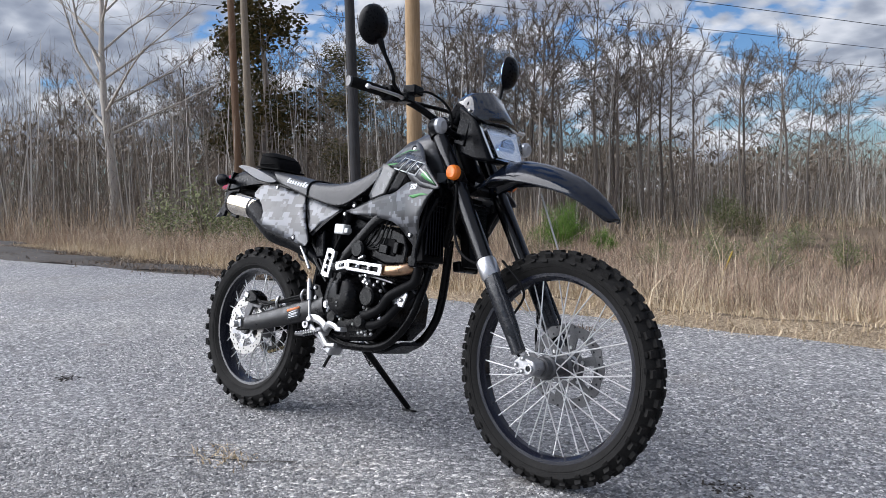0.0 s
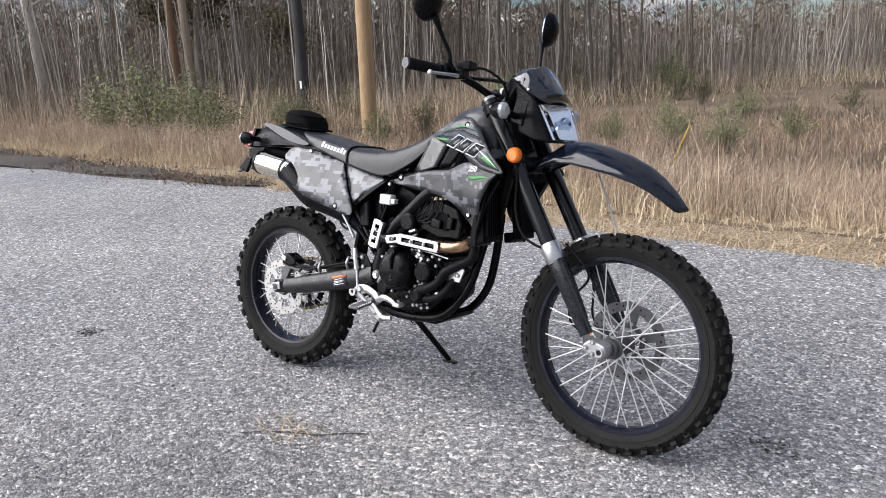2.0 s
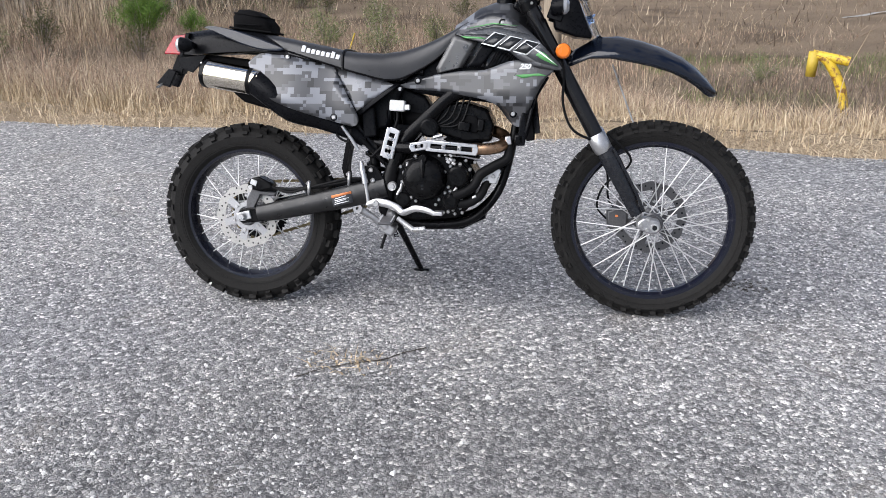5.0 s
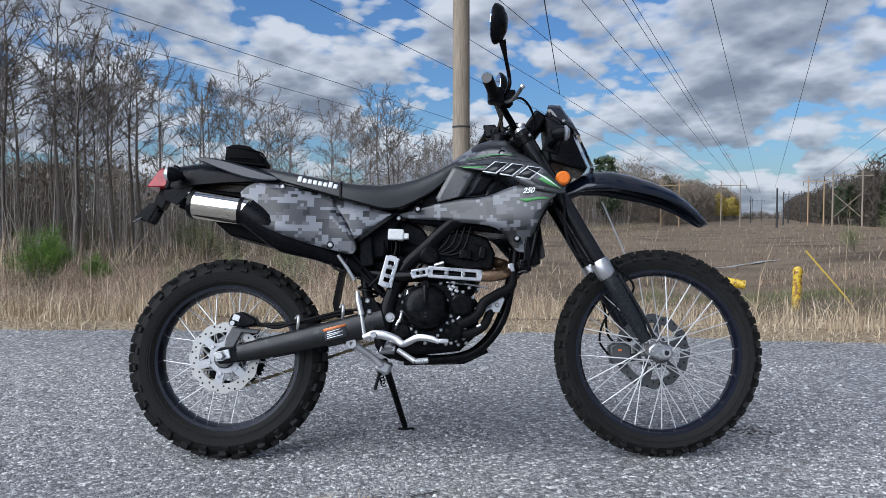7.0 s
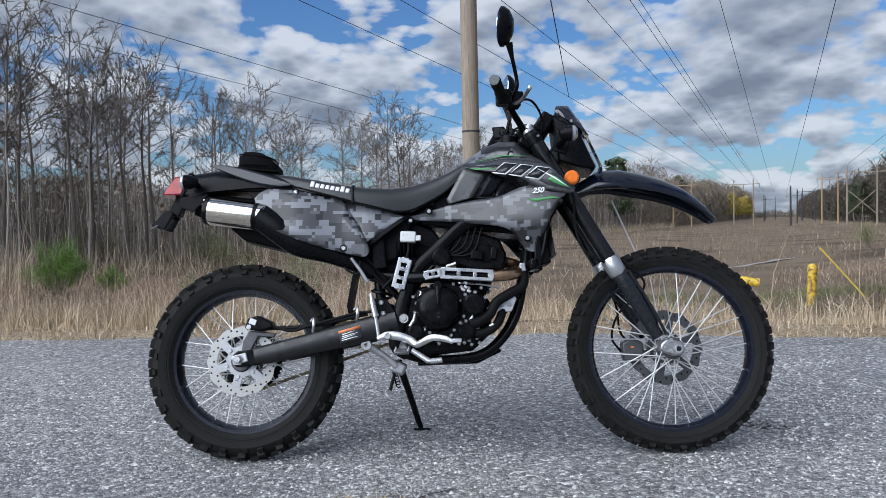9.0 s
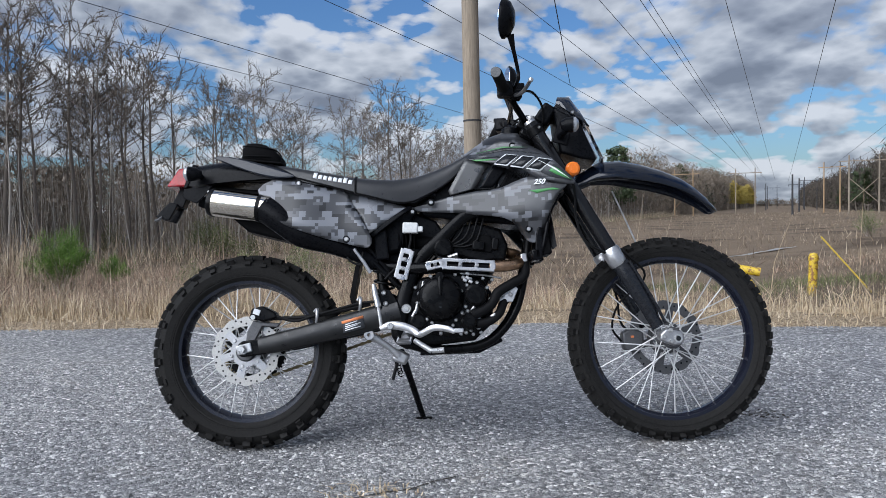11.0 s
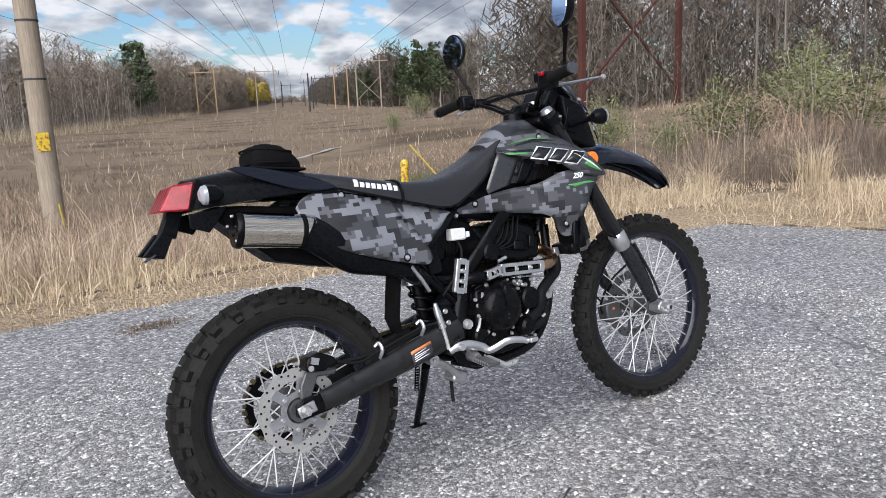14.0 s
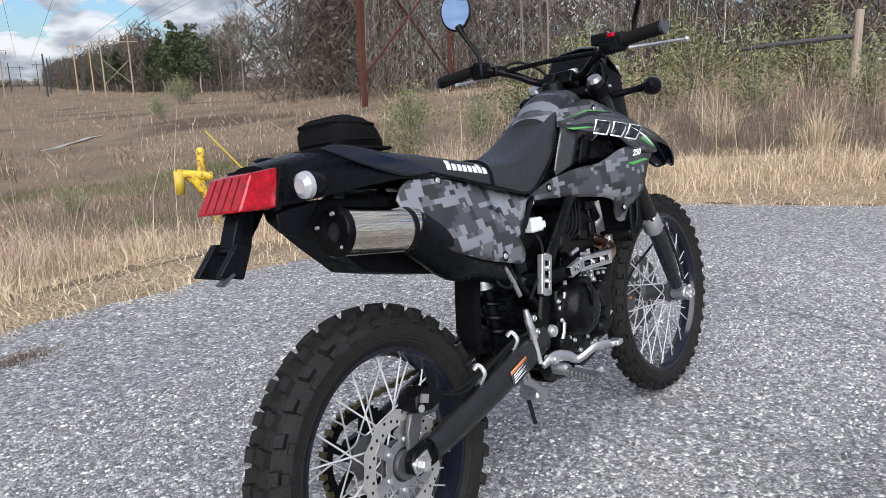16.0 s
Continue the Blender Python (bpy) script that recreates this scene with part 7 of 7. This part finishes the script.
for s in (-1, 1):
    ez = 1.159 if s < 0 else 1.136
    g = part("grip", tube([(0.1455, s * 0.372, ez), (0.148, s * 0.365, ez), (0.168, s * 0.262, 1.151), (0.17, s * 0.255, 1.151)], [0.015, 0.0175, 0.0165, 0.021], 18), "grip_rubber", bar, "ribbed black rubber grip")
    part("bar_end", tube([(0.1445, s * 0.378, ez), (0.146, s * 0.37, ez)], 0.016, 16), "decal_grey", bar)
    sw = part("switch_box", box((0.045, 0.05, 0.05), (0.177, s * 0.228, 1.148), (0, 0, s * -12)), "black_plastic", bar, bevel=0.008)
    part("switch", box((0.014, 0.02, 0.012), (0.155, s * 0.225, 1.168)), "red_lens" if s < 0 else "black_plastic", bar, bevel=0.003)
    lv = part("lever", tube([(0.205, s * 0.2, 1.135), (0.228, s * 0.235, 1.133), (0.24, s * 0.3, 1.131), (0.249, s * 0.385, 1.128)], [0.009, 0.008, 0.0065, 0.006], 10, 4, squash=(0.7, (0, 0, 1))), "aluminium", bar, "silver control lever")
    part("lever_ball", lathe([(0.0, -0.008), (0.006, -0.006), (0.008, 0), (0.006, 0.006), (0.0, 0.008)], 12, centre=(0.249, s * 0.386, 1.128)), "aluminium", bar)
    part("perch", box((0.05, 0.045, 0.03), (0.205, s * 0.19, 1.14), (0, 0, s * -10)), "black_paint", bar, bevel=0.005)
    mr = part("mirror", tube([(0.205, s * 0.215, 1.15), (0.218, s * 0.255, 1.17), (0.218, s * 0.262, 1.2), (0.205, s * 0.29, 1.255), (0.195, s * 0.308, 1.3)], [0.006, 0.006, 0.006, 0.0065, 0.012], 10, 4), "black_paint", bike, "round black mirror on a bent stalk")
    mx = 0.18 if s < 0 else 0.215
    hp = pose(mx, s * 0.322, 1.346, 0, 0, s * 14) @ pose(0, 0, 0, 0, 6, 0)
    part("mirror_shell", lathe([(0.0, 0.03), (0.025, 0.028), (0.046, 0.016), (0.0555, 0.0), (0.056, -0.008), (0.053, -0.01), (0.0, -0.01)], 36, "x"), "black_plastic", mr, mtx=hp @ Matrix.Diagonal((1, 0.92, 1.12, 1)))
    part("mirror_glass", lathe([(0.0, -0.0125), (0.05, -0.0125), (0.051, -0.0105), (0.0, -0.0105)], 36, "x"), "mirror_glass", mr, "mirror glass, blue of the sky put into its tint", mtx=hp @ Matrix.Diagonal((1, 0.92, 1.12, 1)))
    part("control_cable", tube([(0.2, s * 0.2, 1.14), (0.27, s * 0.15, 1.16), (0.31, s * 0.08, 1.1), (0.27, s * 0.06, 0.98), (0.2, s * 0.06, 0.9)], 0.004, 8, 6), "hose", bike)
part("brake_reservoir", box((0.05, 0.05, 0.03), (0.215, -0.165, 1.168), (0, 0, 10)), "black_plastic", bar, bevel=0.005)
part("key_switch", lathe([(0.0, 0.02), (0.014, 0.02), (0.016, 0.016), (0.016, -0.02), (0.0, -0.02)], 18, "z", centre=(0.27, -0.03, 1.09)), "steel", bike)


# ---- bodywork ----
def side_y(x, z):
    """How far out the rear side panel stands."""
    return -(0.09 + 0.05 * smoothstep(0.89, 0.70, z) + 0.022 * smoothstep(-0.36, -0.55, x))


def shroud_y(x, z):
    """How far out the tank shroud stands."""
    k = 0.088 + 0.115 * smoothstep(-0.12, 0.36, x)
    return -(k - 0.055 * smoothstep(0.9, 1.01, z) - 0.05 * smoothstep(0.76, 0.65, z) * smoothstep(0.1, 0.2, x))


def both(name, outline, depth, mat, label="", cuts=4, bevel=0.0, solid=0.004, right_only=False, out=0.0, parent=bike, rounded=True):
    obs = []
    for s in ((-1,) if right_only else (-1, 1)):
        f = (lambda x, z: depth(x, z) - out) if s < 0 else (lambda x, z: -depth(x, z) + out)
        obs.append(part(name, panel(outline, f, cuts, rounded), mat, parent, label, solid=solid, smooth=50))
    return obs


rear_panel = both("side_panel", [(-0.668, 0.855), (-0.65, 0.875), (-0.623, 0.887), (-0.6, 0.886), (-0.531, 0.879), (-0.45, 0.861), (-0.384, 0.846), (-0.36, 0.81), (-0.33, 0.757), (-0.30, 0.705), (-0.289, 0.68), (-0.292, 0.662), (-0.312, 0.652), (-0.38, 0.669), (-0.458, 0.69), (-0.549, 0.722), (-0.59, 0.744), (-0.63, 0.785), (-0.655, 0.82)], side_y, "camo", "grey pixel camouflage rear side panel", solid=0.006)
both("front_side_panel", [(-0.388, 0.845), (-0.36, 0.84), (-0.274, 0.82), (-0.182, 0.791), (-0.19, 0.78), (-0.24, 0.742), (-0.296, 0.701), (-0.302, 0.71), (-0.334, 0.762), (-0.362, 0.808)], lambda x, z: side_y(x, z) + 0.012 + 0.01 * smoothstep(-0.3, -0.18, x), "camo", "grey camouflage panel below the seat", solid=0.004)
both("panel_edge", [(-0.3, 0.7), (-0.17, 0.793), (-0.155, 0.79), (-0.287, 0.688)], lambda x, z: side_y(x, z) + 0.016, "black_plastic", solid=0.004, rounded=False)
for s in (-1, 1):
    for x, z, y in ((-0.372, 0.681, side_y(-0.372, 0.681)), (-0.533, 0.876, side_y(-0.533, 0.876)), (-0.157, 0.775, -0.092), (-0.094, 0.802, -0.108), (0.222, 0.700, shroud_y(0.222, 0.7)), (0.18, 0.985, shroud_y(0.18, 0.985))):
        cup = part("bolt_cup", lathe([(0.0, s * -0.001), (0.0105, s * 0.001), (0.012, s * 0.0035), (0.0095, s * 0.0045), (0.008, s * 0.002), (0.0, s * 0.0015)], 18, centre=(x, s * abs(y), z)), "black_plastic", bike)
        part("bolt", lathe([(0.0, s * 0.006), (0.0055, s * 0.006), (0.0072, s * 0.003), (0.0072, 0.0), (0.0, 0.0)], 12, centre=(x, s * abs(y), z)), "steel", cup)

# tank shrouds: an upper blade with the graphics, a lower camouflage wing
upper = [(0.024, 0.95), (0.045, 0.972), (0.07, 0.987), (0.126, 1.012), (0.165, 1.013), (0.2, 1.003), (0.263, 0.957), (0.32, 0.9), (0.371, 0.843), (0.335, 0.838), (0.29, 0.848), (0.24, 0.868), (0.2, 0.9), (0.165, 0.912), (0.09, 0.93)]
both("tank_shroud", upper, shroud_y, "camo_dark", "camouflage tank shroud with white and green graphics", solid=0.006)
both("tank_wing", [(-0.166, 0.787), (-0.12, 0.8), (-0.034, 0.822), (0.06, 0.835), (0.13, 0.838), (0.2, 0.862), (0.25, 0.866), (0.3, 0.846), (0.345, 0.838), (0.322, 0.812), (0.3, 0.775), (0.283, 0.738), (0.262, 0.672), (0.25, 0.659), (0.225, 0.663), (0.2, 0.69), (0.172, 0.725), (0.127, 0.744), (0.05, 0.757), (-0.018, 0.768), (-0.128, 0.776)], lambda x, z: shroud_y(x, z) + 0.006, "camo_dark", "grey pixel camouflage lower tank wing", solid=0.006)
both("tank_side", [(0.022, 0.948), (0.1, 0.926), (0.052, 0.846), (-0.03, 0.826), (-0.036, 0.842)], lambda x, z: -0.098 - 0.01 * smoothstep(-0.03, 0.1, x), "satin_panel", "satin black tank side cover", solid=0.004, rounded=False)
both("vent_strip", [(0.115, 0.922), (0.16, 0.91), (0.112, 0.848), (0.068, 0.845)], lambda x, z: -0.112, "black_plastic", solid=0.005, rounded=False)
for k in range(9):
    for s in (-1, 1):
        part("vent_fin", box((0.003, 0.02, 0.05), (0.15 + k * 0.0095, s * 0.118, 0.872 + 0.004 * math.sin(k)), (0, 30, 0)), "fin_black", bike)
both("vent_mesh", [(0.12, 0.915), (0.2, 0.895), (0.24, 0.86), (0.12, 0.842)], lambda x, z: -0.098, "decal_black", solid=0.003, rounded=False)

# graphics: a slanted white outlined mark, green flashes, dark bands
def decal(outline, mat, lift=0.0042, cuts=2, rounded=False, label="", name="decal"):
    return both(name, outline, shroud_y, mat, label, cuts, solid=0.0008, out=lift, rounded=rounded)


def slant(x, z, w, h, lean=0.03, drop=-0.26):
    """A leaning four-cornered shape that follows the graphic's slope."""
    return [(x, z), (x + w, z + drop * w), (x + w + lean, z + drop * w + h), (x + lean, z + h)]


decal([(0.055, 0.958), (0.16, 0.972), (0.265, 0.945), (0.362, 0.845), (0.29, 0.862), (0.2, 0.917), (0.09, 0.938)], "decal_grey", 0.0036, 3)
decal([(0.07, 0.962), (0.16, 0.981), (0.23, 0.967), (0.15, 0.97)], "decal_black", 0.0044)
decal([(0.04, 0.951), (0.13, 0.948), (0.16, 0.938), (0.06, 0.941)], "decal_black", 0.0046)
decal([(0.302, 0.894), (0.316, 0.888), (0.36, 0.848), (0.31, 0.868), (0.288, 0.882)], "decal_green", 0.0046)
decal([(0.06, 0.9685), (0.15, 0.985), (0.235, 0.973), (0.15, 0.981)], "decal_green", 0.005)
decal([(0.045, 0.944), (0.11, 0.94), (0.13, 0.934), (0.06, 0.937)], "decal_green", 0.005)
decal([(0.255, 0.92), (0.29, 0.895), (0.355, 0.851), (0.31, 0.888)], "decal_white", 0.0052)
W, K = "decal_white", "decal_black"
for grow, mat, lift in ((0.0034, W, 0.005), (0.0, K, 0.0056)):
    g = grow
    for o in (slant(0.118 - g, 0.922 - g, 0.036 + 2 * g, 0.03 + 2 * g, 0.04), slant(0.17 - g, 0.909 - g, 0.034 + 2 * g, 0.03 + 2 * g, 0.04), slant(0.22 - g, 0.896 - g, 0.038 + 2 * g, 0.03 + 2 * g, 0.04)):
        decal(o, mat, lift, 1, name="logo_shape")
decal([(0.225, 0.822), (0.3, 0.827), (0.325, 0.82), (0.285, 0.819), (0.25, 0.812)], "decal_green", -0.0015, name="green_flash")


def number(text, x, z, size, y, rz, shear, mat, parent, s=-1):
    cu = bpy.data.curves.new("number", "FONT")
    cu.body, cu.size, cu.extrude, cu.shear, cu.offset = text, size, 0.0004, shear, 0.0006
    tmp = new("number", cu)
    me = bpy.data.meshes.new_from_object(tmp.evaluated_get(bpy.context.evaluated_depsgraph_get()))
    bpy.data.objects.remove(tmp)
    me.materials.append(M[mat])
    ob = new("number", me)
    ob.parent = parent
    ob.matrix_basis = pose(x, y, z, 90, 0, rz)
    ob["label"] = "white slanted number 250"
    return ob


number("250", 0.238, 0.84, 0.023, shroud_y(0.238, 0.84) - 0.007, -12, 0.45, "decal_white", bike)

# tank between the shrouds
sec = []
for x, zt, zb, w in ((0.02, 0.985, 0.86, 0.085), (0.06, 1.012, 0.85, 0.1), (0.1, 1.04, 0.85, 0.108), (0.15, 1.058, 0.85, 0.11), (0.2, 1.058, 0.86, 0.105), (0.25, 1.035, 0.88, 0.085), (0.275, 1.0, 0.9, 0.06)):
    ring = []
    for t in np.linspace(0, 1, 15):
        a = math.pi * t
        ring.append((x, -w * math.cos(a) * (0.75 + 0.25 * math.sin(a) ** 0.5), zb + (zt - zb) * math.sin(a) ** 0.55))
    sec.append(ring)
tank = part("fuel_tank", loft(sec), "camo_dark", bike, "camouflage fuel tank cover", smooth=50)
part("filler_cap", lathe([(0.0, 0.018), (0.022, 0.018), (0.03, 0.012), (0.032, 0.0), (0.032, -0.02), (0.0, -0.02)], 28, "z", centre=(0.185, 0, 1.062)), "black_plastic", tank, "black fuel filler cap")
part("cap_hose", tube([(0.185, 0.0, 1.08), (0.21, 0.0, 1.1), (0.245, 0.01, 1.09)], 0.004, 8, 4), "hose", tank)

# seat
sec = []
for x, zt, zb, w in ((-0.62, 0.953, 0.912, 0.085), (-0.56, 0.942, 0.893, 0.1), (-0.45, 0.92, 0.866, 0.112), (-0.353, 0.9, 0.838, 0.118), (-0.29, 0.893, 0.822, 0.118), (-0.22, 0.891, 0.806, 0.112), (-0.15, 0.9, 0.803, 0.104), (-0.09, 0.918, 0.835, 0.097), (-0.03, 0.943, 0.876, 0.092), (0.02, 0.97, 0.925, 0.086), (0.068, 0.999, 0.975, 0.07), (0.078, 1.004, 0.99, 0.06)):
    ring = []
    for t in np.linspace(0, 1, 25):
        a = math.pi * t
        c = math.cos(a)
        ring.append((x, -w * (abs(c) ** 0.4) * (1 if c > 0 else -1), zb + (zt - zb) * math.sin(a) ** 0.6))
    sec.append(ring)
seat = part("seat", loft(sec), "seat_vinyl", bike, "black textured vinyl seat", smooth=60)
for x, zt, zb, w in ((-0.345, 0.9015, 0.836, 0.1195),):
    pts = []
    for t in np.linspace(0, 1, 21):
        a = math.pi * t
        c = math.cos(a)
        pts.append((x + 0.0 * math.sin(a), -w * (abs(c) ** 0.4) * (1 if c > 0 else -1), zb + (zt - zb) * math.sin(a) ** 0.6))
    part("seat_strap", tube(pts, 0.0045, 6), "black_plastic", seat, "black strap across the seat")
for s in (-1, 1):
    part("piping", tube([(-0.6, s * 0.09, 0.914), (-0.45, s * 0.113, 0.869), (-0.3, s * 0.119, 0.826), (-0.18, s * 0.108, 0.803), (-0.09, s * 0.099, 0.838), (-0.03, s * 0.094, 0.878), (0.03, s * 0.086, 0.935), (0.072, s * 0.072, 0.978)], 0.0035, 6, 4), "black_paint", seat)

# white maker's mark on the seat, as plain slanted shapes
def seat_y(x, z):
    """The seat's side surface at that place."""
    zt = float(np.interp(x, (-0.56, -0.45, -0.353), (0.942, 0.92, 0.9)))
    zb = float(np.interp(x, (-0.56, -0.45, -0.353), (0.893, 0.866, 0.838)))
    w = float(np.interp(x, (-0.56, -0.45, -0.353), (0.1, 0.112, 0.118)))
    f = min(0.985, max(0.02, (z - zb) / (zt - zb)))
    return -w * math.sqrt(max(0.0, 1 - f ** (2 / 0.6))) ** 0.4


for s in (-1, 1):
    for i in range(8):
        x = -0.487 + i * 0.0168
        h = 0.0205 if i in (0, 6) else 0.0145
        z = 0.894 - 0.2 * (x + 0.487)
        o = [(x, z), (x + 0.0125, z - 0.0025), (x + 0.0155, z - 0.0025 + h), (x + 0.003, z + h)]
        f = (lambda xx, zz: seat_y(xx, zz) - 0.0012) if s < 0 else (lambda xx, zz: -seat_y(xx, zz) + 0.0012)
        part("logo_shape", panel(o, f, 2, False), "decal_white", seat, solid=0.0012)

# tail
sec = []
for x, zt, zb, w in ((-0.5, 0.915, 0.872, 0.1), (-0.57, 0.94, 0.885, 0.108), (-0.64, 0.962, 0.894, 0.112), (-0.73, 0.972, 0.892, 0.105), (-0.81, 0.974, 0.888, 0.094), (-0.88, 0.966, 0.884, 0.082), (-0.915, 0.961, 0.884, 0.075)):
    ring = []
    for t in np.linspace(0, 1, 15):
        a = math.pi * t
        c = math.cos(a)
        ring.append((x, -w * (abs(c) ** 0.8) * (1 if c > 0 else -1), zb + (zt - zb) * math.sin(a) ** 0.7))
    sec.append(ring)
tail = part("tail_fairing", loft(sec), "black_plastic", bike, "black tail fairing", smooth=45)
both("tail_wing", [(-0.825, 0.972), (-0.79, 0.976), (-0.7, 0.958), (-0.6, 0.925), (-0.545, 0.9), (-0.6, 0.894), (-0.66, 0.905), (-0.74, 0.935)], lambda x, z: -(0.1 + 0.012 * smoothstep(0.97, 0.9, z)), "gloss_plastic", "glossy blue-black tail wing", solid=0.006, parent=tail)
part("inner_fender", loft([[(x, -w, zt), (x, w, zt), (x, w * 0.9, zb), (x, -w * 0.9, zb)] for x, w, zt, zb in ((-0.86, 0.055, 0.885, 0.855), (-0.79, 0.062, 0.88, 0.79), (-0.715, 0.064, 0.87, 0.725), (-0.6, 0.064, 0.86, 0.695), (-0.5, 0.06, 0.85, 0.672), (-0.38, 0.055, 0.84, 0.65))]), "fin_black", tail, "black inner rear mudguard", bevel=0.008)
part("mud_flap", loft([[(-0.33, -0.04, 0.66), (-0.33, 0.04, 0.66), (-0.345, 0.03, 0.66), (-0.345, -0.03, 0.66)], [(-0.345, -0.034, 0.58), (-0.345, 0.034, 0.58), (-0.362, 0.03, 0.58), (-0.362, -0.03, 0.58)], [(-0.36, -0.034, 0.5), (-0.36, 0.034, 0.5), (-0.377, 0.03, 0.5), (-0.377, -0.03, 0.5)], [(-0.352, -0.024, 0.455), (-0.352, 0.024, 0.455), (-0.367, 0.018, 0.455), (-0.367, -0.018, 0.455)]]), "fin_black", bike, "curved black rubber mud flap")
lamp = part("tail_light", loft([[(-0.925, -0.078, 0.882), (-0.925, 0.078, 0.882), (-0.9, 0.068, 0.952), (-0.9, -0.068, 0.952)], [(-0.995, -0.062, 0.886), (-0.995, 0.062, 0.886), (-0.955, 0.058, 0.948), (-0.955, -0.058, 0.948)]]), "red_lens", bike, "red wedge-shaped tail light", bevel=0.005, seg=3)
for y in (-0.036, -0.012, 0.012, 0.036):
    part("lens_rib", tube([(-0.9925, y, 0.8905), (-0.9585, y * 0.94, 0.9445)], 0.0011, 6), "red_bright", lamp)
part("lamp_trim", prism([(-0.93, 0.878), (-0.92, 0.878), (-0.888, 0.954), (-0.9, 0.956)], -0.079, 0.079), "black_plastic", lamp)
for s in (-1, 1):
    part("tail_flap", prism([(-0.93, 0.872), (-0.83, 0.884), (-0.862, 0.845), (-0.885, 0.822), (-0.93, 0.84)], s * 0.072, s * 0.078), "black_plastic", tail, bevel=0.002)
    st = part("rear_signal", tube([(-0.87, s * 0.08, 0.912), (-0.878, s * 0.115, 0.912)], [0.01, 0.012], 12), "black_plastic", bike, "black rear turn signal")
    part("signal_body", tube([(-0.855, s * 0.128, 0.913), (-0.872, s * 0.128, 0.913), (-0.896, s * 0.128, 0.913)], [0.01, 0.022, 0.0255], 20), "black_plastic", st)
    part("signal_lens", tube([(-0.895, s * 0.128, 0.913), (-0.905, s * 0.128, 0.913), (-0.912, s * 0.128, 0.913)], [0.025, 0.023, 0.013], 20), "white_lens", st, "clear signal lens")
holder = part("plate_holder", prism([(-0.962, 0.89), (-0.925, 0.885), (-0.952, 0.818), (-0.992, 0.826)], -0.02, 0.02), "black_plastic", bike, "black number plate holder", bevel=0.003)
for y in (-0.032, 0.032):
    part("plate_arm", prism([(-0.992, 0.836), (-0.962, 0.828), (-0.992, 0.772), (-1.04, 0.786)], y - 0.008, y + 0.008), "black_plastic", holder, bevel=0.003)
part("plate_link", box((0.014, 0.05, 0.01), (-0.985, 0, 0.822), (0, 30, 0)), "black_plastic", holder)
part("plate_edge", box((0.004, 0.022, 0.03), (-1.026, -0.035, 0.779), (0, 62, 0)), "decal_grey", holder)
part("grab_hook", tube([(-0.52, -0.08, 0.73), (-0.5, -0.085, 0.69), (-0.46, -0.085, 0.67), (-0.47, -0.08, 0.70)], 0.004, 8, 4), "black_paint", bike)

# the front end is turned a little to the right about the steering axis
steer = Matrix.Translation((-0.015, 0, 0)) @ Matrix.Translation(on_fork(0, 0, -0.03)) @ Matrix.Rotation(radians(2.6), 4, FA) @ Matrix.Translation(-on_fork(0, 0, -0.03))
for ob in bike.children:
    if ob.name.split(".")[0] in {"front_wheel", "fork_leg", "front_axle", "triple_clamp", "stem_nut", "reflector_stay", "reflector", "turn_signal", "front_mudguard", "headlight_mask", "visor", "instrument", "speed_cable", "front_brake_line", "mudguard_stay", "front_caliper", "handlebar", "mirror", "control_cable", "key_switch"}:
        ob.matrix_basis = steer @ ob.matrix_basis

# tail bag, a thing of its own strapped on the seat
bag = thing("tail_bag", "small black zipped fabric pouch strapped on the tail", "bag", bike.matrix_basis @ pose(-0.71, 0, 0.966) @ Matrix.Diagonal((0.84, 0.8, 0.92, 1)) @ pose(0.71, 0, -0.966))
sec = []
for x, zt, zb, w in ((-0.748, 0.995, 0.968, 0.055), (-0.742, 1.025, 0.968, 0.075), (-0.722, 1.041, 0.966, 0.084), (-0.69, 1.042, 0.962, 0.087), (-0.65, 1.034, 0.958, 0.085), (-0.615, 1.012, 0.954, 0.08), (-0.592, 0.99, 0.951, 0.065)):
    ring = []
    for i in range(24):
        a = 2 * math.pi * i / 24
        c, s_ = math.cos(a), math.sin(a)
        wob = 1 + 0.05 * noise.noise((x * 30, c * 2, s_ * 2))
        ring.append((x, w * wob * abs(c) ** 0.55 * (1 if c > 0 else -1), (zt + zb) / 2 + (zt - zb) / 2 * wob * abs(s_) ** 0.55 * (1 if s_ > 0 else -1)))
    sec.append(ring)
part("pouch", loft(sec), "fabric", bag, smooth=60)
for z, g in ((1.022, 0.9), (0.985, 0.93)):
    pts = []
    for i in range(33):
        a = 2 * math.pi * i / 32
        c, s_ = math.cos(a), math.sin(a)
        x = -0.678 + 0.08 * g * abs(c) ** 0.6 * (1 if c > 0 else -1)
        pts.append((x, 0.0955 * g * abs(s_) ** 0.6 * (1 if s_ > 0 else -1), z - 0.13 * (x + 0.7) * (1 if z > 1 else 0.4)))
    part("piping", tube(pts, 0.003, 6), "fabric", bag, "black zip piping")
part("base_mat", box((0.18, 0.17, 0.008), (-0.67, 0, 0.966), (0, 6, 0)), "fabric", bag, bevel=0.004)
